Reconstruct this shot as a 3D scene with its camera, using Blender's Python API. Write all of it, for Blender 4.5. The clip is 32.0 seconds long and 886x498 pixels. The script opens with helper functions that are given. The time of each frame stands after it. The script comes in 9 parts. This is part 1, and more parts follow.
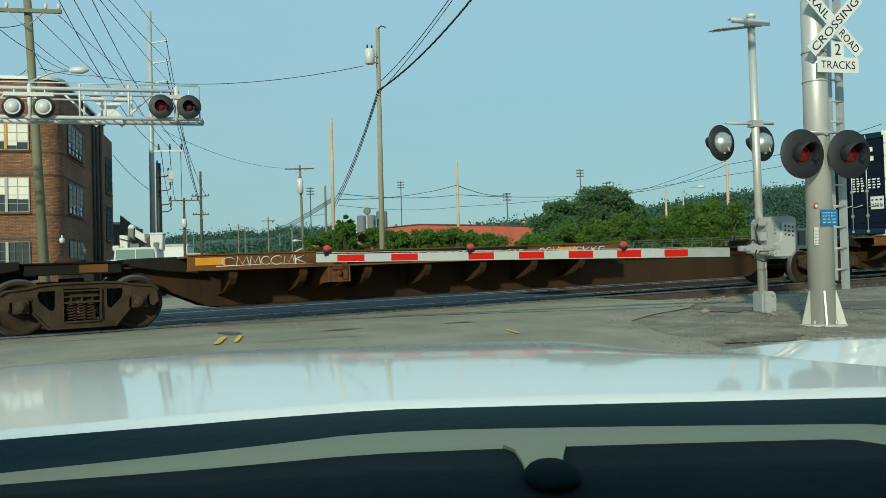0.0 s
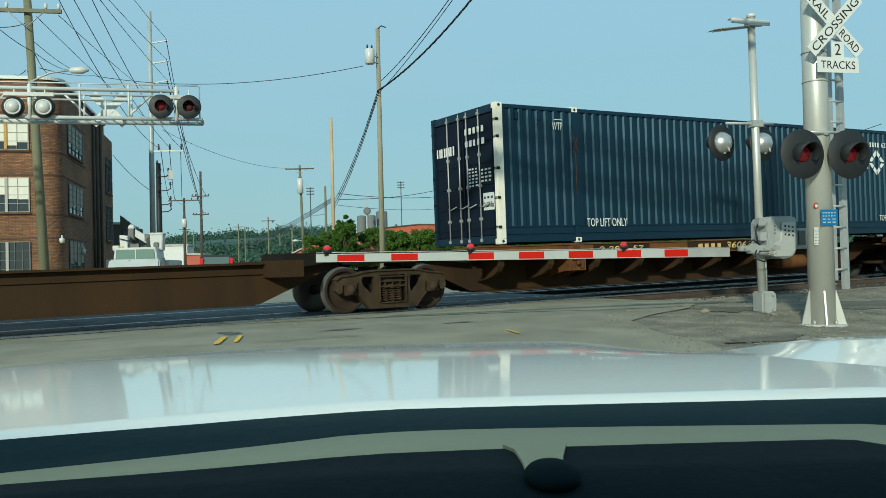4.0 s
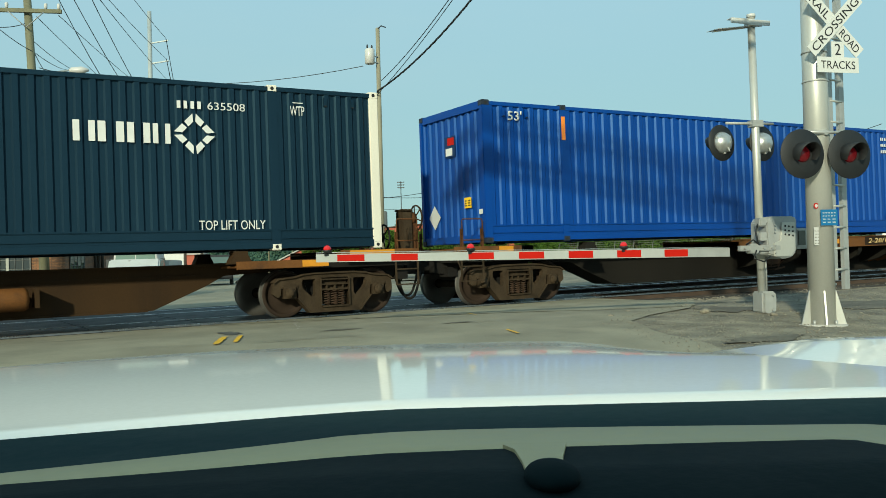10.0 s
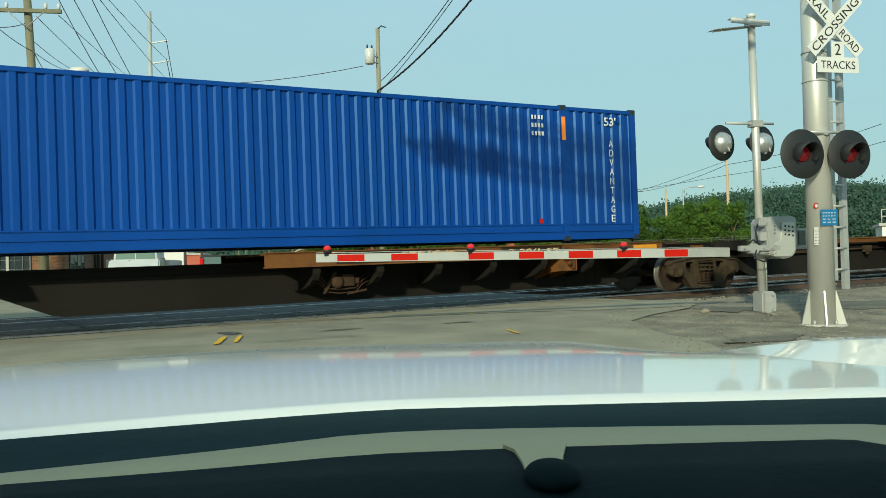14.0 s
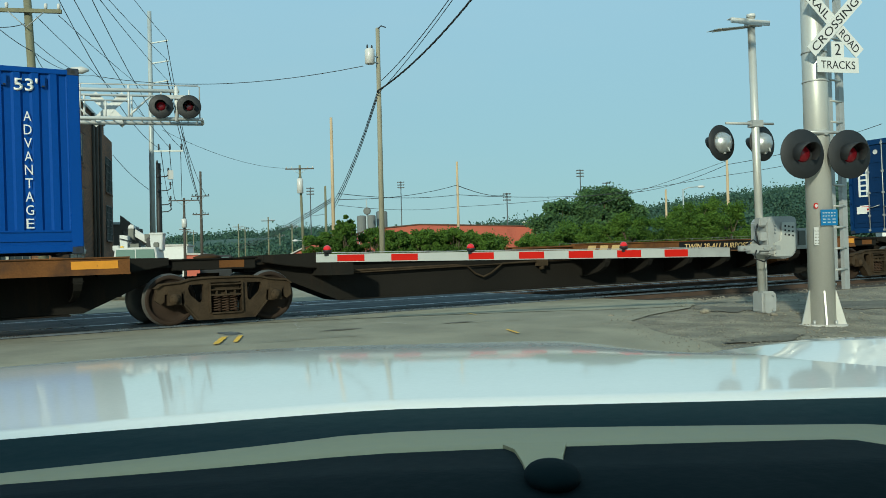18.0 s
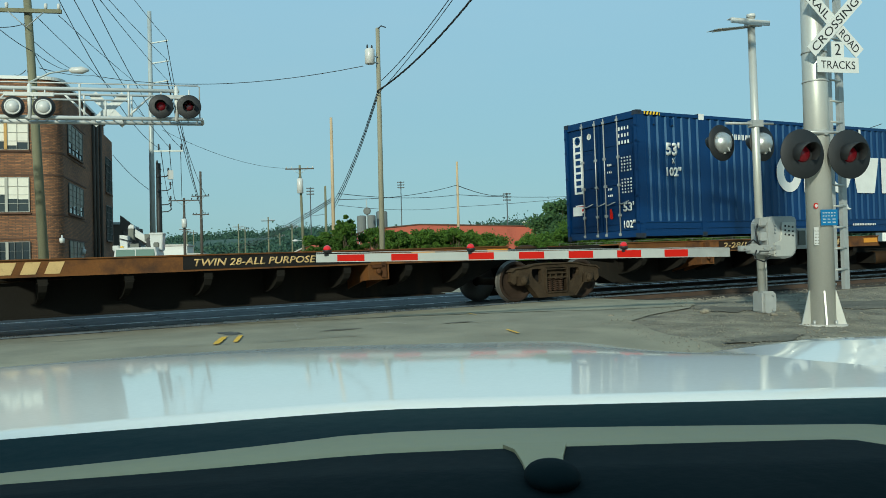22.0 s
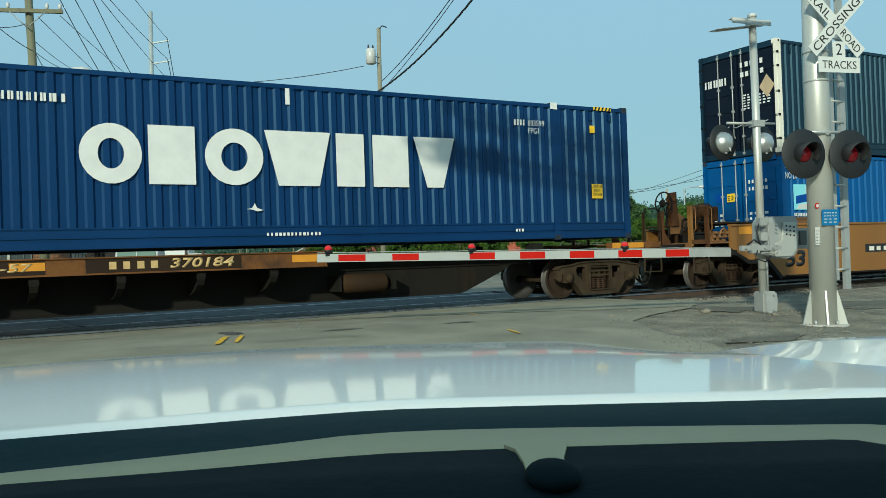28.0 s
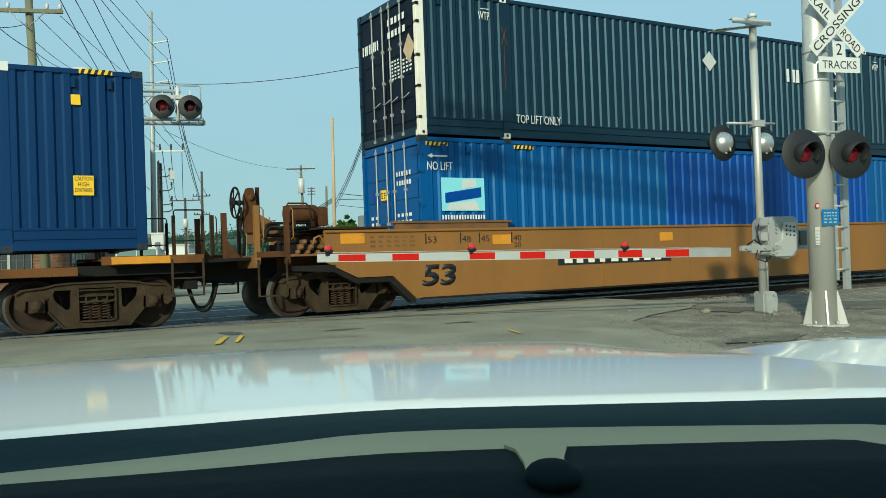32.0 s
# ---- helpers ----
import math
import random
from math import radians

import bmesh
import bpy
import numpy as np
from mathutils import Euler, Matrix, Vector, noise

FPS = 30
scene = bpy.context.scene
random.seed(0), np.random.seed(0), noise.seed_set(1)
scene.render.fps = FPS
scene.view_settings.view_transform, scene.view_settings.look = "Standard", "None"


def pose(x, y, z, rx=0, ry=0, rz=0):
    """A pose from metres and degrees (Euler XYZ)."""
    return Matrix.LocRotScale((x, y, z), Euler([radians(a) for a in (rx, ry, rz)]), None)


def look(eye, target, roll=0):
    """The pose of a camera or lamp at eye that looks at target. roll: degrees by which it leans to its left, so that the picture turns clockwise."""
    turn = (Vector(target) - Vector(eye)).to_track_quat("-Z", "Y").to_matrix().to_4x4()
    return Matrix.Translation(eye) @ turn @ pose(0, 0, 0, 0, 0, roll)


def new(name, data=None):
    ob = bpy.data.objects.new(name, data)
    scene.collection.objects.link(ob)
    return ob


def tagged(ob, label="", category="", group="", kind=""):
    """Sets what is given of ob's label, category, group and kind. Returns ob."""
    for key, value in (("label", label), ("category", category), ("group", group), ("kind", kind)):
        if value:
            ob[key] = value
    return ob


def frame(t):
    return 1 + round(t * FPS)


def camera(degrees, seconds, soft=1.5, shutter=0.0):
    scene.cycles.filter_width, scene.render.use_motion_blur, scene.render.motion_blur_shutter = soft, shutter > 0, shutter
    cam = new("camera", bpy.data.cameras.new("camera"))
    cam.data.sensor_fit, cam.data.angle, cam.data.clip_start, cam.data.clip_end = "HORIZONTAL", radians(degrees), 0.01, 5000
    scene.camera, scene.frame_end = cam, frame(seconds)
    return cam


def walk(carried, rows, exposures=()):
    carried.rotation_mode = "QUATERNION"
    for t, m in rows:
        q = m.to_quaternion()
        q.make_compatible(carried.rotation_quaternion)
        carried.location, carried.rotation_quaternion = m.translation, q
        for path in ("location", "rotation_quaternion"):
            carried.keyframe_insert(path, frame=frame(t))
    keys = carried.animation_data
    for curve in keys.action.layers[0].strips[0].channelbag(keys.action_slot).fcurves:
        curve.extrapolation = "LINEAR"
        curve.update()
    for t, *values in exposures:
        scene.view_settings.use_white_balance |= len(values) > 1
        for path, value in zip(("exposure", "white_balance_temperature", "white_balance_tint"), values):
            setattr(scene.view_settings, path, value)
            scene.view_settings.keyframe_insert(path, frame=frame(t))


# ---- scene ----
# ---- camera ----
EYE = 0.937          # above the rail head at x = 0
GRADE = 0.0126       # the track climbs towards +x
cam = camera(53.42, 32.0, soft=0.8)


def aim(yaw, pitch, roll, x=0.0, y=0.0, z=EYE):
    a, b = radians(yaw), radians(pitch)
    d = Vector((math.sin(a) * math.cos(b), math.cos(a) * math.cos(b), math.sin(b)))
    return look((x, y, z), Vector((x, y, z)) + d, roll)


walk(cam, [(0.0, aim(28.823, 1.050, -1.447)), (25.2, aim(28.823, 1.050, -1.447)),
           (25.6, aim(28.74, 1.050, -1.447)), (27.0, aim(28.755, 1.050, -1.447)),
           (31.0, aim(28.75, 1.050, -1.447)), (32.0, aim(28.75, 1.050, -1.447))],
     exposures=[(0.0, -0.10, 6050, -10), (3.5, -0.10, 5850, -10), (7.0, 0.10, 6050, -10), (10.0, 0.06, 6450, -10), (14.0, 0.10, 6550, -10),
                (17.0, -0.02, 6100, -10), (20.0, -0.12, 5850, -10), (25.0, -0.12, 5800, -10), (29.0, -0.08, 5850, -10), (32.0, 0.03, 6050, -10)])

# ---- light ----
SUN_WAY = Vector((1.0, 1.0, -0.513)).normalized()     # the way the sunlight travels
world = bpy.data.worlds.new("sky")
scene.world = world
world.use_nodes = True
wn = world.node_tree
sky = wn.nodes.new("ShaderNodeTexSky")
sky.sky_type = "NISHITA"
sky.sun_disc = False
sky.sun_elevation = math.asin(-SUN_WAY.z)
sky.sun_rotation = math.atan2(-SUN_WAY.x, -SUN_WAY.y)
sky.air_density, sky.dust_density, sky.ozone_density = 1.0, 1.0, 1.6
bg = wn.nodes["Background"]
haze = wn.nodes.new("ShaderNodeMix")           # thin morning haze evens the sky out
haze.data_type = "RGBA"
haze.inputs[0].default_value = 0.86
wn.links.new(sky.outputs[0], haze.inputs[6])
sky_at = wn.nodes.new("ShaderNodeTexCoord")
rise = wn.nodes.new("ShaderNodeSeparateXYZ")
wn.links.new(sky_at.outputs["Generated"], rise.inputs[0])
rise_part = wn.nodes.new("ShaderNodeMapRange")
rise_part.inputs["From Min"].default_value, rise_part.inputs["From Max"].default_value = 0.0, 0.30
wn.links.new(rise.outputs[2], rise_part.inputs[0])
haze_tint = wn.nodes.new("ShaderNodeMix")       # greyer and greener towards the horizon
haze_tint.data_type = "RGBA"
haze_tint.inputs[6].default_value = (2.70, 3.95, 4.25, 1)
haze_tint.inputs[7].default_value = (3.24, 4.62, 5.72, 1)
wn.links.new(rise_part.outputs[0], haze_tint.inputs[0])
wn.links.new(haze_tint.outputs[2], haze.inputs[7])
sky_map = wn.nodes.new("ShaderNodeMapping")
sky_map.inputs["Scale"].default_value = (1.0, 1.0, 4.5)
wn.links.new(sky_at.outputs["Generated"], sky_map.inputs[0])
wisps = wn.nodes.new("ShaderNodeTexNoise")      # faint high cloud
wisps.inputs["Scale"].default_value, wisps.inputs["Detail"].default_value, wisps.inputs["Roughness"].default_value = 2.2, 5, 0.55
wn.links.new(sky_map.outputs[0], wisps.inputs[0])
wisp_amount = wn.nodes.new("ShaderNodeMapRange")
wisp_amount.inputs["From Min"].default_value, wisp_amount.inputs["From Max"].default_value = 0.42, 0.75
wisp_amount.inputs["To Max"].default_value = 0.22
wn.links.new(wisps.outputs[0], wisp_amount.inputs[0])
veil = wn.nodes.new("ShaderNodeMix")
veil.data_type = "RGBA"
veil.inputs[7].default_value = (3.9, 4.7, 5.3, 1)
wn.links.new(wisp_amount.outputs[0], veil.inputs[0])
wn.links.new(haze.outputs[2], veil.inputs[6])
wn.links.new(veil.outputs[2], bg.inputs[0])
bg.inputs[1].default_value = 0.131
sun_data = bpy.data.lights.new("sun", "SUN")
sun_data.energy, sun_data.angle, sun_data.color = 4.3, radians(2.0), (1.0, 0.87, 0.70)
sun = new("sun", sun_data)
sun.matrix_world = look((-20, -40, 30), Vector((-20, -40, 30)) + SUN_WAY)


# ---- materials ----
def mat(name, col, rough=0.6, metal=0.0, var=0.18, scale=1.2, fine=25.0, bump=0.15, col2=None, amount=0.0,
        spot=2.5, coat=0.0, streak=False, emit=0.0, spec=0.5, edge=0.08, rvar=0.1, sheen=None):
    """A painted or raw surface: base colour with blotches and grain, and a second colour (rust, dirt) in patches."""
    m = bpy.data.materials.new(name)
    m.use_nodes = True
    nt = m.node_tree
    N, L = nt.nodes, nt.links
    b = N["Principled BSDF"]
    tc = N.new("ShaderNodeTexCoord")
    mp = N.new("ShaderNodeMapping")
    L.new(tc.outputs["Object"], mp.inputs[0])
    if streak:
        mp.inputs["Scale"].default_value = (1.0, 1.0, 0.18)
    n1 = N.new("ShaderNodeTexNoise")
    n1.inputs["Scale"].default_value, n1.inputs["Detail"].default_value = scale, 6
    n2 = N.new("ShaderNodeTexNoise")
    n2.inputs["Scale"].default_value, n2.inputs["Detail"].default_value = fine, 3
    L.new(mp.outputs[0], n1.inputs[0])
    L.new(tc.outputs["Object"], n2.inputs[0])
    add = N.new("ShaderNodeMath")
    add.operation = "MULTIPLY_ADD"
    L.new(n2.outputs[0], add.inputs[0])
    add.inputs[1].default_value = 0.5
    L.new(n1.outputs[0], add.inputs[2])
    ramp = N.new("ShaderNodeMapRange")
    ramp.inputs["From Min"].default_value, ramp.inputs["From Max"].default_value = 0.45, 1.05
    ramp.inputs["To Min"].default_value, ramp.inputs["To Max"].default_value = 1 - var, 1 + var
    L.new(add.outputs[0], ramp.inputs[0])
    mul = N.new("ShaderNodeVectorMath")
    mul.operation = "SCALE"
    mul.inputs[0].default_value = col[:3]
    L.new(ramp.outputs[0], mul.inputs["Scale"])
    out = mul.outputs[0]
    if col2:
        n3 = N.new("ShaderNodeTexNoise")
        n3.inputs["Scale"].default_value, n3.inputs["Detail"].default_value, n3.inputs["Roughness"].default_value = spot, 8, 0.65
        L.new(mp.outputs[0], n3.inputs[0])
        r3 = N.new("ShaderNodeMapRange")
        lo = 0.72 - 0.5 * amount
        r3.inputs["From Min"].default_value, r3.inputs["From Max"].default_value = lo, lo + edge
        L.new(n3.outputs[0], r3.inputs[0])
        mix = N.new("ShaderNodeMix")
        mix.data_type = "RGBA"
        L.new(r3.outputs[0], mix.inputs[0])
        L.new(out, mix.inputs[6])
        mix.inputs[7].default_value = (*col2[:3], 1)
        out = mix.outputs[2]
    L.new(out, b.inputs["Base Color"])
    rr = N.new("ShaderNodeMapRange")
    rr.inputs["From Min"].default_value, rr.inputs["From Max"].default_value = 0.45, 1.05
    rr.inputs["To Min"].default_value, rr.inputs["To Max"].default_value = max(rough - rvar, 0.0), min(rough + rvar * 1.2, 1)
    L.new(add.outputs[0], rr.inputs[0])
    L.new(rr.outputs[0], b.inputs["Roughness"])
    b.inputs["Metallic"].default_value = metal
    b.inputs["Coat Weight"].default_value = coat
    b.inputs["Specular IOR Level"].default_value = spec
    if sheen:
        b.inputs["Specular Tint"].default_value = (*sheen, 1)
    if bump:
        bp = N.new("ShaderNodeBump")
        bp.inputs["Strength"].default_value, bp.inputs["Distance"].default_value = bump, 0.02
        L.new(add.outputs[0], bp.inputs["Height"])
        L.new(bp.outputs[0], b.inputs["Normal"])
    if emit:
        b.inputs["Emission Color"].default_value = (*col[:3], 1)
        b.inputs["Emission Strength"].default_value = emit
    return m


def plain(name, col, rough=0.5, metal=0.0, emit=0.0, coat=0.0):
    """For small, even things: lettering, lenses, wires."""
    m = bpy.data.materials.new(name)
    m.use_nodes = True
    b = m.node_tree.nodes["Principled BSDF"]
    b.inputs["Base Color"].default_value = (*col, 1)
    b.inputs["Roughness"].default_value, b.inputs["Metallic"].default_value = rough, metal
    b.inputs["Coat Weight"].default_value = coat
    if emit:
        b.inputs["Emission Color"].default_value = (*col, 1)
        b.inputs["Emission Strength"].default_value = emit
    return m


RUST = (0.10, 0.045, 0.022)
M = {
    "asphalt": mat("asphalt", (0.255, 0.234, 0.172), 0.85, 0, 0.32, 0.7, 55, 0.6, (0.152, 0.14, 0.105), 0.42, 0.55, edge=0.3, spec=0.3),
    "gravel": mat("gravel", (0.19, 0.170, 0.125), 0.95, 0, 0.75, 1.8, 30, 1.0, (0.15, 0.135, 0.105), 0.42, 1.3, edge=0.2),
    "stone": mat("stone", (0.215, 0.195, 0.15), 0.9, 0, 0.6, 5, 60, 0.4, (0.13, 0.115, 0.09), 0.5, 7, edge=0.2),
    "grass": mat("grass", (0.07, 0.10, 0.03), 0.9, 0, 0.4, 0.2, 6, 0.6, (0.16, 0.13, 0.07), 0.35, 0.15, edge=0.2),
    # dark ballast, with the train's shadow on it worked into the colour
    "ballast": mat("dark_ballast", (0.042, 0.036, 0.029), 0.95, 0, 0.35, 2.5, 30, 0.9, (0.03, 0.027, 0.024), 0.4, 2.0, edge=0.2),
    "apron": mat("apron_concrete", (0.275, 0.255, 0.185), 0.85, 0, 0.22, 0.9, 60, 0.4, (0.19, 0.175, 0.13), 0.4, 1.2, edge=0.3, spec=0.3),
    "soil": mat("dark_soil", (0.105, 0.095, 0.072), 0.9, 0, 0.4, 3, 40, 0.8, (0.19, 0.17, 0.125), 0.45, 5, edge=0.25),
    "tar": mat("tar", (0.09, 0.087, 0.078), 0.6, 0, 0.2, 2, 40, 0.2),
    "rubber": mat("crossing_rubber", (0.012, 0.019, 0.026), 0.6, 0, 0.25, 1.5, 30, 0.2, (0.05, 0.05, 0.046), 0.2, 2, spec=0.12),
    "rail": mat("rail_steel", (0.30, 0.31, 0.33), 0.28, 0.9, 0.15, 2, 40, 0.05, RUST, 0.1, 3),
    "rail_web": mat("rail_web", (0.07, 0.045, 0.03), 0.8, 0.2, 0.3, 3, 40, 0.2),
    "tie": mat("tie_wood", (0.045, 0.037, 0.031), 0.9, 0, 0.3, 3, 30, 0.4),
    "spine": mat("spine_paint", (0.038, 0.021, 0.009), 0.8, 0.0, 0.3, 0.8, 30, 0.25, (0.018, 0.012, 0.009), 0.46, 0.7, streak=True, edge=0.3, spec=0.15),
    # darker spine copy; shade under the decks is part of its colour
    "spine_dark": mat("spine_paint_shade", (0.0130, 0.0118, 0.0098), 0.8, 0.0, 0.3, 0.8, 30, 0.25, (0.040, 0.024, 0.013), 0.25, 1.4, streak=True, edge=0.3, spec=0.12),
    "deck": mat("deck_paint", (0.135, 0.056, 0.016), 0.7, 0, 0.3, 1.0, 40, 0.25, (0.05, 0.026, 0.015), 0.46, 1.6, edge=0.2, spec=0.2),
    "stand_rust": mat("stand_rust", (0.085, 0.036, 0.014), 0.8, 0, 0.35, 3, 40, 0.3, (0.03, 0.018, 0.012), 0.45, 4, edge=0.3, spec=0.15),
    "patch_brown": mat("patch_brown", (0.026, 0.016, 0.010), 0.8, 0, 0.3, 1.2, 40, 0.2, (0.03, 0.016, 0.009), 0.4, 2, edge=0.3, spec=0.15),
    "spring": mat("spring_rust", (0.045, 0.026, 0.016), 0.8, 0, 0.3, 6, 50, 0.2, spec=0.2),
    "bogie": mat("bogie_steel", (0.044, 0.031, 0.019), 0.85, 0.0, 0.45, 4, 50, 0.3, (0.016, 0.012, 0.008), 0.44, 5, edge=0.3, spec=0.12),
    "wheel": mat("wheel_steel", (0.028, 0.018, 0.012), 0.75, 0.0, 0.3, 4, 50, 0.2, (0.022, 0.015, 0.012), 0.45, 3, edge=0.25, spec=0.2),
    "tread": mat("wheel_tread", (0.15, 0.145, 0.135), 0.38, 0.6, 0.15, 5, 50, 0.05),
    "black": mat("black_steel", (0.013, 0.012, 0.011), 0.7, 0.0, 0.3, 3, 40, 0.15, spec=0.15),
    "orange": mat("reflector_orange", (0.58, 0.24, 0.015), 0.45, 0, 0.12, 6, 60, 0.05, (0.25, 0.1, 0.02), 0.2, 5),
    "wellcar": mat("well_car_paint", (0.225, 0.100, 0.019), 0.6, 0, 0.18, 0.7, 30, 0.15, (0.16, 0.075, 0.025), 0.32, 1.2, streak=True, edge=0.3),
    "wellcar_worn": mat("well_car_worn", (0.16, 0.075, 0.024), 0.7, 0, 0.3, 1.4, 30, 0.25, (0.09, 0.045, 0.02), 0.5, 2.5, edge=0.3),
    "navy": mat("container_navy", (0.0048, 0.0150, 0.0285), 0.42, 0, 0.22, 0.5, 30, 0.08, (0.008, 0.021, 0.035), 0.3, 0.9, streak=True, edge=0.3, spec=0.5, sheen=(0.45, 0.8, 1.0)),
    "blue": mat("container_blue", (0.0021, 0.041, 0.245), 0.42, 0, 0.16, 0.5, 30, 0.08, (0.005, 0.058, 0.27), 0.3, 0.9, streak=True, edge=0.3, spec=0.5, sheen=(0.45, 0.8, 1.0)),
    "deepblue": mat("container_deep_blue", (0.0034, 0.023, 0.092), 0.42, 0, 0.2, 0.5, 30, 0.08, (0.006, 0.031, 0.10), 0.3, 0.9, streak=True, edge=0.3, spec=0.5, sheen=(0.45, 0.8, 1.0)),
    "skyblue": mat("container_sky_blue", (0.0045, 0.066, 0.225), 0.42, 0, 0.16, 0.5, 30, 0.08, (0.004, 0.052, 0.20), 0.35, 0.9, streak=True, edge=0.3, spec=0.5, sheen=(0.45, 0.8, 1.0)),
    "casting": mat("casting_steel", (0.020, 0.028, 0.045), 0.55, 0.2, 0.3, 6, 40, 0.2, (0.06, 0.05, 0.045), 0.3, 8, edge=0.2),
    "stencil": mat("stencil_gold", (0.52, 0.36, 0.16), 0.65, 0, 0.15, 4, 60, 0.05, (0.20, 0.12, 0.05), 0.25, 9, edge=0.15, spec=0.2),
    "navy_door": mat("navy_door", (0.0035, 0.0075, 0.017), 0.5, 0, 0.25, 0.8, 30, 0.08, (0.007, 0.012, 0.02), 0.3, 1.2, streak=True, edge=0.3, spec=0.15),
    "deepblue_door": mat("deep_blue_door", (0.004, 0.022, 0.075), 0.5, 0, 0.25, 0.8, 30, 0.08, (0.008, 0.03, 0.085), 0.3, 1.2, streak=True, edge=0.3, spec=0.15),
    "lamp_silver": mat("lamp_silver", (0.52, 0.53, 0.52), 0.32, 0.75, 0.12, 6, 40, 0.12),
    "cream": mat("cream_paint", (0.72, 0.68, 0.58), 0.5, 0, 0.1, 2, 30, 0.08, (0.40, 0.33, 0.24), 0.16, 2.5, streak=True, edge=0.2),
    "white": mat("white_marking", (0.66, 0.66, 0.63), 0.55, 0, 0.08, 5, 60, 0.03),
    "zinc": mat("galvanised_steel", (0.36, 0.37, 0.36), 0.42, 0.3, 0.12, 5, 50, 0.08),
    "silver": mat("aluminium_paint", (0.52, 0.52, 0.48), 0.40, 0.45, 0.08, 1.5, 40, 0.05, (0.42, 0.41, 0.38), 0.18, 2.0, streak=True, edge=0.25),
    "sheet_white": mat("sign_white", (0.56, 0.57, 0.55), 0.45, 0, 0.05, 3, 40, 0.02),
    "sign_black": plain("sign_black", (0.012, 0.012, 0.012), 0.5),
    "sign_blue": plain("sign_blue", (0.012, 0.13, 0.30), 0.45),
    "arm_red": mat("arm_red", (0.42, 0.011, 0.007), 0.45, 0, 0.06, 6, 60, 0.02, spec=0.08),
    "arm_white": mat("arm_white", (0.36, 0.375, 0.36), 0.45, 0, 0.06, 4, 60, 0.02, spec=0.2),
    "lens_red": plain("lens_red", (0.50, 0.010, 0.012), 0.15, 0, 0.06, 0.4),
    "lens_glow": plain("lens_lit_red", (0.085, 0.003, 0.006), 0.25, 0, 0.30),
    "lens_dark": plain("lens_unlit_red", (0.07, 0.006, 0.009), 0.2, 0, 0.0, 0.3),
    "lamp_black": mat("lamp_black", (0.009, 0.0105, 0.012), 0.6, 0, 0.2, 5, 50, 0.05),
    "brick": None,
    "wood_grey": mat("grey_pole_wood", (0.25, 0.235, 0.17), 0.9, 0, 0.35, 3, 30, 0.4, (0.12, 0.11, 0.085), 0.45, 3, streak=True, edge=0.3),
    "wood_pole": mat("wood_pole", (0.17, 0.168, 0.105), 0.9, 0, 0.35, 3, 30, 0.4, (0.085, 0.08, 0.056), 0.45, 3, streak=True, edge=0.3),
    "wood_new": mat("wood_pole_new", (0.42, 0.32, 0.2), 0.85, 0, 0.2, 3, 30, 0.3, streak=True),
    "wood_dark": mat("wood_pole_dark", (0.07, 0.06, 0.05), 0.9, 0, 0.25, 3, 30, 0.3, streak=True),
    "steel_pole": mat("steel_pole", (0.36, 0.40, 0.40), 0.55, 0.2, 0.12, 2, 30, 0.05),
    "wire": plain("wire_black", (0.02, 0.022, 0.025), 0.6),
    "ceramic": plain("grey_ceramic", (0.5, 0.5, 0.48), 0.35),
    "concrete": mat("concrete", (0.40, 0.39, 0.36), 0.9, 0, 0.2, 1.5, 30, 0.2, (0.25, 0.24, 0.22), 0.3, 2, streak=True, edge=0.2),
    "dark_concrete": mat("dark_concrete", (0.13, 0.14, 0.135), 0.9, 0, 0.2, 0.6, 20, 0.2, streak=True),
    "red_roof": mat("red_sheet", (0.36, 0.085, 0.050), 0.7, 0, 0.12, 0.3, 12, 0.05),
    "trunk": mat("bark", (0.10, 0.075, 0.05), 0.95, 0, 0.3, 3, 20, 0.5),
    # hill colour with distance haze mixed in as a bluer green
    "slope_haze_tint": mat("slope_haze_tint", (0.040, 0.082, 0.062), 0.95, 0, 0.5, 0.05, 0.4, 0.2, (0.028, 0.058, 0.045), 0.45, 0.08, edge=0.2),
    "sash": plain("sash_paint", (0.30, 0.30, 0.26), 0.6),
    "sash_dark": plain("dark_sash", (0.13, 0.135, 0.125), 0.7),
    "mullion_ochre": mat("ochre_paint", (0.42, 0.25, 0.07), 0.7, 0, 0.2, 3, 30, 0.1),
    "brick_course": mat("dark_brick_course", (0.085, 0.045, 0.028), 0.9, 0, 0.3, 2, 20, 0.3),
    "window_dark": plain("window_glass_dark", (0.03, 0.04, 0.045), 0.08),
    "window_shade": mat("window_shade", (0.20, 0.20, 0.16), 0.5, 0, 0.3, 0.8, 10, 0.0, (0.10, 0.10, 0.085), 0.4, 1.2, edge=0.3),
    "blind": mat("window_blind", (0.62, 0.60, 0.52), 0.7, 0, 0.1, 2, 40, 0.02),
    "yellow": mat("yellow_paint", (0.72, 0.42, 0.03), 0.6, 0, 0.15, 6, 60, 0.05, (0.2, 0.16, 0.08), 0.2, 8),
    "car_white": mat("car_paint_white", (0.785, 0.768, 0.71), 0.06, 0, 0.05, 0.9, 140, 0.0, coat=0.0, spec=0.09, rvar=0.03),
    "cowl": mat("cowl_plastic", (0.007, 0.023, 0.026), 0.85, 0, 0.15, 6, 80, 0.05, spec=0.15),
    "dash": mat("dash_plastic", (0.0028, 0.0088, 0.0105), 0.9, 0, 0.12, 6, 120, 0.05, spec=0.12),
    "trim": mat("dash_trim_beige", (0.42, 0.345, 0.185), 0.6, 0, 0.16, 3, 80, 0.02),
    "tyre": mat("tyre_rubber", (0.02, 0.02, 0.02), 0.85, 0, 0.2, 6, 60, 0.2),
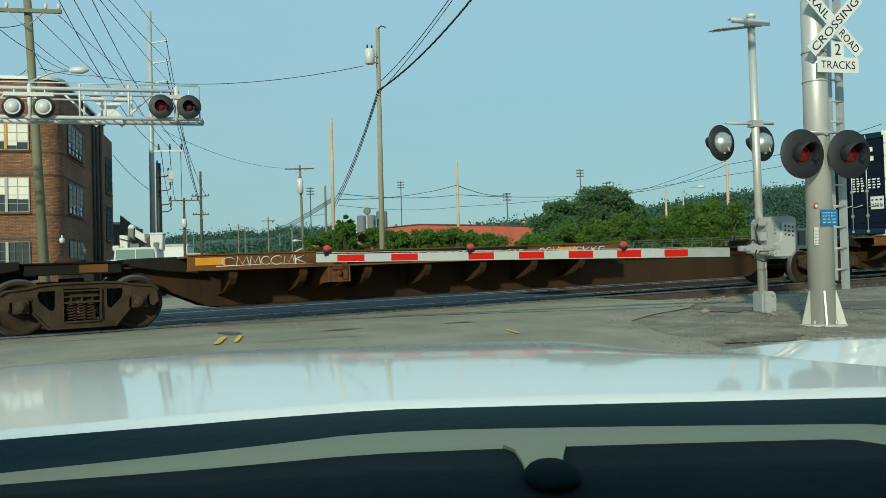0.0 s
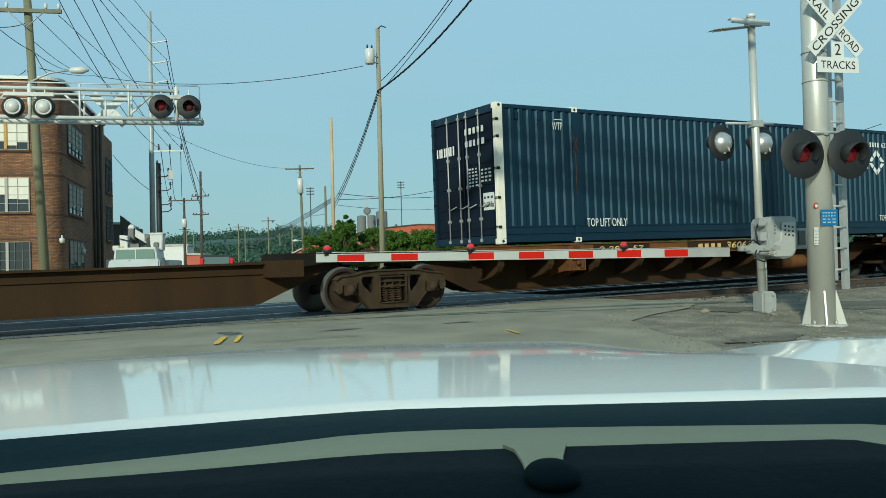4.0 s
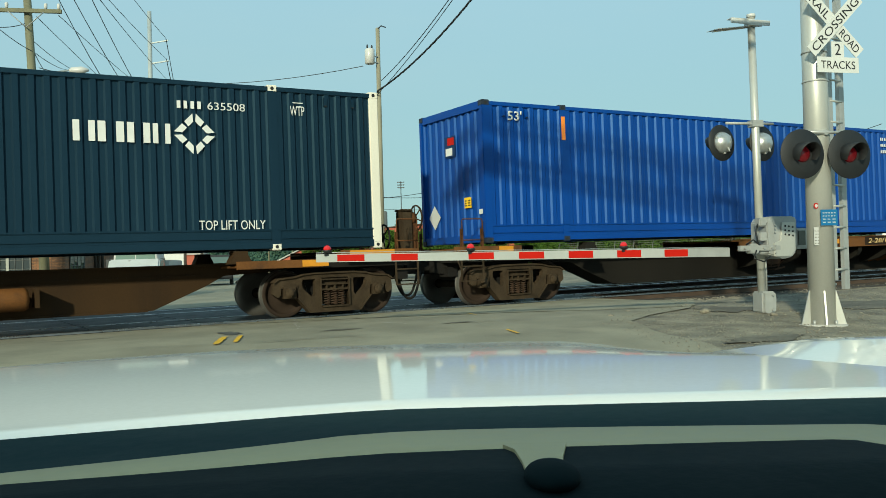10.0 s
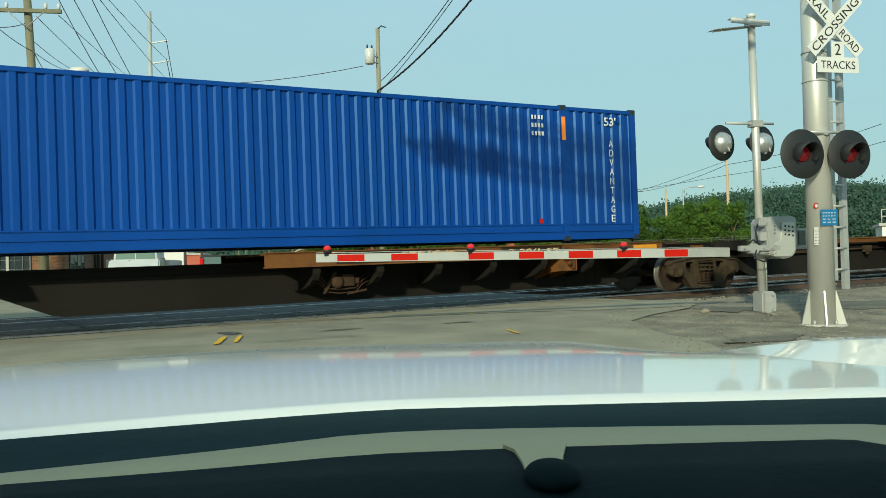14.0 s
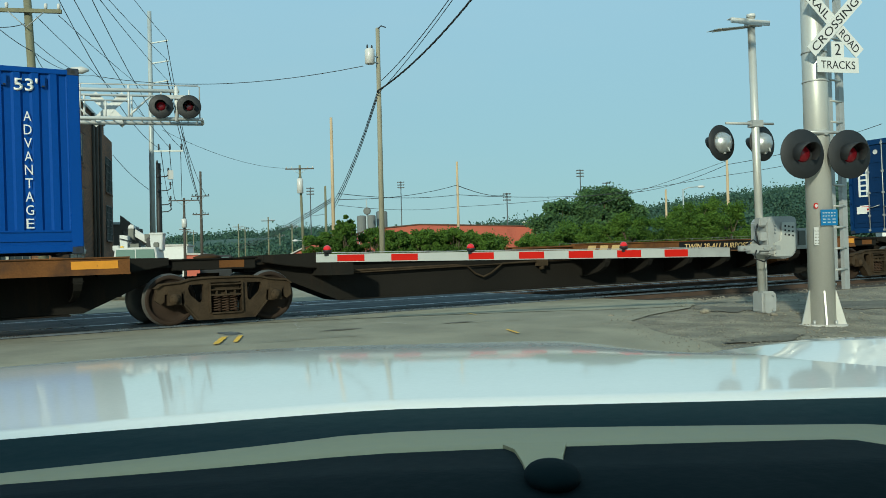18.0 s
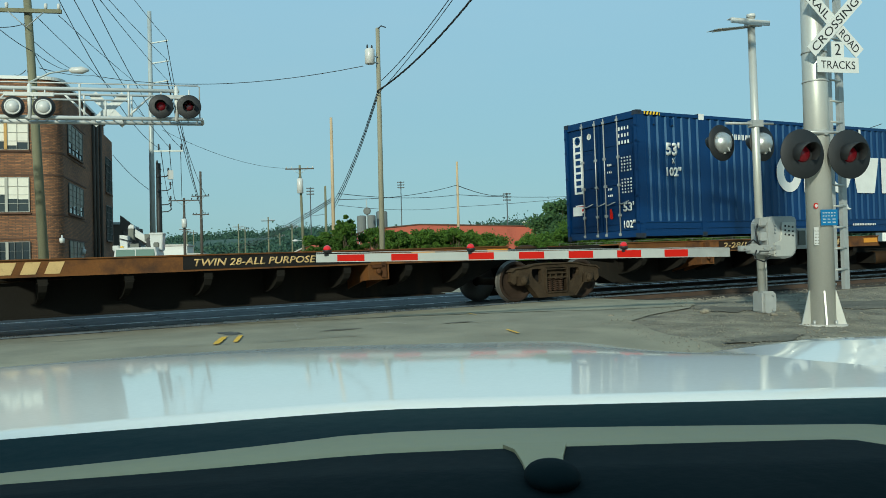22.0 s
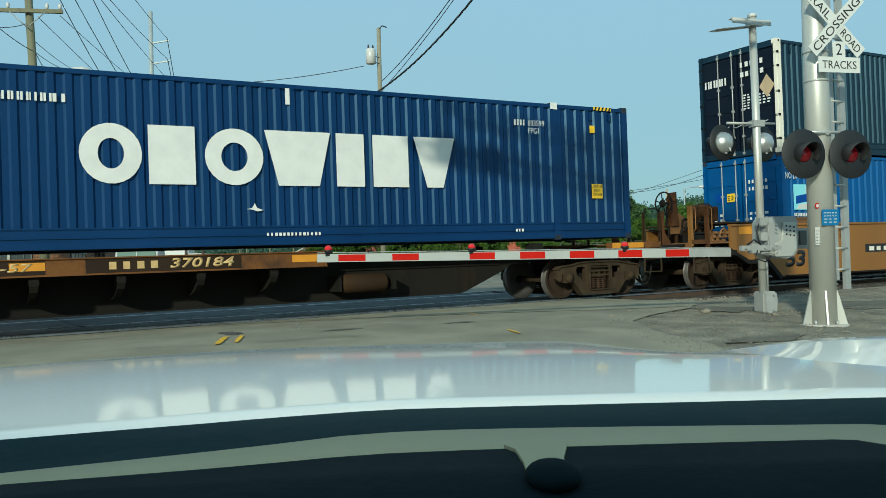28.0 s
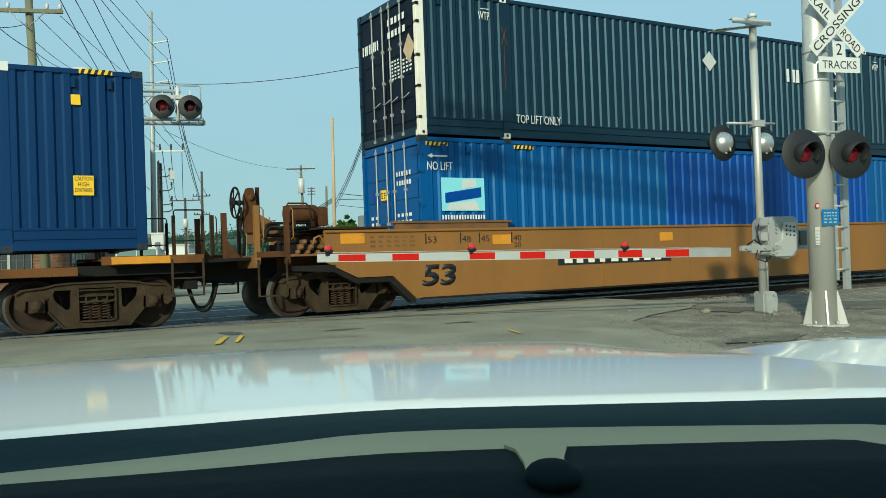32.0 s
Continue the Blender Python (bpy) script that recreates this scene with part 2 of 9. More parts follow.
    "truck_white": mat("truck_white", (0.46, 0.47, 0.46), 0.4, 0, 0.12, 1.5, 20, 0.03, (0.25, 0.24, 0.22), 0.2, 2),
    "fence_grey": mat("fence_grey", (0.11, 0.115, 0.10), 0.6, 0.3, 0.1, 3, 30, 0.05),
    "dark_steel": plain("dark_far_steel", (0.06, 0.07, 0.075), 0.6),
    "glass": plain("vehicle_glass", (0.09, 0.13, 0.12), 0.08),
    "screen_glass": plain("truck_screen_glass", (0.14, 0.21, 0.18), 0.15),
    "picture_cyan": plain("picture_cyan", (0.25, 0.62, 0.70), 0.5),
    "caution": plain("caution_yellow", (0.80, 0.50, 0.02), 0.5),
    "marker_orange": plain("marker_orange", (0.85, 0.24, 0.03), 0.45),
}


def brick_material():
    m = bpy.data.materials.new("red_brick")
    m.use_nodes = True
    N, L = m.node_tree.nodes, m.node_tree.links
    b = N["Principled BSDF"]
    tc = N.new("ShaderNodeTexCoord")
    sp = N.new("ShaderNodeSeparateXYZ")
    L.new(tc.outputs["Object"], sp.inputs[0])
    ad = N.new("ShaderNodeMath")
    L.new(sp.outputs[0], ad.inputs[0])
    L.new(sp.outputs[1], ad.inputs[1])
    cb = N.new("ShaderNodeCombineXYZ")
    L.new(ad.outputs[0], cb.inputs[0])
    L.new(sp.outputs[2], cb.inputs[1])
    br = N.new("ShaderNodeTexBrick")
    br.inputs["Scale"].default_value = 1.0
    br.inputs["Brick Width"].default_value, br.inputs["Row Height"].default_value = 0.24, 0.08
    br.inputs["Mortar Size"].default_value = 0.013
    br.inputs["Color1"].default_value = (0.27, 0.122, 0.052, 1)
    br.inputs["Color2"].default_value = (0.12, 0.055, 0.028, 1)
    br.inputs["Mortar"].default_value = (0.075, 0.052, 0.036, 1)
    L.new(cb.outputs[0], br.inputs[0])
    n = N.new("ShaderNodeTexNoise")
    n.inputs["Scale"].default_value, n.inputs["Detail"].default_value = 0.5, 7
    L.new(tc.outputs["Object"], n.inputs[0])
    r = N.new("ShaderNodeMapRange")
    r.inputs["From Min"].default_value, r.inputs["From Max"].default_value = 0.3, 0.7
    r.inputs["To Min"].default_value, r.inputs["To Max"].default_value = 0.7, 1.25
    L.new(n.outputs[0], r.inputs[0])
    v = N.new("ShaderNodeVectorMath")
    v.operation = "SCALE"
    L.new(br.outputs[0], v.inputs[0])
    L.new(r.outputs[0], v.inputs["Scale"])
    L.new(v.outputs[0], b.inputs["Base Color"])
    b.inputs["Roughness"].default_value = 0.9
    return m


def leaf_material(name, col, warm=(1.3, 1.15, 0.7)):
    m = bpy.data.materials.new(name)
    m.use_nodes = True
    N, L = m.node_tree.nodes, m.node_tree.links
    b = N["Principled BSDF"]
    g = N.new("ShaderNodeNewGeometry")
    tc = N.new("ShaderNodeTexCoord")
    n = N.new("ShaderNodeTexNoise")
    n.inputs["Scale"].default_value = 0.45
    L.new(tc.outputs["Object"], n.inputs[0])
    a = N.new("ShaderNodeMath")
    a.operation = "MULTIPLY_ADD"
    L.new(g.outputs["Random Per Island"], a.inputs[0])
    a.inputs[1].default_value = 0.6
    L.new(n.outputs[0], a.inputs[2])
    mix = N.new("ShaderNodeMix")
    mix.data_type = "RGBA"
    mr = N.new("ShaderNodeMapRange")
    mr.inputs["From Min"].default_value, mr.inputs["From Max"].default_value = 0.4, 1.15
    L.new(a.outputs[0], mr.inputs[0])
    L.new(mr.outputs[0], mix.inputs[0])
    mix.inputs[6].default_value = (col[0] * 0.55, col[1] * 0.6, col[2] * 0.6, 1)
    mix.inputs[7].default_value = (col[0] * warm[0], col[1] * warm[1], col[2] * warm[2], 1)
    L.new(mix.outputs[2], b.inputs["Base Color"])
    b.inputs["Roughness"].default_value = 0.65
    b.inputs["Specular IOR Level"].default_value = 0.15
    thin = N.new("ShaderNodeBsdfTranslucent")
    L.new(mix.outputs[2], thin.inputs[0])
    both = N.new("ShaderNodeMixShader")
    both.inputs[0].default_value = 0.28
    L.new(b.outputs[0], both.inputs[1])
    L.new(thin.outputs[0], both.inputs[2])
    L.new(both.outputs[0], N["Material Output"].inputs[0])
    return m


M["brick"] = brick_material()
M["leaf"] = leaf_material("leaf_green", (0.080, 0.158, 0.036))
# paler, bluer green takes in the haze over these distant trees
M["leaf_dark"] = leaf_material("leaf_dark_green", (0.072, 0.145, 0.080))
# distance haze is put into this bluish leaf colour
M["leaf_haze_tint"] = leaf_material("leaf_haze_tint", (0.066, 0.130, 0.115), (1.2, 1.1, 0.8))


# ---- small mesh tools ----
def box(bm, x0, x1, y0, y1, z0, z1, m=None):
    vs = [Vector((x, y, z)) for z in (z0, z1) for x, y in ((x0, y0), (x1, y0), (x1, y1), (x0, y1))]
    if m is not None:
        vs = [m @ v for v in vs]
    v = [bm.verts.new(c) for c in vs]
    for f in ((3, 2, 1, 0), (4, 5, 6, 7), (0, 1, 5, 4), (1, 2, 6, 5), (2, 3, 7, 6), (3, 0, 4, 7)):
        bm.faces.new([v[i] for i in f])


def tube(bm, p0, p1, r0, r1=None, n=12, caps=True):
    r1 = r0 if r1 is None else r1
    p0, p1 = Vector(p0), Vector(p1)
    d = (p1 - p0).normalized()
    a = d.orthogonal().normalized()
    b = d.cross(a)
    lo, hi = [], []
    for i in range(n):
        w = 2 * math.pi * i / n
        o = a * math.cos(w) + b * math.sin(w)
        lo.append(bm.verts.new(p0 + o * r0))
        hi.append(bm.verts.new(p1 + o * r1))
    for i in range(n):
        j = (i + 1) % n
        f = bm.faces.new((lo[i], lo[j], hi[j], hi[i]))
        f.smooth = True
    if caps:
        bm.faces.new(lo[::-1])
        bm.faces.new(hi)


def bent(bm, pts, r, n=8):
    """A round bar through points."""
    pts = [Vector(p) for p in pts]
    rings = []
    up = None
    for i, p in enumerate(pts):
        d = (pts[min(i + 1, len(pts) - 1)] - pts[max(i - 1, 0)]).normalized()
        if up is None:
            up = d.orthogonal().normalized()
        a = (up - d * up.dot(d)).normalized()
        up = a
        b = d.cross(a)
        rings.append([bm.verts.new(p + (a * math.cos(2 * math.pi * k / n) + b * math.sin(2 * math.pi * k / n)) * r) for k in range(n)])
    for q, w in zip(rings, rings[1:]):
        for k in range(n):
            f = bm.faces.new((q[k], q[(k + 1) % n], w[(k + 1) % n], w[k]))
            f.smooth = True
    bm.faces.new(rings[0][::-1])
    bm.faces.new(rings[-1])


def sweep_x(bm, poly, x0, x1):
    """A cross-section in y and z run along x."""
    a = [bm.verts.new((x0, y, z)) for y, z in poly]
    b = [bm.verts.new((x1, y, z)) for y, z in poly]
    bm.faces.new(a)
    bm.faces.new(b[::-1])
    n = len(poly)
    for i in range(n):
        bm.faces.new((a[(i + 1) % n], a[i], b[i], b[(i + 1) % n]))


def lathe(bm, prof, p0, axis, n=24, caps=True):
    """Profile of (along, radius) pairs turned round axis from p0."""
    p0, d = Vector(p0), Vector(axis).normalized()
    a = d.orthogonal().normalized()
    b = d.cross(a)
    rings = []
    for h, r in prof:
        rings.append([bm.verts.new(p0 + d * h + (a * math.cos(2 * math.pi * k / n) + b * math.sin(2 * math.pi * k / n)) * max(r, 1e-4)) for k in range(n)])
    for q, w in zip(rings, rings[1:]):
        for k in range(n):
            f = bm.faces.new((q[k], q[(k + 1) % n], w[(k + 1) % n], w[k]))
            f.smooth = True
    if caps:
        bm.faces.new(rings[0][::-1])
        bm.faces.new(rings[-1])


def slab(bm, poly, y0, y1):
    """A polygon in x and z, given thickness in y."""
    a = [bm.verts.new((x, y0, z)) for x, z in poly]
    b = [bm.verts.new((x, y1, z)) for x, z in poly]
    bm.faces.new(a)
    bm.faces.new(b[::-1])
    n = len(poly)
    for i in range(n):
        j = (i + 1) % n
        bm.faces.new((a[j], a[i], b[i], b[j]))


def mesh_of(name, bm, material, bevel=0.0, smooth=False):
    bmesh.ops.recalc_face_normals(bm, faces=bm.faces[:])
    if bevel:
        bmesh.ops.bevel(bm, geom=bm.edges[:], offset=bevel, segments=2, affect="EDGES", clamp_overlap=True)
    if smooth:
        for f in bm.faces:
            f.smooth = True
    me = bpy.data.meshes.new(name)
    bm.to_mesh(me)
    bm.free()
    me.materials.append(material)
    return me


def part(name, bm, material, parent, label="", bevel=0.0, smooth=False):
    ob = new(name, mesh_of(name, bm, material, bevel, smooth))
    ob.parent = parent
    if label:
        ob["label"] = label
    return ob


def thing(name, label, category, m=None, group="", kind=""):
    ob = tagged(new(name), label, category, group, kind)
    ob.empty_display_size = 0.2
    if m is not None:
        ob.matrix_basis = m
    return ob


def solid(name, bm, material, label, category, m=None, group="", kind="", bevel=0.0, smooth=False):
    ob = tagged(new(name, mesh_of(name, bm, material, bevel, smooth)), label, category, group, kind)
    if m is not None:
        ob.matrix_basis = m
    return ob


FACE_NEAR = pose(0, 0, 0, 90)                    # lettering that faces -y
FACE_END = pose(0, 0, 0, 0, 0, -90) @ FACE_NEAR  # lettering that faces -x


def words(name, text, height, at, facing, material, parent, width=None, thick=0.003, align="LEFT", bold=0.0, label="", shear=0.0):
    """Raised lettering with cap height and, if given, width in metres; at is the lower left corner."""
    cu = bpy.data.curves.new(name, "FONT")
    cu.body, cu.size, cu.extrude, cu.offset = text, 1.0, 0.0, bold
    cu.resolution_u = 3
    tmp = new("tmp", cu)
    me = bpy.data.meshes.new_from_object(tmp.evaluated_get(bpy.context.evaluated_depsgraph_get()))
    bpy.data.objects.remove(tmp)
    co = np.empty(len(me.vertices) * 3)
    me.vertices.foreach_get("co", co)
    co = co.reshape(-1, 3)
    lo, hi = co.min(0), co.max(0)
    k = height / (hi[1] - lo[1])
    kx = width / (hi[0] - lo[0]) if width else k
    co = (co - (lo[0], lo[1], 0)) * (kx, k, 1)
    co[:, 0] += shear * co[:, 1]
    if align == "CENTER":
        co[:, 0] -= (hi[0] - lo[0]) * kx / 2
    bm = bmesh.new()
    bm.from_mesh(me)
    bpy.data.meshes.remove(me)
    for v, c in zip(bm.verts, co):
        v.co = c
    ext = bmesh.ops.extrude_face_region(bm, geom=bm.faces[:])
    for v in ext["geom"]:
        if isinstance(v, bmesh.types.BMVert):
            v.co.z += thick
    bmesh.ops.transform(bm, matrix=Matrix.Translation(at) @ facing, verts=bm.verts)
    return part(name, bm, material, parent, label)


def bars(name, at, facing, material, parent, w, h, rows=1, cols=4, thick=0.003, gap=0.4, label=""):
    """Unreadable or unlettered writing: rows of plain bars."""
    bm = bmesh.new()
    rng = random.Random(name + str(at))
    rh = h / (rows + (rows - 1) * 0.6)
    for i in range(rows):
        cw = w / (cols + (cols - 1) * gap)
        for j in range(cols):
            z0 = i * rh * 1.6
            x0 = j * cw * (1 + gap)
            box(bm, x0, x0 + cw * rng.uniform(0.6, 1.0), z0, z0 + rh * 0.8, 0, thick)
    bmesh.ops.transform(bm, matrix=Matrix.Translation(at) @ facing, verts=bm.verts)
    ob = part(name, bm, material, parent, label)
    ob["kind"] = "stuff"
    return ob


# ---- how the train runs ----
def run(t):
    """How far the train has gone towards -x since 16 s, in metres."""
    u = t / 16 - 1
    return 46.762 * u - 2.4705 * u ** 2 + 0.26584 * u ** 3 - 0.44164 * u ** 4


LEAN = -math.degrees(math.atan(GRADE))
BEAR = 1.99          # degrees by which the track bears away from the x axis
SKEW = math.tan(radians(BEAR))
RAILS = pose(-0.556, 15.997, -0.016, 0, LEAN, BEAR)      # near track: x along it, y across, z over the rail head
TRAIN = []           # (thing, place along the train, height over the rail)
WHEELS = []          # wheelsets that turn
R_WHEEL = 0.43


def on_train(ob, s, z=0.0):
    TRAIN.append((ob, s, z))
    ob.matrix_basis = train_pose(s, z, 16.0)
    return ob


def train_pose(s, z, t):
    return RAILS @ pose(s - run(t), 0, z)


def motions():
    seconds = list(range(0, 33))
    for ob, s, z in TRAIN:
        walk(ob, [(t, train_pose(s, z, t)) for t in seconds])
    steps = [i / 6 for i in range(193)]
    for ob, m in WHEELS:
        walk(ob, [(t, m @ pose(0, 0, 0, 0, -math.degrees((run(t) + 51) / R_WHEEL) % 360, 0)) for t in steps])


# ---- the train ----
def wheelset(parent, x):
    """Axle with two wheels; it turns on its own."""
    bm = bmesh.new()
    tube(bm, (0, -0.98, 0), (0, 0.98, 0), 0.075, n=10)
    ob = part("wheelset", bm, M["bogie"], parent)
    for side in (-1, 1):
        bm = bmesh.new()
        # outer face dished, with rim and hub
        lathe(bm, [(-0.1, 0.0), (0.02, 0.0), (0.02, 0.11), (0.012, 0.13), (-0.01, 0.20), (-0.035, 0.30), (-0.01, 0.352), (0.026, 0.362), (0.03, 0.37), (0.03, 0.415), (0.022, R_WHEEL - 0.004), (-0.05, R_WHEEL - 0.004)],
              (0, side * 0.785, 0), (0, side, 0), 36)
        part("wheel_plate", bm, M["wheel"], ob)
        bm = bmesh.new()
        lathe(bm, [(0.020, R_WHEEL - 0.004), (0.016, R_WHEEL), (-0.07, R_WHEEL), (-0.085, 0.445), (-0.10, 0.455), (-0.115, 0.445), (-0.115, 0.30), (-0.06, 0.10)],
              (0, side * 0.785, 0), (0, side, 0), 36, caps=False)
        part("wheel_tread", bm, M["tread"], ob, "polished steel wheel tread")
    m = pose(x, 0, R_WHEEL)
    ob.matrix_basis = m
    WHEELS.append((ob, m))
    return ob


def arc(cx, cz, r, a0, a1, n):
    return [(cx + r * math.cos(radians(a0 + (a1 - a0) * i / n)), cz + r * math.sin(radians(a0 + (a1 - a0) * i / n))) for i in range(n + 1)]


def bogie(s, base=1.76):
    root = thing("freight_bogie", "rusty brown cast steel freight bogie with coil springs", "train bogie", group="bogies under the train")
    h = base / 2
    for x in (-h, h):
        wheelset(root, x)
    for side in (-1, 1):
        y0, y1 = sorted((side * 0.93, side * 1.05))
        f0, f1 = sorted((side * 0.90, side * 1.09))
        bm = bmesh.new()
        # cast truss frame: chord, columns, diagonals and pedestals round open windows
        for k in (-1, 1):
            for poly in (((0, 0.70), (0.38, 0.70), (0.38, 0.78), (0, 0.78)),
                         ((0.38, 0.68), (0.62, 0.68), (0.62, 0.76), (0.38, 0.78)),
                         ((0, 0.09), (0.27, 0.09), (0.27, 0.18), (0, 0.18)),
                         ((0.27, 0.09), (0.38, 0.09), (0.38, 0.70), (0.27, 0.70)),
                         ((0.38, 0.09), (0.50, 0.09), (0.72, 0.35), (h - 0.16, 0.43), (0.63, 0.55), (0.60, 0.50), (0.47, 0.38), (0.41, 0.37), (0.38, 0.42)),
                         ((0.62, 0.68), (0.645, 0.62), (0.63, 0.55), (h - 0.16, 0.43), (h - 0.14, 0.57), (h + 0.15, 0.57), (h + 0.29, 0.63), (h + 0.2, 0.695), (h - 0.1, 0.72), (0.62, 0.76)),
                         ((h + 0.15, 0.57), (h + 0.16, 0.41), (h + 0.22, 0.37), (h + 0.31, 0.44), (h + 0.29, 0.63))):
                p = [(x * k, z) for x, z in poly]
                slab(bm, p if k > 0 else p[::-1], y0, y1)
            # flanges standing proud of the web
            for poly in (((0, 0.775), (0.38, 0.775), (0.62, 0.755), (h - 0.1, 0.715), (h + 0.2, 0.69), (h + 0.29, 0.63), (h + 0.32, 0.64), (h + 0.22, 0.715), (h - 0.1, 0.745), (0.62, 0.785), (0.38, 0.805), (0, 0.805)),
                         ((0, 0.075), (0.505, 0.075), (0.735, 0.345), (0.715, 0.355), (0.495, 0.098), (0, 0.098)),
                         ((0.27, 0.19), (0.295, 0.19), (0.295, 0.69), (0.27, 0.69))):
                p = [(x * k, z) for x, z in poly]
                slab(bm, p if k > 0 else p[::-1], f0, f1)
        part("side_frame", bm, M["bogie"], root)
        for k in (-1, 1):
            bm = bmesh.new()
            box(bm, k * h - 0.115, k * h + 0.115, *sorted((side * 0.98, side * 1.10)), 0.35, 0.565)
            box(bm, k * h - 0.16, k * h + 0.16, *sorted((side * 0.96, side * 1.07)), 0.53, 0.58)
            lathe(bm, [(0, 0.095), (0.03, 0.095), (0.04, 0.06), (0.06, 0.055), (0.065, 0.02)], (k * h, side * 1.10, 0.45), (0, side, 0), 16)
            for a in range(3):
                c = (k * h + 0.065 * math.cos(a * 2.094 + 0.5), side * 1.128, 0.45 + 0.065 * math.sin(a * 2.094 + 0.5))
                lathe(bm, [(0, 0.018), (0.02, 0.018)], c, (0, side, 0), 6)
            part("axle_box", bm, M["bogie"], root, bevel=0.008)
        bm = bmesh.new()
        box(bm, -0.25, 0.25, *sorted((side * 0.80, side * 1.0)), 0.48, 0.69)
        for z0, z1 in ((0.47, 0.50), (0.565, 0.59), (0.655, 0.68)):
            box(bm, -0.262, 0.262, *sorted((side * 0.8, side * 1.08)), z0, z1)
        for x in (-0.16, 0.0, 0.16):
            box(bm, x - 0.012, x + 0.012, *sorted((side * 0.9, side * 1.07)), 0.50, 0.566)
        part("bolster_end", bm, M["bogie"], root)
        bm = bmesh.new()
        box(bm, -0.26, 0.26, *sorted((side * 0.78, side * 1.09)), 0.165, 0.19)
        part("spring_seat", bm, M["bogie"], root)
        for cx in (-0.145, 0.0, 0.145):
            for yy, r in ((0.985, 0.072), (0.85, 0.07)):
                bm = bmesh.new()
                pts = [(cx + r * math.cos(a), side * yy + r * math.sin(a), 0.20 + 0.265 * a / (12 * math.pi)) for a in [i * math.pi / 5 for i in range(61)]]
                bent(bm, pts, 0.0125, 5)
                part("coil_spring", bm, M["spring"], root, "rusty coil spring")
    bm = bmesh.new()
    box(bm, -0.22, 0.22, -0.80, 0.80, 0.52, 0.72)
    tube(bm, (0, 0, 0.7), (0, 0, 0.86), 0.2, n=16)
    part("bolster", bm, M["bogie"], root)
    for k in (-1, 1):
        bm = bmesh.new()
        box(bm, k * 0.40 - 0.04, k * 0.40 + 0.04, -0.72, 0.72, 0.36, 0.44)
        for sy in (-1, 1):
            box(bm, k * 0.44 - 0.09, k * 0.44 + 0.2, sy * 0.75 - 0.05, sy * 0.75 + 0.05, 0.26, 0.72)
        part("brake_beam", bm, M["black"], root)
    return on_train(root, s)


def container(s, z, name_mat, label, H=2.90, ends_cream=False, doors=True, group="containers on the train", repaint=None, pitch=0.264):
    """A 53 foot box with corrugated sides, rails, castings and doors at the -x end. Local x runs from the doors."""
    L_, W = 16.15, 2.59
    mtl = M[name_mat]
    pm = M["cream"] if ends_cream else mtl
    # doors use a darker copy of the side colour where one is set
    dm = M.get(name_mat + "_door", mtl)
    root = thing("shipping_container", label, "shipping container", group=group)
    hw = W / 2
    RAIL = 0.36
    for side in (-1, 1):
        spans = [(0.16, 1.97, mtl), (2.15, 14.0, mtl), (14.18, L_ - 0.16, mtl)]
        if repaint:
            spans[1:2] = [(2.15, repaint[0], mtl), (repaint[0], 14.0, M[repaint[1]])]
        for x0, x1, panel_m in spans:
            n = max(1, round((x1 - x0) / pitch))
            p = (x1 - x0) / n
            xs, ys = [], []
            for i in range(n):
                for f, d in ((0.0, 0.0), (0.36, 0.0), (0.50, 0.034), (0.86, 0.034)):
                    xs.append(x0 + (i + f) * p)
                    ys.append(hw - 0.012 - d)
            xs.append(x1)
            ys.append(hw - 0.012)
            bm = bmesh.new()
            lo = [bm.verts.new((x, side * y, RAIL - 0.01)) for x, y in zip(xs, ys)]
            hi = [bm.verts.new((x, side * y, H - 0.10)) for x, y in zip(xs, ys)]
            for a, b, c, d in zip(lo, lo[1:], hi[1:], hi):
                bm.faces.new((a, b, c, d) if side < 0 else (d, c, b, a))
            me = bpy.data.meshes.new("side_panel")
            bm.to_mesh(me)
            bm.free()
            me.materials.append(panel_m)
            ob = new("side_panel", me)
            ob.parent = root
        bm = bmesh.new()
        sweep_x(bm, [(side * y, z) for y, z in ((hw - 0.1, 0.03), (hw, 0.03), (hw, 0.15), (hw - 0.022, 0.155), (hw - 0.022, RAIL - 0.025), (hw - 0.002, RAIL - 0.02), (hw - 0.002, RAIL + 0.012), (hw - 0.1, RAIL + 0.012))], 0.10, L_ - 0.10)
        part("bottom_rail", bm, mtl, root, bevel=0.006)
        bm = bmesh.new()
        box(bm, 0.10, L_ - 0.10, side * hw - side * 0.08, side * hw, H - 0.11, H - 0.03)
        part("top_rail", bm, mtl, root, bevel=0.006)
        for x in (2.06, 14.09):
            bm = bmesh.new()
            box(bm, x - 0.09, x + 0.09, side * (hw - 0.09), side * (hw - 0.002), 0.1, H - 0.1)
            part("lift_post", bm, mtl, root, bevel=0.008)
            for zz in (0.0, H - 0.12):
                corner_casting(root, x, side * hw, zz, pm if ends_cream else M["casting"], side)
        # small covered vents high on the side
        for x in (0.52, 1.10, L_ - 1.06, L_ - 0.52):
            bm = bmesh.new()
            box(bm, x - 0.035, x + 0.035, *sorted((side * (hw - 0.03), side * (hw + 0.012))), H - 0.33, H - 0.16)
            vent = part("vent_cover", bm, mtl, root, bevel=0.006)
            # slot drawn as a thin black strip, its inner shade in the colour
            bm = bmesh.new()
            box(bm, x - 0.022, x + 0.022, *sorted((side * (hw + 0.0125), side * (hw + 0.015))), H - 0.325, H - 0.305)
            part("vent_slot", bm, M["sign_black"], vent)
        # stiffening lip along the bottom rail
        bm = bmesh.new()
        box(bm, 0.18, L_ - 0.18, *sorted((side * (hw - 0.02), side * (hw + 0.003))), 0.20, 0.215)
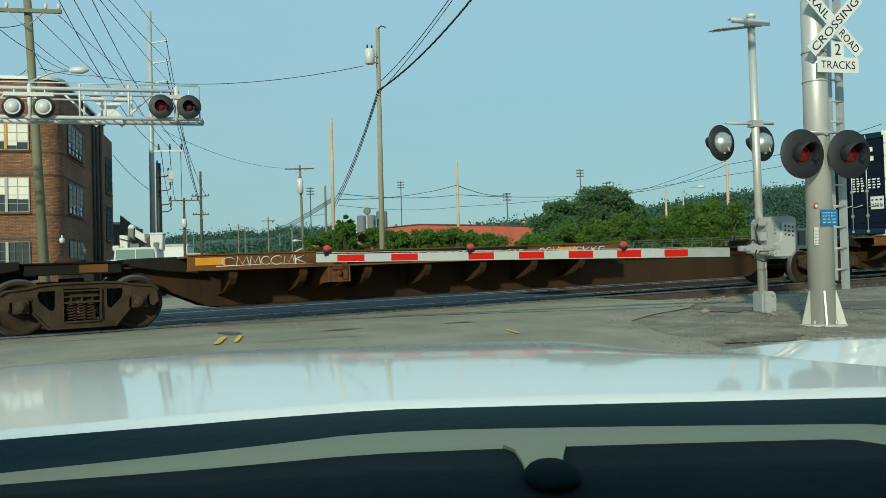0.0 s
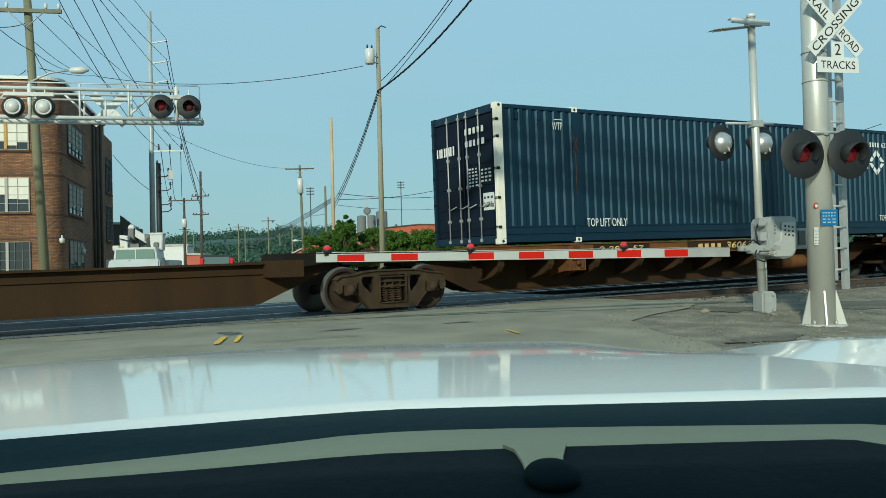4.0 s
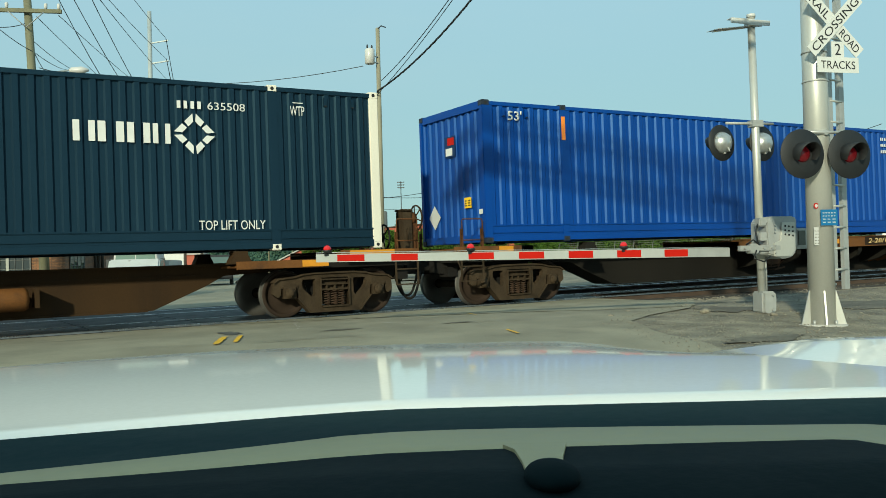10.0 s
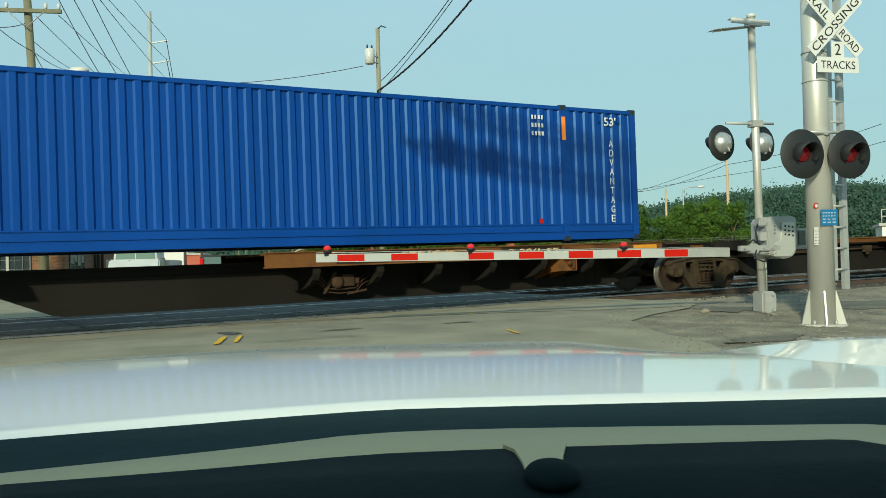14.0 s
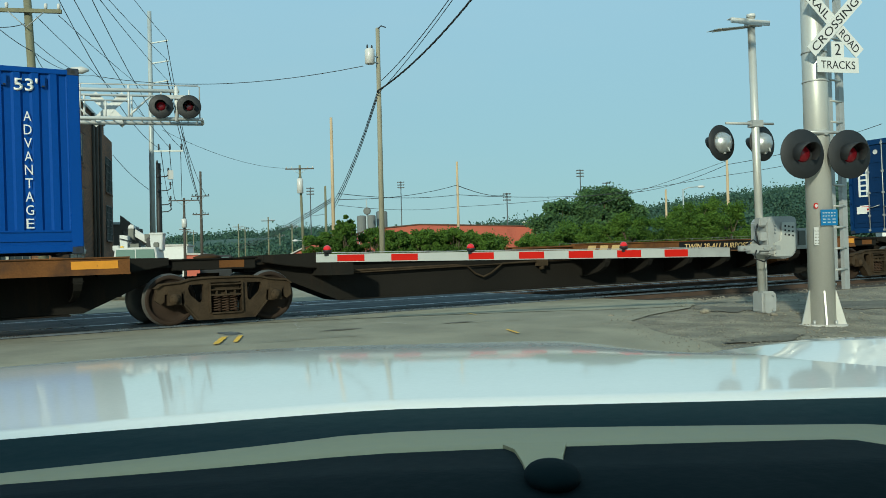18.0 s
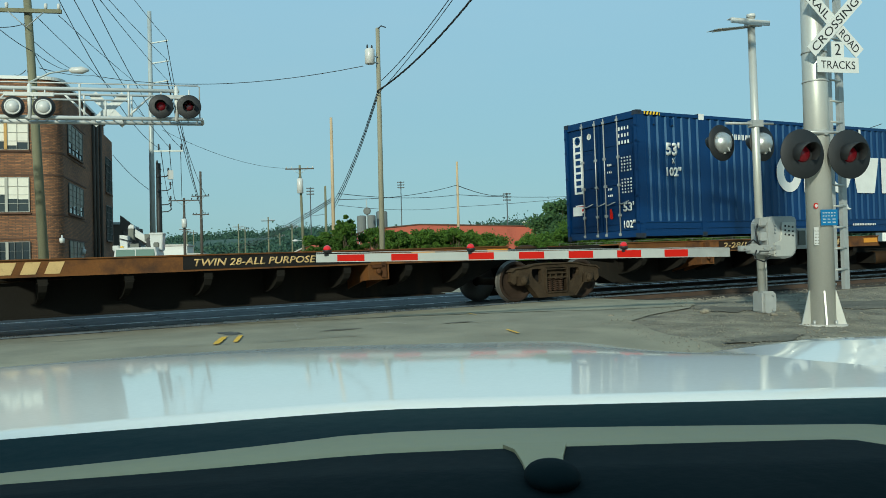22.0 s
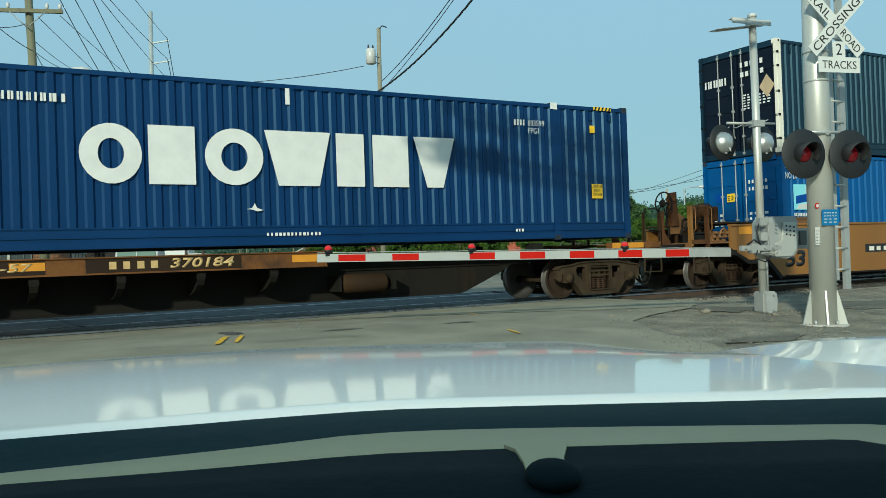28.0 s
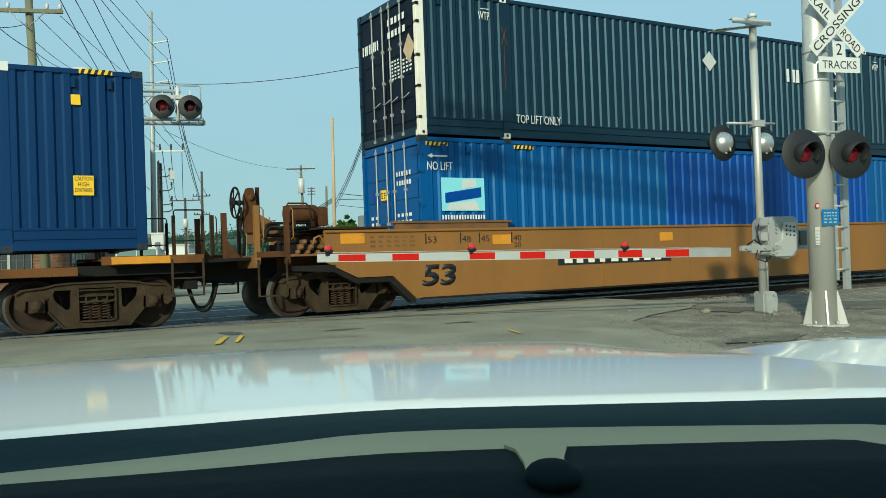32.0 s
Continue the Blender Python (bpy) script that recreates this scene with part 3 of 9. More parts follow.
        part("rail_lip", bm, mtl, root)
    if not doors:
        end_wall(root, 0.05, 1, W, H, mtl)
    end_wall(root, L_ - 0.05, -1, W, H, mtl)
    for x, sx in ((0.0, 1), (L_, -1)):
        for side in (-1, 1):
            bm = bmesh.new()
            a, b = sorted((x, x + sx * 0.18))
            box(bm, a, b, side * (hw - 0.11), side * (hw + 0.001), 0.1, H - 0.1)
            part("corner_post", bm, pm if side < 0 or x > 0 else mtl, root, bevel=0.012)
            for zz in (0.0, H - 0.12):
                corner_casting(root, x + sx * 0.09, side * hw, zz, (pm if side < 0 or x > 0 else mtl) if ends_cream else M["casting"], side)
        bm = bmesh.new()
        a, b = sorted((x + sx * 0.012, x + sx * 0.12))
        box(bm, a, b, -hw + 0.1, hw - 0.1, 0.02, 0.18)
        part("end_sill", bm, mtl, root, bevel=0.008)
        bm = bmesh.new()
        box(bm, a, b, -hw + 0.1, hw - 0.1, H - 0.17, H - 0.01)
        part("end_header", bm, mtl, root, bevel=0.008)
    # doors
    for k in (-1, 1) if doors else ():
        bm = bmesh.new()
        ys = sorted((k * 0.02, k * (hw - 0.115)))
        box(bm, 0.05, 0.10, ys[0], ys[1], 0.19, H - 0.18)
        for i in range(5):
            zz = 0.30 + i * (H - 0.6) / 5
            box(bm, 0.035, 0.05, ys[0] + 0.08, ys[1] - 0.08, zz + 0.03, zz + (H - 0.6) / 5 - 0.05)
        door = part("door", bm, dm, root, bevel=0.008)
        for f in (0.09, 0.52):
            y = k * (0.06 + f * (hw - 0.2))
            bm = bmesh.new()
            tube(bm, (0.012, y, 0.06), (0.012, y, H - 0.05), 0.016, n=8)
            for zz in (0.10, 0.55, 1.25, 1.9, H - 0.14):
                box(bm, -0.012, 0.05, y - 0.034, y + 0.034, zz - 0.03, zz + 0.03)
            part("lock_rod", bm, M["zinc"], door, "galvanised lock rod")
            bm = bmesh.new()
            bent(bm, [(-0.01, y, 0.82), (-0.03, y - 0.12, 0.80), (-0.03, y - 0.36, 0.86)], 0.012, 6)
            part("door_handle", bm, M["zinc"], door, "galvanised door handle")
        for zz in (0.35, 0.95, 1.55, 2.2, H - 0.35):
            bm = bmesh.new()
            box(bm, 0.0, 0.06, k * (hw - 0.05) - 0.07, k * (hw - 0.05) + 0.05, zz - 0.028, zz + 0.028)
            part("hinge", bm, M["black"] if ends_cream else mtl, root)
    # front wall, roof and floor
    bm = bmesh.new()
    box(bm, 0.1, L_ - 0.1, -hw + 0.07, hw - 0.07, H - 0.06, H - 0.02)
    part("roof", bm, mtl, root)
    bm = bmesh.new()
    box(bm, 0.1, L_ - 0.1, -hw + 0.09, hw - 0.09, 0.06, 0.16)
    part("floor", bm, M["black"], root)
    return on_train(root, s, z)


def end_wall(root, x, way, W, H, mtl):
    """Corrugated end; way points into the box."""
    bm = bmesh.new()
    n = 9
    p = (W - 0.22) / n
    pts = [(x + way * d, -W / 2 + 0.11 + (i + f) * p) for i in range(n) for f, d in ((0, 0), (0.36, 0), (0.50, 0.034), (0.86, 0.034))]
    pts.append((x, W / 2 - 0.11))
    lo = [bm.verts.new((a, b, 0.16)) for a, b in pts]
    hi = [bm.verts.new((a, b, H - 0.15)) for a, b in pts]
    for a, b, c, d in zip(lo, lo[1:], hi[1:], hi):
        bm.faces.new((a, b, c, d))
    part("end_wall", bm, mtl, root)


def corner_casting(root, x, y, z, m, side):
    bm = bmesh.new()
    ys = sorted((y - side * 0.16, y + side * 0.004))
    box(bm, x - 0.09, x + 0.09, ys[0], ys[1], z, z + 0.12)
    c = part("corner_casting", bm, m, root, bevel=0.012)
    # black disc on the face stands for the shade inside the casting hole
    bm = bmesh.new()
    ys = sorted((y + side * 0.0045, y + side * 0.008))
    slab(bm, arc(x, z + 0.06, 0.032, 0, 360, 11)[:-1], ys[0], ys[1])
    part("casting_hole", bm, M["sign_black"], c)


def spine_unit(s0, s1, mirror=False, mark="", gap=None, tank=False, pipe=False, joint=False, dark=False, slogan="", orange_at=(), number="", taper=2.4, beam=1.45, d0=1.62):
    """One unit of a spine car between the bogies at s0 and s1. The wide deck lies at the s0 end, or, mirrored, at the s1 end."""
    Ln = s1 - s0
    root = thing("spine_car_unit", "rust-brown spine wagon unit with a worn, dirty narrow deck", "flat wagon", group="wagons of the train")
    sp = M["spine_dark"] if dark else M["spine"]

    def X(x):
        return Ln - x if mirror else x

    def strip(bm, x0, x1, *a):
        q0, q1 = sorted((X(x0), X(x1)))
        box(bm, q0, q1, *a)

    # box-section spine with tapered ends
    bm = bmesh.new()
    poly = [(X(x), z) for x, z in ((0.55, 0.98), (0.55, 0.86), (1.0, 0.80), (2.2, 0.27), (Ln - taper, 0.25), (Ln - taper + 0.9, 0.62), (Ln - taper + 1.25, 0.80), (Ln - 0.55, 0.86), (Ln - 0.55, 0.98))]
    slab(bm, poly, -0.36, 0.36)
    part("spine", bm, sp, root)
    bm = bmesh.new()
    strip(bm, 0.3, Ln - 0.3, -0.50, 0.50, 0.98, 1.02)
    strip(bm, 2.4, Ln - taper - 0.1, -0.42, 0.42, 0.235, 0.262)
    strip(bm, 9.6, Ln - 2.2, -0.40, 0.40, 0.80, 0.83)
    part("flange", bm, sp, root)
    # wide deck with channel sides
    d1 = 11.06
    bm = bmesh.new()
    strip(bm, d0, d1, -1.27, 0.98, 1.13, 1.16)
    part("deck_plate", bm, M["deck"], root)
    for side in (-1, 1):
        bm = bmesh.new()
        ys = sorted((side * 1.29, side * 1.262))
        strip(bm, d0, d1, ys[0], ys[1], 0.93, 1.165)
        ys = sorted((side * 1.32, side * 1.20))
        strip(bm, d0, d1, ys[0], ys[1], 1.165, 1.185)
        strip(bm, d0, d1, ys[0], ys[1], 0.905, 0.93)
        part("side_channel", bm, M["deck"], root)
        # gussets from spine to deck edge
        k = 0
        for x in [2.4 + 1.28 * i for i in range(7)]:
            if abs(x - 4.35) < 0.5:
                continue
            bm = bmesh.new()
            a = X(x)
            edge = [(1.225, 0.90), (1.22, 0.79), (1.15, 0.69), (0.98, 0.60), (0.72, 0.53), (0.36, 0.48)]
            vs = [(side * 0.36, 0.90)] + [(side * y, z) for y, z in edge]
            lo = [bm.verts.new((a - 0.012, y, z)) for y, z in vs]
            hi = [bm.verts.new((a + 0.012, y, z)) for y, z in vs]
            bm.faces.new(lo)
            bm.faces.new(hi[::-1])
            for i in range(len(vs)):
                j = (i + 1) % len(vs)
                bm.faces.new((lo[i], lo[j], hi[j], hi[i]))
            # flange that follows the curved lower edge and narrows inwards
            rows = []
            for i, (y, z) in enumerate(edge):
                w = 0.075 - 0.008 * i
                rows.append([bm.verts.new((a + dx, side * (y + o), z - o)) for dx, o in ((-w, 0.004), (w, 0.004), (w, 0.022), (-w, 0.022))])
            for p, q in zip(rows, rows[1:]):
                for i in range(4):
                    bm.faces.new((p[i], p[(i + 1) % 4], q[(i + 1) % 4], q[i]))
            bm.faces.new(rows[0])
            bm.faces.new(rows[-1][::-1])
            box(bm, a - 0.07, a + 0.07, *sorted((side * 1.0, side * 1.24)), 0.895, 0.91)
            box(bm, a - 0.09, a + 0.09, *sorted((side * 1.205, side * 1.25)), 0.80, 0.815)
            part("gusset", bm, sp, root)
        # pedestals under the lifting points
        a = X(4.35 if not mirror else Ln - (Ln - 4.35))
        bm = bmesh.new()
        ys = sorted((side * 0.36, side * 1.30))
        box(bm, a - 0.16, a + 0.16, ys[0], ys[1], 0.88, 1.16)
        for q in (-0.20, 0.20):
            vs = [(side * 0.36, 0.92), (side * 1.30, 0.92), (side * 1.30, 0.62), (side * 1.0, 0.60), (side * 0.36, 0.45)]
            lo = [bm.verts.new((a + q - 0.015, y, z)) for y, z in vs]
            hi = [bm.verts.new((a + q + 0.015, y, z)) for y, z in vs]
            bm.faces.new(lo)
            bm.faces.new(hi[::-1])
            for i in range(5):
                bm.faces.new((lo[i], lo[(i + 1) % 5], hi[(i + 1) % 5], hi[i]))
        box(bm, a - 0.2, a + 0.2, *sorted((side * 1.26, side * 1.285)), 0.62, 0.93)
        ped = part("pedestal", bm, M["deck"], root, "rusty orange pedestal plate")
        bm = bmesh.new()
        ys = sorted((side * 1.286, side * 1.335))
        box(bm, a - 0.13, a + 0.05, *ys, 0.96, 1.13)
        box(bm, a - 0.15, a + 0.13, *ys, 0.84, 0.90)
        box(bm, a + 0.05, a + 0.15, *ys, 0.66, 0.94)
        lathe(bm, [(0, 0.05), (0.05, 0.05), (0.055, 0.02)], (a - 0.03, side * 1.335, 0.78), (0, side, 0), 12)
        part("hitch_winch", bm, M["stand_rust"], ped, "rusty hitch winch", bevel=0.006)
        # end cross beam by the far bogie
        ys = sorted((side * 0.36, side * 1.28))
        k = -1 if mirror else 1
        if joint:
            b = X(Ln - 2.1)
            bm = bmesh.new()
            box(bm, b - 0.22, b + 0.22, ys[0], ys[1], 0.74, 1.04)
            part("end_beam", bm, sp, root)
        else:
            bm = bmesh.new()
            a, b = sorted((X(Ln - beam), X(Ln - 0.3)))
            box(bm, a, b, ys[0], ys[1], 0.93, 0.97)
            box(bm, a, b, *sorted((side * 1.25, side * 1.289)), 0.90, 1.04)
            part("side_beam", bm, M["deck"], root, bevel=0.006)
            bm = bmesh.new()
            a, b = sorted((X(Ln + 0.05), X(Ln + 1.68)))
            box(bm, a, b, ys[0], ys[1], 1.12, 1.15)
            box(bm, a, b, *sorted((side * 1.25, side * 1.285)), 1.05, 1.19)
            part("end_platform", bm, M["deck"], root, bevel=0.006)
            bm = bmesh.new()
            a, b = sorted((X(Ln - 0.5), X(Ln + 1.6)))
            box(bm, a, b, *sorted((side * 0.3, side * 1.0)), 0.88, 1.05)
            part("platform_bearer", bm, M["black"], root, "blackened steel bearer")
            b = X(Ln - 2.27 + 0.46)
            bm = bmesh.new()
            slab(bm, [(b - 0.2, 1.0), (b + 0.2, 1.0), (b + 0.12, 1.16), (b + 0.12, 1.22), (b - 0.12, 1.22), (b - 0.12, 1.16)], *sorted((side * 1.0, side * 1.27)))
            part("container_seat", bm, sp, root)
            bm = bmesh.new()
            a, b = sorted((X(Ln - 0.6), X(Ln + 1.6)))
            box(bm, a, b, *sorted((side * 0.1, side * 0.62)), 0.66, 1.02)
            part("draft_gear", bm, M["black"], root, "black draft gear", bevel=0.02)
        for q0, q1 in orange_at:
            bm = bmesh.new()
            qa, qb = sorted((X(q0), X(q1)))
            hi_z = d0 < q0 < d1
            za, zb = (1.0, 1.125) if hi_z else ((1.062, 1.18) if q0 > Ln - 0.1 else (0.915, 1.03))
            yy = 1.293
            box(bm, qa, qb, *sorted((side * yy, side * (yy + 0.004))), za, zb)
            part("reflector", bm, M["orange"], root, "orange reflective plate")
    if tank:
        bm = bmesh.new()
        a = X(12.05)
        lathe(bm, [(0, 0.05), (0.02, 0.15), (0.08, 0.185), (0.9, 0.185), (0.96, 0.15), (0.98, 0.05)], (a - 0.5, -0.72, 0.56), (1, 0, 0), 20)
        part("air_tank", bm, M["deck"] if not dark else M["spine"], root, "rust-orange air tank")
        for q in (-0.6, 0.55):
            bm = bmesh.new()
            box(bm, a + q, a + q + 0.06, -0.9, -0.36, 0.42, 0.72)
            part("tank_bracket", bm, sp, root)
    if pipe:
        bm = bmesh.new()
        xs = [2.4, 5.0, 5.3, 5.5, 5.7, 5.9, 6.2, 7.0, 7.2]
        zs = [0.80, 0.83, 0.80, 0.64, 0.56, 0.63, 0.82, 0.84, 0.84]
        bent(bm, [(x, -0.46, z) for x, z in zip(xs, zs)], 0.022, 6)
        bent(bm, [(2.5, -0.47, 0.76), (5.1, -0.47, 0.80), (9.0, -0.47, 0.86)], 0.015, 6)
        part("brake_pipe", bm, M["bogie"], root)
        bm = bmesh.new()
        box(bm, 7.1, 7.35, -0.56, -0.42, 0.74, 0.92)
        lathe(bm, [(0, 0.06), (0.1, 0.06)], (7.22, -0.5, 0.66), (0, 0, 1), 10)
        part("brake_valve", bm, M["bogie"], root)
    for side in (-1,):
        if slogan:
            x0, x1, tx, hh, zz = slogan_box(X, mirror)
            dark_patch(root, x0 - 0.15, x1 + 0.1, "black")
            words("lettering", slogan, 0.125, (x0, side * 1.2955, 0.985), FACE_NEAR, M["stencil"], root, width=x1 - x0, bold=0.02, shear=0.28, label="gold stencilled lettering")
        if number:
            nx = number[1]
            dark_patch(root, nx - 1.3, nx + 1.2)
            words("car_number", number[0], 0.165, (nx, side * 1.2955, 0.972), FACE_NEAR, M["stencil"], root, width=1.05, bold=0.03, shear=0.28, label="gold stencilled number")
            bars("owner_mark", (nx - 0.95, side * 1.2955, 0.985), FACE_NEAR, M["stencil"], root, 0.8, 0.15, 1, 4, label="gold stencilled mark")
    return root


def dark_patch(root, x0, x1, paint="patch_brown"):
    bm = bmesh.new()
    box(bm, x0, x1, -1.2948, -1.2905, 0.935, 1.155)
    part("dark_patch", bm, M[paint], root, "dark painted patch behind the lettering")


def slogan_box(X, mirror):
    return (4.55, 8.5, 0, 0, 0) if not mirror else (X(11.0) + 3.2, X(11.0) + 6.45, 0, 0, 0)


def articulation(s):
    """Joint between two units over a shared bogie: centre casting and the tapered sill ends."""
    root = thing("articulation_joint", "dark rusty articulation casting joining two wagon units over a bogie", "wagon joint", group="wagon joints")
    bm = bmesh.new()
    box(bm, -0.78, 0.72, -0.55, 0.55, 0.92, 1.12)
    box(bm, -0.82, 0.76, -0.60, 0.60, 1.10, 1.125)
    part("centre_casting", bm, M["spine_dark"], root, bevel=0.02)
    bm = bmesh.new()
    lathe(bm, [(0, 0.25), (0.04, 0.25), (0.06, 0.18), (0.09, 0.1)], (0, 0, 1.12), (0, 0, 1), 20)
    part("pin_cover", bm, M["spine"], root)
    bm = bmesh.new()
    box(bm, 0.05, 0.5, -0.556, -0.552, 0.95, 1.08)
    part("rust_plate", bm, M["deck"], root, "rust-orange wear plate")
    for k in (-1, 1):
        bm = bmesh.new()
        slab(bm, [(k * 0.84, 1.02), (k * 0.84, 1.15), (k * 2.0, 1.17), (k * 2.0, 0.86), (k * 1.3, 0.94)][::k], -0.62, 0.62)
        part("sill_end", bm, M["spine_dark"], root, bevel=0.01)
    return on_train(root, s)


def coupler_end(s, way, hose=True):
    """Coupler and hose of a wagon; way is -1 or 1 along x."""
    root = thing("coupler", "blackened steel knuckle coupler with a looped air hose, between two wagons", "coupler", group="couplers")
    bm = bmesh.new()
    a, b = sorted((0.0, way * 1.0))
    box(bm, a, b, -0.11, 0.11, 0.72, 0.92)
    q = way * 1.0
    box(bm, min(q, q + way * 0.28), max(q, q + way * 0.28), -0.17, 0.17, 0.68, 0.98)
    part("drawbar", bm, M["black"], root, bevel=0.02)
    for dy, sag in ((0.0, 0.20), (0.12, 0.26)) if hose else ():
        bm = bmesh.new()
        x0, x1 = way * 0.62, way * 1.14
        pts = [(x0 + (x1 - x0) * i / 14, -0.5 + dy, 0.72 - (0.72 - sag) * (1 - abs(i / 7 - 1) ** 2.6)) for i in range(15)]
        bent(bm, pts, 0.026, 8)
        tube(bm, (x0, -0.5 + dy, 0.70), (x0 - way * 0.05, -0.5 + dy, 0.82), 0.034, n=8)
        part("air_hose", bm, M["black"], root, "black rubber air hose")
    bm = bmesh.new()
    box(bm, *sorted((way * 0.5, way * 0.72)), -0.75, -0.40, 0.60, 0.80)
    part("angle_cock", bm, M["black"], root)
    return on_train(root, s)


def hoop(root, x0, x1, y, z0, zm, z1, low, post_m, rail_m):
    """Two angle posts joined by a thin bent hand rail and a lower bar."""
    for x in (x0, x1):
        bm = bmesh.new()
        box(bm, x - 0.025, x + 0.025, y - 0.006, y + 0.006, z0, zm)
        box(bm, x - 0.025, x - 0.013, y - 0.006, y + 0.045, z0, zm)
        part("rail_post", bm, post_m, root)
    bm = bmesh.new()
    bent(bm, [(x0, y - 0.01, zm - 0.12), (x0, y - 0.01, z1 - 0.03), (x0 + 0.02, y - 0.01, z1), (x1 - 0.02, y - 0.01, z1), (x1, y - 0.01, z1 - 0.03), (x1, y - 0.01, zm - 0.12)], 0.013, 6)
    part("hand_rail", bm, rail_m, root)
    bm = bmesh.new()
    tube(bm, (x0, y - 0.012, low), (x1, y - 0.012, low), 0.012, n=6)
    part("lower_rail", bm, rail_m, root)


def stirrup(root, x0, x1, y, z0, z1, rungs, m):
    bm = bmesh.new()
    for x in (x0, x1):
        box(bm, x - 0.018, x + 0.018, y - 0.008, y + 0.008, z0, z1)
    for z in rungs:
        box(bm, x0, x1, y - 0.02, y + 0.02, z - 0.012, z + 0.012)
    part("stirrup_step", bm, m, root)


def spoked_wheel(root, c, r, m, label):
    """Hand-brake wheel standing across the track."""
    bm = bmesh.new()
    c = Vector(c)
    bent(bm, [c + Vector((0, r * math.cos(a), r * math.sin(a))) for a in [k * math.pi / 14 for k in range(29)]], 0.019, 6)
    for k in range(6):
        a = k * math.pi / 3 + 0.3
        tube(bm, c - Vector((0.03, 0, 0)), c + Vector((0, r * math.cos(a), r * math.sin(a))), 0.013, n=5)
    lathe(bm, [(0, 0.02), (0.005, 0.09), (0.03, 0.10), (0.06, 0.05)], c - Vector((0.06, 0, 0)), (1, 0, 0), 14)
    part("brake_wheel", bm, m, root, label)


def end_rails(s, kind):
    """Hand rails and steps on the end of a spine wagon; local x = 0 over its bogie."""
    root = thing("end_railing", "rusty hand rails and hanging steps on a wagon end", "railing", group="end railings")
    if kind == "b":
        x0, x1, zm, z1, low, pm, rm = 1.22, 1.66, 1.50, 1.75, 1.34, M["stand_rust"], M["stand_rust"]
    elif kind == "c":
        x0, x1, zm, z1, low, pm, rm = -1.47, -0.99, 1.55, 1.74, 1.32, M["stand_rust"], M["stand_rust"]
    else:
        x0, x1, zm, z1, low, pm, rm = 1.20, 1.68, 1.84, 1.93, 1.42, M["spine"], M["black"]
    for y in (-1.25, 1.25):
        hoop(root, x0, x1, y, 1.15, zm, z1, low, pm, rm)
        stirrup(root, x0 - 0.05, x1 - 0.02, y - 0.03 if y < 0 else y + 0.03, 0.50, 1.12, (0.80, 0.51), M["bogie"])
    if kind == "b":
        # hand brake: tall sheet housing, gear case and spoked wheel
        bm = bmesh.new()
        box(bm, 1.62, 1.84, -0.76, -0.48, 1.15, 1.93)
        box(bm, 1.60, 1.86, -0.79, -0.45, 1.93, 1.97)
        box(bm, 1.70, 1.78, -0.78, -0.75, 1.30, 1.60)
        part("brake_stand", bm, M["bogie"], root, "dark rusty brake stand", bevel=0.015)
        bm = bmesh.new()
        lathe(bm, [(0, 0.12), (0.06, 0.14), (0.12, 0.10)], (1.84, -0.62, 1.80), (1, 0, 0), 16)
        box(bm, 1.84, 1.95, -0.70, -0.54, 1.15, 1.70)
        part("gear_case", bm, M["stand_rust"], root)
        spoked_wheel(root, (2.00, -0.62, 1.80), 0.25, M["spine"], "rusty spoked hand-brake wheel")
        spoked_wheel(root, (1.18, -0.80, 1.42), 0.24, M["black"], "black spoked hand-brake wheel")
    if kind == "c":
        bm = bmesh.new()
        bent(bm, [(-1.62, -1.28, 1.10), (-1.60, -1.28, 0.9), (-1.52, -1.28, 0.72), (-1.52, -1.28, 0.5)], 0.016, 6)
        part("grab_iron", bm, M["bogie"], root)
    return on_train(root, s)


def place_spines():
    T = (-66.40, -47.71, -28.93, -11.32, -7.17, 10.36, 28.92, 46.55)
    o = ((2.0, 2.75), (10.2, 10.95))
    u = spine_unit(T[0], T[1], joint=True, dark=True)
    on_train(u, T[0])
    a = spine_unit(T[1], T[2], joint=True, slogan="TWIN 28-ALL PURPOSE SPINE CAR", orange_at=((1.75, 2.25), (9.4, 9.9)))
    scribble(a, 2.2, 3.6)
    scribble(a, 8.9, 10.6)
    on_train(a, T[1])
    b = spine_unit(T[2], T[3], tank=True, orange_at=((16.9, 17.4), (17.83, 18.75)), number=("360612", 8.95), taper=3.1, beam=1.9)
    capacity(b, 4.95)
    on_train(b, T[2])
    c = spine_unit(T[4], T[5], mirror=True, dark=True, orange_at=((1.8, 2.5), (7.2, 7.7), (16.23, 17.28), (17.8, 18.15)), number=("370184", 9.12), taper=3.2)
    capacity(c, 11.6)
    valve_gear(c, 8.1)
    on_train(c, T[4])
    d = spine_unit(T[5], T[6], mirror=True, dark=True, pipe=True, joint=True, slogan="TWIN 28-ALL PURPOSE SPINE CAR", orange_at=((1.41, 1.90), (3.12, 3.64)), d0=1.38)
    for i in range(3):
        mark_shape(d, 7.82 + 0.34 * i)
    on_train(d, T[5])
    e = spine_unit(T[6], T[7], tank=True, dark=True, orange_at=((5.9, 6.4), (10.4, 11.0), (17.83, 18.75)), number=("370184", 8.28), taper=3.1, beam=1.9)
    capacity(e, 4.9)
    on_train(e, T[6])
    for s in T[1:]:
        bogie(s)
    bogie(50.81, 1.73)
    for s in (T[1], T[2], T[5], T[6]):
        articulation(s)
    coupler_end(T[3] + 0.98, 1)
    coupler_end(T[4] - 0.8, -1, False)
    coupler_end(T[7] + 0.98, 1)
    end_rails(T[3], "b")
    end_rails(T[4], "c")
    end_rails(T[7], "e")


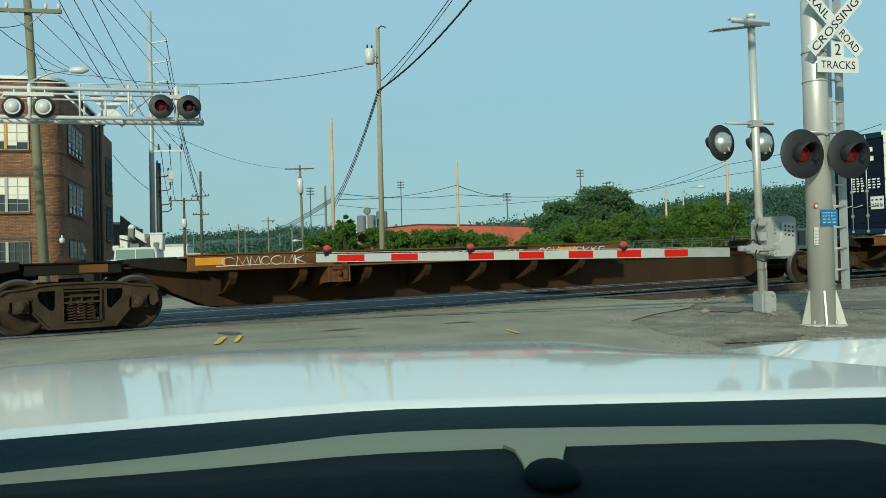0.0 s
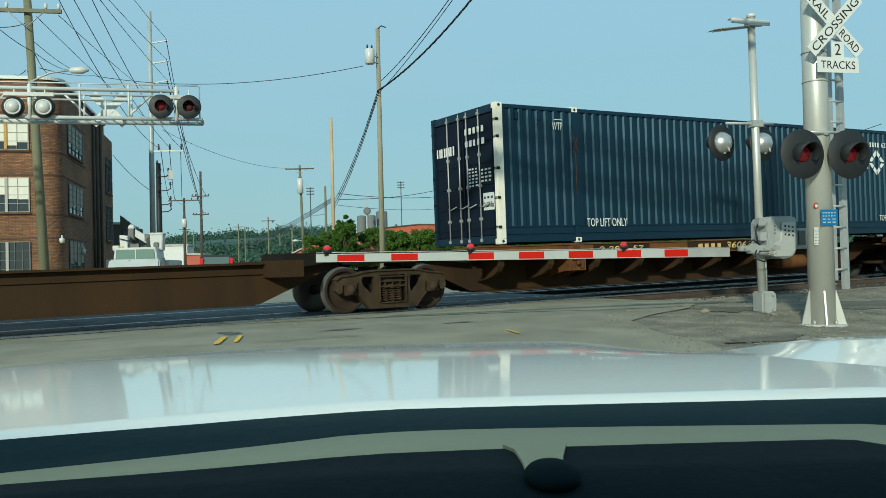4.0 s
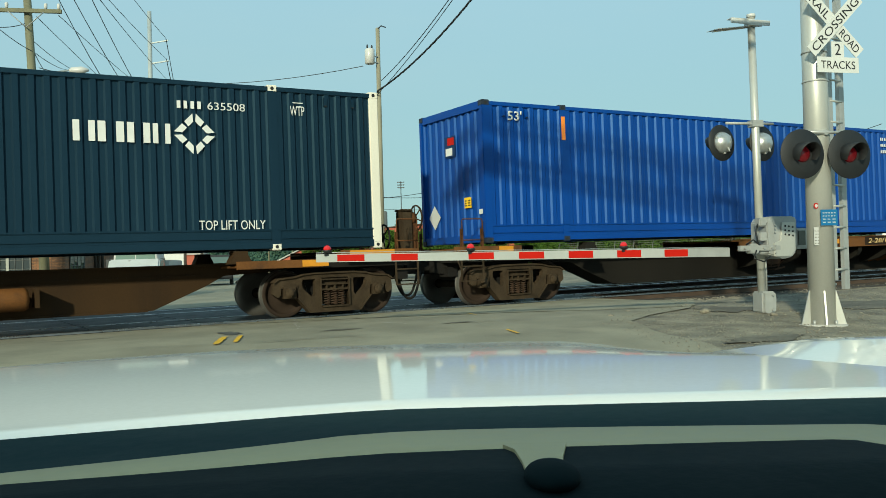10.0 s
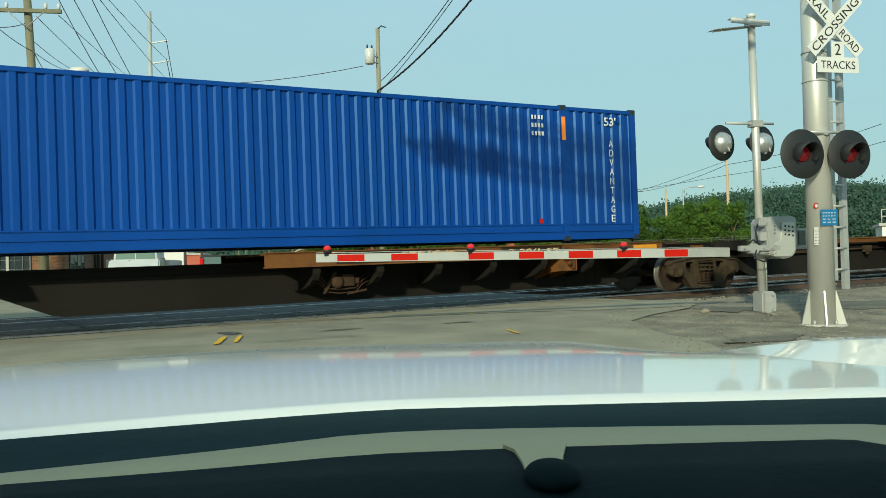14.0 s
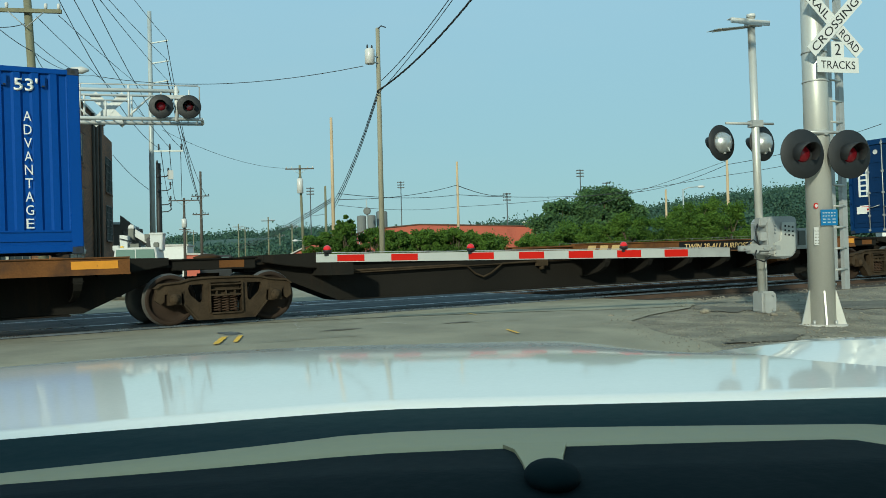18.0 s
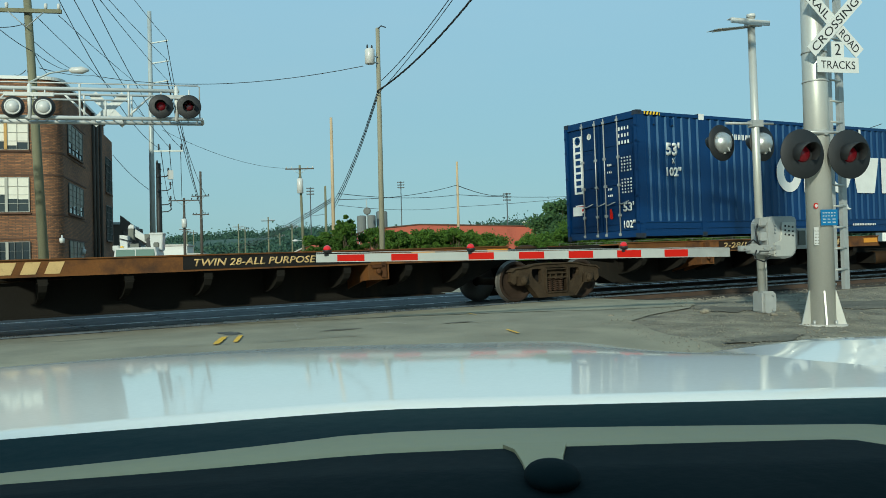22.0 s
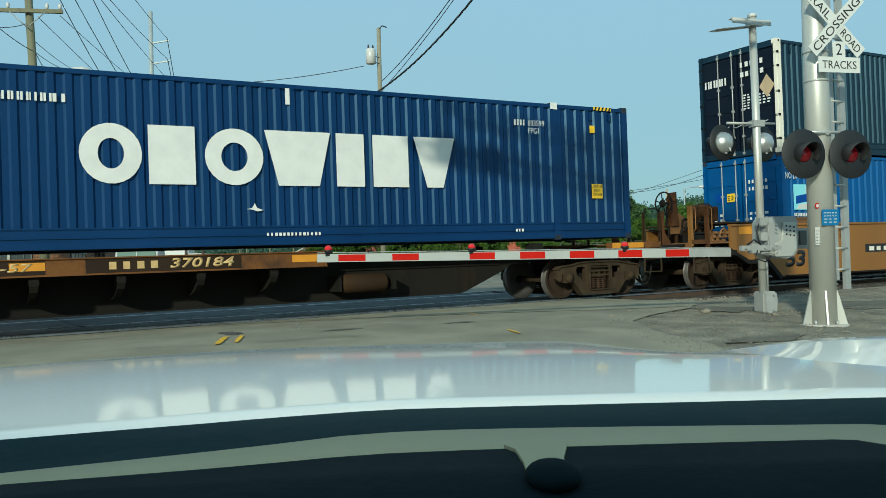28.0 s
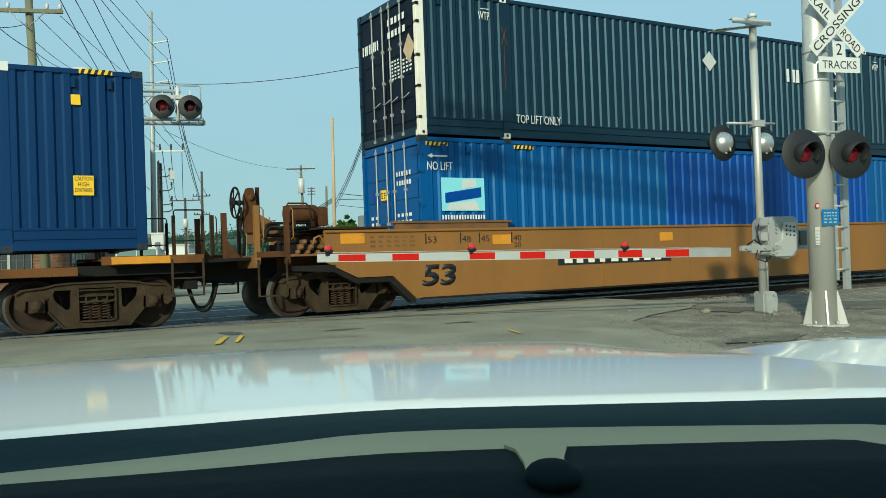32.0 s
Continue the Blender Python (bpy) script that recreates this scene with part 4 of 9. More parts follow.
def valve_gear(root, x):
    """Brake valve, levers and bent pipes slung under the deck edge."""
    bm = bmesh.new()
    lathe(bm, [(0, 0.04), (0.02, 0.11), (0.14, 0.12), (0.16, 0.05)], (x - 0.1, -0.80, 0.60), (0, -1, 0), 14)
    box(bm, x - 0.02, x + 0.24, -0.92, -0.70, 0.52, 0.74)
    box(bm, x + 0.24, x + 0.36, -0.88, -0.74, 0.56, 0.68)
    part("brake_valve", bm, M["spring"], root, "dusty brake valve", bevel=0.008)
    for k, (dz, r) in enumerate(((0.0, 0.018), (-0.07, 0.014), (0.08, 0.014))):
        bm = bmesh.new()
        bent(bm, [(x - 0.62, -0.74, 0.70 + dz), (x - 0.42, -0.80, 0.66 + dz), (x - 0.30, -0.84, 0.50 + dz), (x - 0.05, -0.86, 0.46 + dz), (x + 0.30, -0.84, 0.48 + dz), (x + 0.46, -0.80, 0.62 + dz), (x + 0.75, -0.74, 0.72 + dz)], r, 6)
        part("brake_pipe", bm, M["spring"], root)
    bm = bmesh.new()
    slab(bm, [(x - 0.4, 0.40), (x - 0.34, 0.40), (x - 0.1, 0.78), (x - 0.16, 0.80)], -0.90, -0.88)
    slab(bm, [(x + 0.1, 0.36), (x + 0.5, 0.42), (x + 0.5, 0.46), (x + 0.1, 0.40)], -0.90, -0.88)
    part("brake_lever", bm, M["spring"], root)


def mark_shape(root, x):
    """One plain slanted block of the owner's gold mark."""
    bm = bmesh.new()
    slab(bm, [(x, 0.95), (x + 0.22, 0.95), (x + 0.30, 1.135), (x + 0.08, 1.135)], -1.2965, -1.2915)
    part("mark_block", bm, M["stencil"], root, "gold painted block")


def capacity(u, x):
    dark_patch(u, x - 0.15, x + 1.5)
    words("lettering", "2-28/1-57", 0.13, (x, -1.2955, 0.985), FACE_NEAR, M["stencil"], u, width=1.3, bold=0.02, shear=0.28, label="gold stencilled lettering")


def scribble(root, x0, x1):
    """A loose sprayed scrawl of looping, letter-like strokes."""
    rng = random.Random(x0)
    bm = bmesh.new()
    x = x0
    while x < x1:
        w = rng.uniform(0.14, 0.24)
        kind = rng.randrange(3)
        if kind == 0:
            pts = [(x + w * (0.5 + 0.5 * math.cos(a)), 1.045 + 0.075 * math.sin(a)) for a in [0.6 + k * 0.55 for k in range(10)]]
        elif kind == 1:
            pts = [(x, 0.96), (x + w * 0.1, 1.13), (x + w * 0.45, 1.0), (x + w * 0.8, 1.13), (x + w, 0.96)]
        else:
            pts = [(x, 1.12), (x + w * 0.05, 0.96), (x + w * 0.1, 1.06), (x + w * 0.8, 1.12), (x + w * 0.2, 1.05), (x + w * 1.1, 0.96)]
        bent(bm, [Vector((a, -1.294, z + 0.01 * rng.uniform(-1, 1))) for a, z in pts], rng.uniform(0.008, 0.013), 5)
        x += w * 1.05
    bent(bm, [Vector((x0 - 0.1, -1.294, 0.97)), Vector((x0 + 0.5 * (x1 - x0), -1.294, 0.985)), Vector((x1 + 0.25, -1.294, 0.965))], 0.007, 5)
    part("sprayed_scrawl", bm, M["ceramic"], root, "pale sprayed scrawl")


def letter_blocks(root, x, y, z, widths, h, m, hollow=()):
    """A maker's name as plain blocks in its colour, each a shape of its own."""
    for i, w in enumerate(widths):
        bm = bmesh.new()
        t = min(w, h) * 0.28
        if i in hollow:
            out = [(x + w / 2 + w / 2 * math.cos(a), z + h / 2 + h / 2 * math.sin(a)) for a in [k * math.pi / 14 for k in range(28)]]
            inn = [(x + w / 2 + (w / 2 - t) * math.cos(a), z + h / 2 + (h / 2 - t) * math.sin(a)) for a in [k * math.pi / 14 for k in range(28)]]
            for k in range(28):
                j = (k + 1) % 28
                slab(bm, [out[k], out[j], inn[j], inn[k]], y - 0.004, y)
        else:
            k = w * 0.30
            for a in (x, x + w - k) if w > 0.06 else (x,):
                slab(bm, [(a, z), (a + k, z), (a + k, z + h), (a, z + h)], y - 0.004, y)
        part("mark_block", bm, m, root, "white painted block")
        x += w * 1.12


def place_containers():
    Y = -1.300
    # dark navy box
    for s, z, code in ((-26.58, 1.22, 0), (52.45, 3.37, 1)):
        c = container(s, z, "navy", "dark navy corrugated container with cream posts, " + ("stacked on another" if code else "on a wagon"), ends_cream=True, pitch=0.223)
        words("lettering", "WTP", 0.17, (1.44, Y, 2.38), FACE_NEAR, M["white"], c, width=0.27, label="white lettering")
        box_bar(c, 1.50, 1.70, Y, 2.60, 2.615)
        box_bar(c, 14.46, 14.66, Y, 2.60, 2.615)
        words("lettering", "WTP", 0.17, (14.41, Y, 2.38), FACE_NEAR, M["white"], c, width=0.27, label="white lettering")
        words("lettering", "TOP LIFT ONLY", 0.18, (2.30, Y, 0.33), FACE_NEAR, M["white"], c, width=1.15, label="white lettering")
        words("lettering", "TOP LIFT ONLY", 0.16, (12.74, Y, 0.37), FACE_NEAR, M["white"], c, width=1.15, label="white lettering")
        letter_blocks(c, 10.81, Y, 1.80, (0.33, 0.40, 0.36, 0.28), 0.33, M["white"])
        # rusted chalk cross on the lifting post
        bm = bmesh.new()
        for k in (-1, 1):
            slab(bm, [(2.06 - k * 0.07 - 0.008, 1.92), (2.06 - k * 0.07 + 0.008, 1.92), (2.06 + k * 0.07 + 0.008, 2.30), (2.06 + k * 0.07 - 0.008, 2.30)][::k], Y - 0.001, Y + 0.004)
        slab(bm, [(2.045, 1.0), (2.055, 1.0), (2.06, 1.92), (2.045, 1.92)], Y - 0.001, Y + 0.004)
        part("rust_mark", bm, M["deck"], c, "rusty scratched cross")
        # diamond emblem
        bm = bmesh.new()
        cx, cz, r = 12.71, 1.98, 0.37
        for k in range(4):
            a0, a1 = k * math.pi / 2, (k + 1) * math.pi / 2
            for f0, f1 in ((0.08, 0.45), (0.55, 0.92)):
                pa = (cx + r * ((1 - f0) * math.cos(a0) + f0 * math.cos(a1)), cz + r * ((1 - f0) * math.sin(a0) + f0 * math.sin(a1)))
                pb = (cx + r * ((1 - f1) * math.cos(a0) + f1 * math.cos(a1)), cz + r * ((1 - f1) * math.sin(a0) + f1 * math.sin(a1)))
                qa = (cx + (pa[0] - cx) * 0.6, cz + (pa[1] - cz) * 0.6)
                qb = (cx + (pb[0] - cx) * 0.6, cz + (pb[1] - cz) * 0.6)
                slab(bm, [pa, pb, qb, qa], Y - 0.004, Y)
        part("emblem", bm, M["white"], c, "white diamond emblem")
        if code:
            bars("serial_mark", (12.43, Y, 2.40), FACE_NEAR, M["white"], c, 1.16, 0.14, 1, 10, label="white serial mark")
        else:
            bars("owner_code", (12.43, Y, 2.40), FACE_NEAR, M["white"], c, 0.42, 0.16, 1, 4, label="white owner code")
            words("serial_number", "635508", 0.13, (12.94, Y, 2.40), FACE_NEAR, M["white"], c, width=0.65, label="white serial number")
        # door end
        bars("serial_mark", (-0.02, 0.05 - 0.2, 2.1), FACE_END, M["white"], c, 0.75, 0.42, 2, 5, label="white serial mark")
        letter_blocks_end(c, 1.1, 2.0, (0.16, 0.18, 0.16, 0.16), 0.2)
        bars("data_text", (0.03, -0.18, 1.25), FACE_END, M["white"], c, 0.35, 0.40, 6, 3, label="small white data text")
        bars("data_text", (0.03, -0.66, 1.32), FACE_END, M["white"], c, 0.38, 0.28, 4, 3, label="small white data text")
        if not code:
            bm = bmesh.new()
            box(bm, 0.024, 0.03, -1.12, -0.72, 0.72, 1.08)
            pl = part("plate", bm, M["sheet_white"], c, "white weight plate")
            words("plate_text", "24,000 lbs", 0.13, (0.023, -0.74, 0.76), FACE_END, M["sign_black"], pl, width=0.36, bold=0.02)
            bars("plate_text", (0.023, -0.75, 0.96), FACE_END, M["sign_black"], pl, 0.34, 0.06, 1, 3)
        else:
            bm = bmesh.new()
            for y, x in ((-0.95, 0),):
                v = [bm.verts.new((0.02, y + dy, 1.75 + dz)) for dy, dz in ((0, 0.3), (0.24, 0), (0, -0.3), (-0.24, 0))]
                bm.faces.new(v)
            part("placard", bm, M["wood_new"], c, "brown diamond placard frame")
            bm = bmesh.new()
            slab(bm, [(8.02 + dx, 2.09 + dz) for dx, dz in ((0, 0.24), (0.24, 0), (0, -0.24), (-0.24, 0))], Y - 0.004, Y)
            part("placard", bm, M["ceramic"], c, "grey diamond placard frame")
    # bright blue box
    c = container(-8.09, 1.25, "blue", "bright blue corrugated 53 foot container on a wagon", doors=False)
    bm = bmesh.new()
    v = [bm.verts.new((0.035, 0.78 + dy, 0.62 + dz)) for dy, dz in ((0, 0.27), (0.25, 0), (0, -0.27), (-0.25, 0))]
    bm.faces.new(v)
    part("placard", bm, M["ceramic"], c, "grey diamond placard")
    bm = bmesh.new()
    box(bm, 0.02, 0.03, -1.17, -1.03, 0.60, 0.70)
    part("sticker", bm, M["sheet_white"], c, "small white sticker")
    words("lettering", "53'", 0.20, (0.62, Y, 2.50), FACE_NEAR, M["white"], c, width=0.36, bold=0.02, label="white numerals")
    for x in (2.06, 14.09):
        bm = bmesh.new()
        box(bm, x - 0.05, x + 0.05, Y, Y + 0.006, 2.15, 2.65)
        part("marker", bm, M["marker_orange"], c, "orange marker strip")
    bars("serial_mark", (13.24, Y, 2.22), FACE_NEAR, M["white"], c, 0.32, 0.45, 3, 4, label="white serial mark")
    words("lettering", "53'", 0.20, (15.22, Y, 2.50), FACE_NEAR, M["white"], c, width=0.34, bold=0.02, label="white numerals")
    for i, ch in enumerate("ADVANTAGE"):
        words("lettering", ch, 0.15, (15.34, Y, 2.04 - i * 0.205), FACE_NEAR, M["white"], c, width=0.11, label="white letter")
    bm = bmesh.new()
    box(bm, 13.37, 13.45, Y, Y + 0.006, 0.38, 0.48)
    part("red_tag", bm, M["arm_red"], c, "small red tag")
    bm = bmesh.new()
    box(bm, 0.022, 0.03, -0.18, 0.24, 1.88, 2.32)
    part("emblem", bm, M["deepblue"], c, "dark emblem patch on the door")
    for (ya, za, m) in ((0.06, 2.02, "white"), (-0.02, 2.24, "arm_red")):
        bm = bmesh.new()
        box(bm, 0.014, 0.021, ya - 0.13, ya + 0.13, za - 0.11, za + 0.05)
        part("emblem_shape", bm, M[m], c, "plain emblem shape")
    sticker(c, 0.02, -0.62, 0.75)
    # deep blue box with a big white name
    c = container(31.17, 1.28, "deepblue", "deep blue corrugated 53 foot container with large white marks")
    words("lettering", "53'", 0.31, (0.87, Y, 1.88), FACE_NEAR, M["white"], c, width=0.45, bold=0.045, label="white numerals")
    words("lettering", "x", 0.12, (1.05, Y, 1.70), FACE_NEAR, M["white"], c, width=0.10, bold=0.02)
    words("lettering", "102''", 0.22, (0.87, Y, 1.40), FACE_NEAR, M["white"], c, width=0.48, bold=0.04, label="white numerals")
    letter_blocks(c, 2.43, Y, 2.33, (0.18,) * 3 + (0.06,) + (0.115,) * 7 + (0.06,) + (0.115,) * 2 + (0.18,), 0.13, M["white"])
    name_blocks(c, Y)
    bm = bmesh.new()
    box(bm, 8.12, 8.20, Y, Y + 0.006, 2.51, 2.80)
    part("marker", bm, M["white"], c, "white marker strip")
    bars("owner_code", (13.05, Y, 2.38), FACE_NEAR, M["white"], c, 0.28, 0.15, 1, 4, label="white owner code")
    words("serial_number", "603599", 0.12, (13.40, Y, 2.38), FACE_NEAR, M["white"], c, width=0.42, label="white serial number")
    words("type_code", "PPG1", 0.12, (13.40, Y, 2.22), FACE_NEAR, M["white"], c, width=0.28, label="white type code")
    sticker_side(c, 15.05, Y, 0.88, 0.30, 0.31)
    sticker_side(c, 15.05, Y, 2.30, 0.14, 0.16)
    bars("data_text", (7.7, Y, 0.19), FACE_NEAR, M["white"], c, 1.02, 0.07, 1, 14, label="small white text")
    bars("data_text", (13.0, Y, 0.19), FACE_NEAR, M["white"], c, 0.2, 0.07, 1, 3, label="small white label")
    bm = bmesh.new()
    slab(bm, [(7.35, 0.66), (7.45, 0.68), (7.5, 0.76), (7.54, 0.68), (7.66, 0.64), (7.54, 0.62), (7.45, 0.65)], Y - 0.004, Y)
    part("scrape", bm, M["white"], c, "scraped bare patch")
    for x in (0.05, 15.0):
        hazard(c, x + 0.18, 2.80, Y)
    for x in (1.97, 14.0):
        bm = bmesh.new()
        box(bm, x, x + 0.18, Y - 0.004, Y + 0.004, 2.76, 2.90)
        part("casting_face", bm, M["white"], c, "white painted lifting casting")
    # door end markings
    bm = bmesh.new()
    box(bm, 0.022, 0.03, 0.63, 0.98, 1.15, 2.56)
    pl = part("name_panel", bm, M["white"], c, "white vertical name panel")
    bm = bmesh.new()
    for i in range(7):
        box(bm, 0.016, 0.0215, 0.72, 0.90, 1.20 + i * 0.165, 1.31 + i * 0.165)
    lathe(bm, [(0, 0.10), (0.006, 0.10), (0.006, 0.055), (0, 0.055)], (0.021, 0.81, 2.45), (-1, 0, 0), 20)
    part("mark_block", bm, M["deepblue"], pl)
    bm = bmesh.new()
    lathe(bm, [(0, 0.075), (0.006, 0.075), (0.006, 0.06), (0, 0.06)], (0.03, 0.38, 2.50), (-1, 0, 0), 20)
    part("ring_mark", bm, M["white"], c, "small white ring mark on the door")
    bm = bmesh.new()
    box(bm, 0.022, 0.03, 0.62, 0.96, 0.68, 0.88)
    pl = part("placard", bm, M["white"], c, "white placard on the door")
    bm = bmesh.new()
    box(bm, 0.018, 0.0215, 0.65, 0.93, 0.72, 0.78)
    box(bm, 0.018, 0.0215, 0.65, 0.93, 0.83, 0.85)
    part("placard_line", bm, M["arm_red"], pl)
    bm = bmesh.new()
    slab(bm, [(-0.30, 0.70), (-0.36, 0.71), (-0.40, 0.50), (-0.36, 0.46), (-0.29, 0.50)], 0.0, 0.012)
    bmesh.ops.transform(bm, matrix=Matrix(((0, 1, 0, 0.0), (1, 0, 0, 0), (0, 0, 1, 0), (0, 0, 0, 1))), verts=bm.verts)
    part("door_seal", bm, M["arm_red"], c, "red seal tag hanging on the handle")
    for z in (1.72, 1.55, 1.15, 1.0):
        bars("data_text", (0.02, -0.24, z), FACE_END, M["white"], c, 0.16, 0.06, 1, 3, label="small white data text")
    bars("serial_mark", (0.02, -0.66, 2.18), FACE_END, M["white"], c, 0.36, 0.42, 3, 4, gap=0.8, label="white serial mark")
    bars("data_text", (0.02, -0.72, 1.55), FACE_END, M["white"], c, 0.34, 0.34, 5, 4, gap=0.9, label="small white data text")
    bars("data_text", (0.02, -0.72, 1.05), FACE_END, M["white"], c, 0.34, 0.34, 5, 4, gap=0.9, label="small white data text")
    words("lettering", "53'", 0.22, (0.02, -0.74, 0.62), FACE_END, M["white"], c, width=0.36, bold=0.03, label="white numerals")
    words("lettering", "102''", 0.18, (0.02, -0.74, 0.24), FACE_END, M["white"], c, width=0.38, bold=0.03, label="white numerals")
    bm = bmesh.new()
    box(bm, 0.016, 0.02, 0.72, 1.06, 0.62, 0.84)
    part("plate", bm, M["white"], c, "white weight plate")
    # lower box of the stack
    c = container(52.45, 0.47, "skyblue", "sky blue corrugated 53 foot container in a well wagon", repaint=(6.5, "blue"))
    words("lettering", "NO LIFT", 0.17, (0.14, Y, 2.22), FACE_NEAR, M["white"], c, width=0.58, bold=0.01, label="white lettering")
    bm = bmesh.new()
    slab(bm, [(0.15, 2.50), (0.26, 2.55), (0.26, 2.515), (0.6, 2.515), (0.6, 2.485), (0.26, 2.485), (0.26, 2.45)], Y - 0.004, Y)
    part("arrow", bm, M["white"], c, "white arrow")
    bm = bmesh.new()
    box(bm, 0.44, 1.44, Y - 0.002, Y + 0.006, 1.43, 2.08)
    pic = part("picture_panel", bm, M["picture_cyan"], c, "pale cyan picture panel")
    bm = bmesh.new()
    slab(bm, [(0.52, 1.58), (1.36, 1.70), (1.36, 1.90), (0.52, 1.78)], Y - 0.006, Y - 0.0025)
    part("picture_shape", bm, M["blue"], pic)
    bm = bmesh.new()
    slab(bm, [(0.54, 1.45), (1.32, 1.45), (1.22, 1.64), (0.95, 1.6), (0.62, 1.57)], Y - 0.006, Y - 0.0025)
    slab(bm, [(0.9, 1.86), (1.26, 1.92), (1.22, 2.06), (0.92, 2.04)], Y - 0.006, Y - 0.0025)
    part("picture_shape", bm, M["sheet_white"], pic)
    bars("web_line", (0.44, Y, 1.26), FACE_NEAR, M["white"], c, 1.0, 0.11, 1, 16, label="white lettering")
    for x in (0.12, 2.2):
        hazard(c, x, 2.70, Y)
    bm = bmesh.new()
    box(bm, 0.022, 0.03, 0.62, 0.88, 1.75, 2.0)
    part("emblem", bm, M["blue"], c, "dark emblem patch")
    sticker(c, 0.02, 0.35, 1.75)
    bars("serial_mark", (0.02, -0.25, 2.0), FACE_END, M["white"], c, 0.6, 0.3, 2, 6, label="white serial mark")
    bars("data_text", (0.02, 0.95, 1.1), FACE_END, M["white"], c, 0.35, 0.35, 3, 2, label="small white data text")
    bars("data_text", (0.02, -0.25, 1.1), FACE_END, M["white"], c, 0.6, 0.35, 3, 4, label="small white data text")


def name_blocks(c, y):
    """Seven tall white shapes in a row: two rings and five blocks."""
    z0, z1 = 1.07, 2.04
    h = z1 - z0
    m = M["white"]

    def shape(polys):
        bm = bmesh.new()
        for poly in polys:
            slab(bm, poly, y - 0.004, y)
        bmesh.ops.remove_doubles(bm, verts=bm.verts[:], dist=1e-5)
        part("mark_block", bm, m, c, "large white painted shape")

    def ring(x0, x1, a0, a1):
        cx, w = (x0 + x1) / 2, (x1 - x0) / 2
        n = 26
        polys = []
        for k in range(n):
            q = [radians(a0 + (a1 - a0) * j / n) for j in (k, k + 1)]
            o = [(cx + w * math.cos(a), z0 + h / 2 + h / 2 * math.sin(a)) for a in q]
            i = [(cx + (w - 0.28) * math.cos(a), z0 + h / 2 + (h / 2 - 0.24) * math.sin(a)) for a in q]
            polys.append([o[0], o[1], i[1], i[0]])
        shape(polys)

    def bar(x0, x1, a, b):
        return [(x0, z0 + a * h), (x1, z0 + a * h), (x1, z0 + b * h), (x0, z0 + b * h)]

    ring(4.68, 5.64, 0, 360)
    shape([bar(5.74, 6.50, 0, 1)])
    ring(6.66, 7.68, 0, 360)
    shape([[(7.95, z0), (8.72, z0), (8.95, z1), (7.71, z1)]])
    shape([bar(9.06, 9.62, 0, 1)])
    shape([bar(9.80, 10.55, 0, 1)])
    shape([[(10.95, z0), (11.31, z0), (11.59, z1), (10.67, z1)]])


def box_bar(c, x0, x1, y, z0, z1):
    bm = bmesh.new()
    box(bm, x0, x1, y - 0.003, y, z0, z1)
    part("painted_bar", bm, M["white"], c, "white bar")


def letter_blocks_end(c, y, z, widths, h):
    for w in widths:
        bm = bmesh.new()
        for a in (y, y - w * 0.68):
            box(bm, 0.016, 0.02, a - w * 0.32, a, z, z + h)
        part("mark_block", bm, M["white"], c, "white painted block")
        y -= w * 1.15


def sticker(c, x, y, z):
    bm = bmesh.new()
    box(bm, x - 0.004, x, y - 0.13, y + 0.13, z, z + 0.22)
    pl = part("sticker", bm, M["caution"], c, "yellow warning sticker")
    bars("sticker_text", (x - 0.005, y + 0.1, z + 0.04), FACE_END, M["sign_black"], pl, 0.2, 0.13, 3, 2)


def sticker_side(c, x, y, z, w, h):
    bm = bmesh.new()
    box(bm, x, x + w, y - 0.003, y, z, z + h)
    pl = part("sticker", bm, M["caution"], c, "yellow caution sticker")
    if w > 0.2:
        for i, t in enumerate(("CONTAINER", "HIGH", "CAUTION")):
            words("sticker_text", t, 0.065, (x + w / 2, y - 0.003, z + 0.05 + i * 0.09), FACE_NEAR, M["sign_black"], pl, width=0.26 if len(t) > 4 else 0.16, align="CENTER", thick=0.002)


def hazard(c, x, z, y):
    bm = bmesh.new()
    box(bm, x, x + 0.5, y - 0.002, y, z, z + 0.075)
    pl = part("hazard_strip", bm, M["caution"], c, "yellow and black hazard strip")
    bm = bmesh.new()
    for i in range(5):
        q = x + 0.02 + i * 0.1
        slab(bm, [(q, z), (q + 0.045, z), (q + 0.075, z + 0.075), (q + 0.03, z + 0.075)], y - 0.005, y - 0.0022)
    part("hazard_stripe", bm, M["sign_black"], pl)


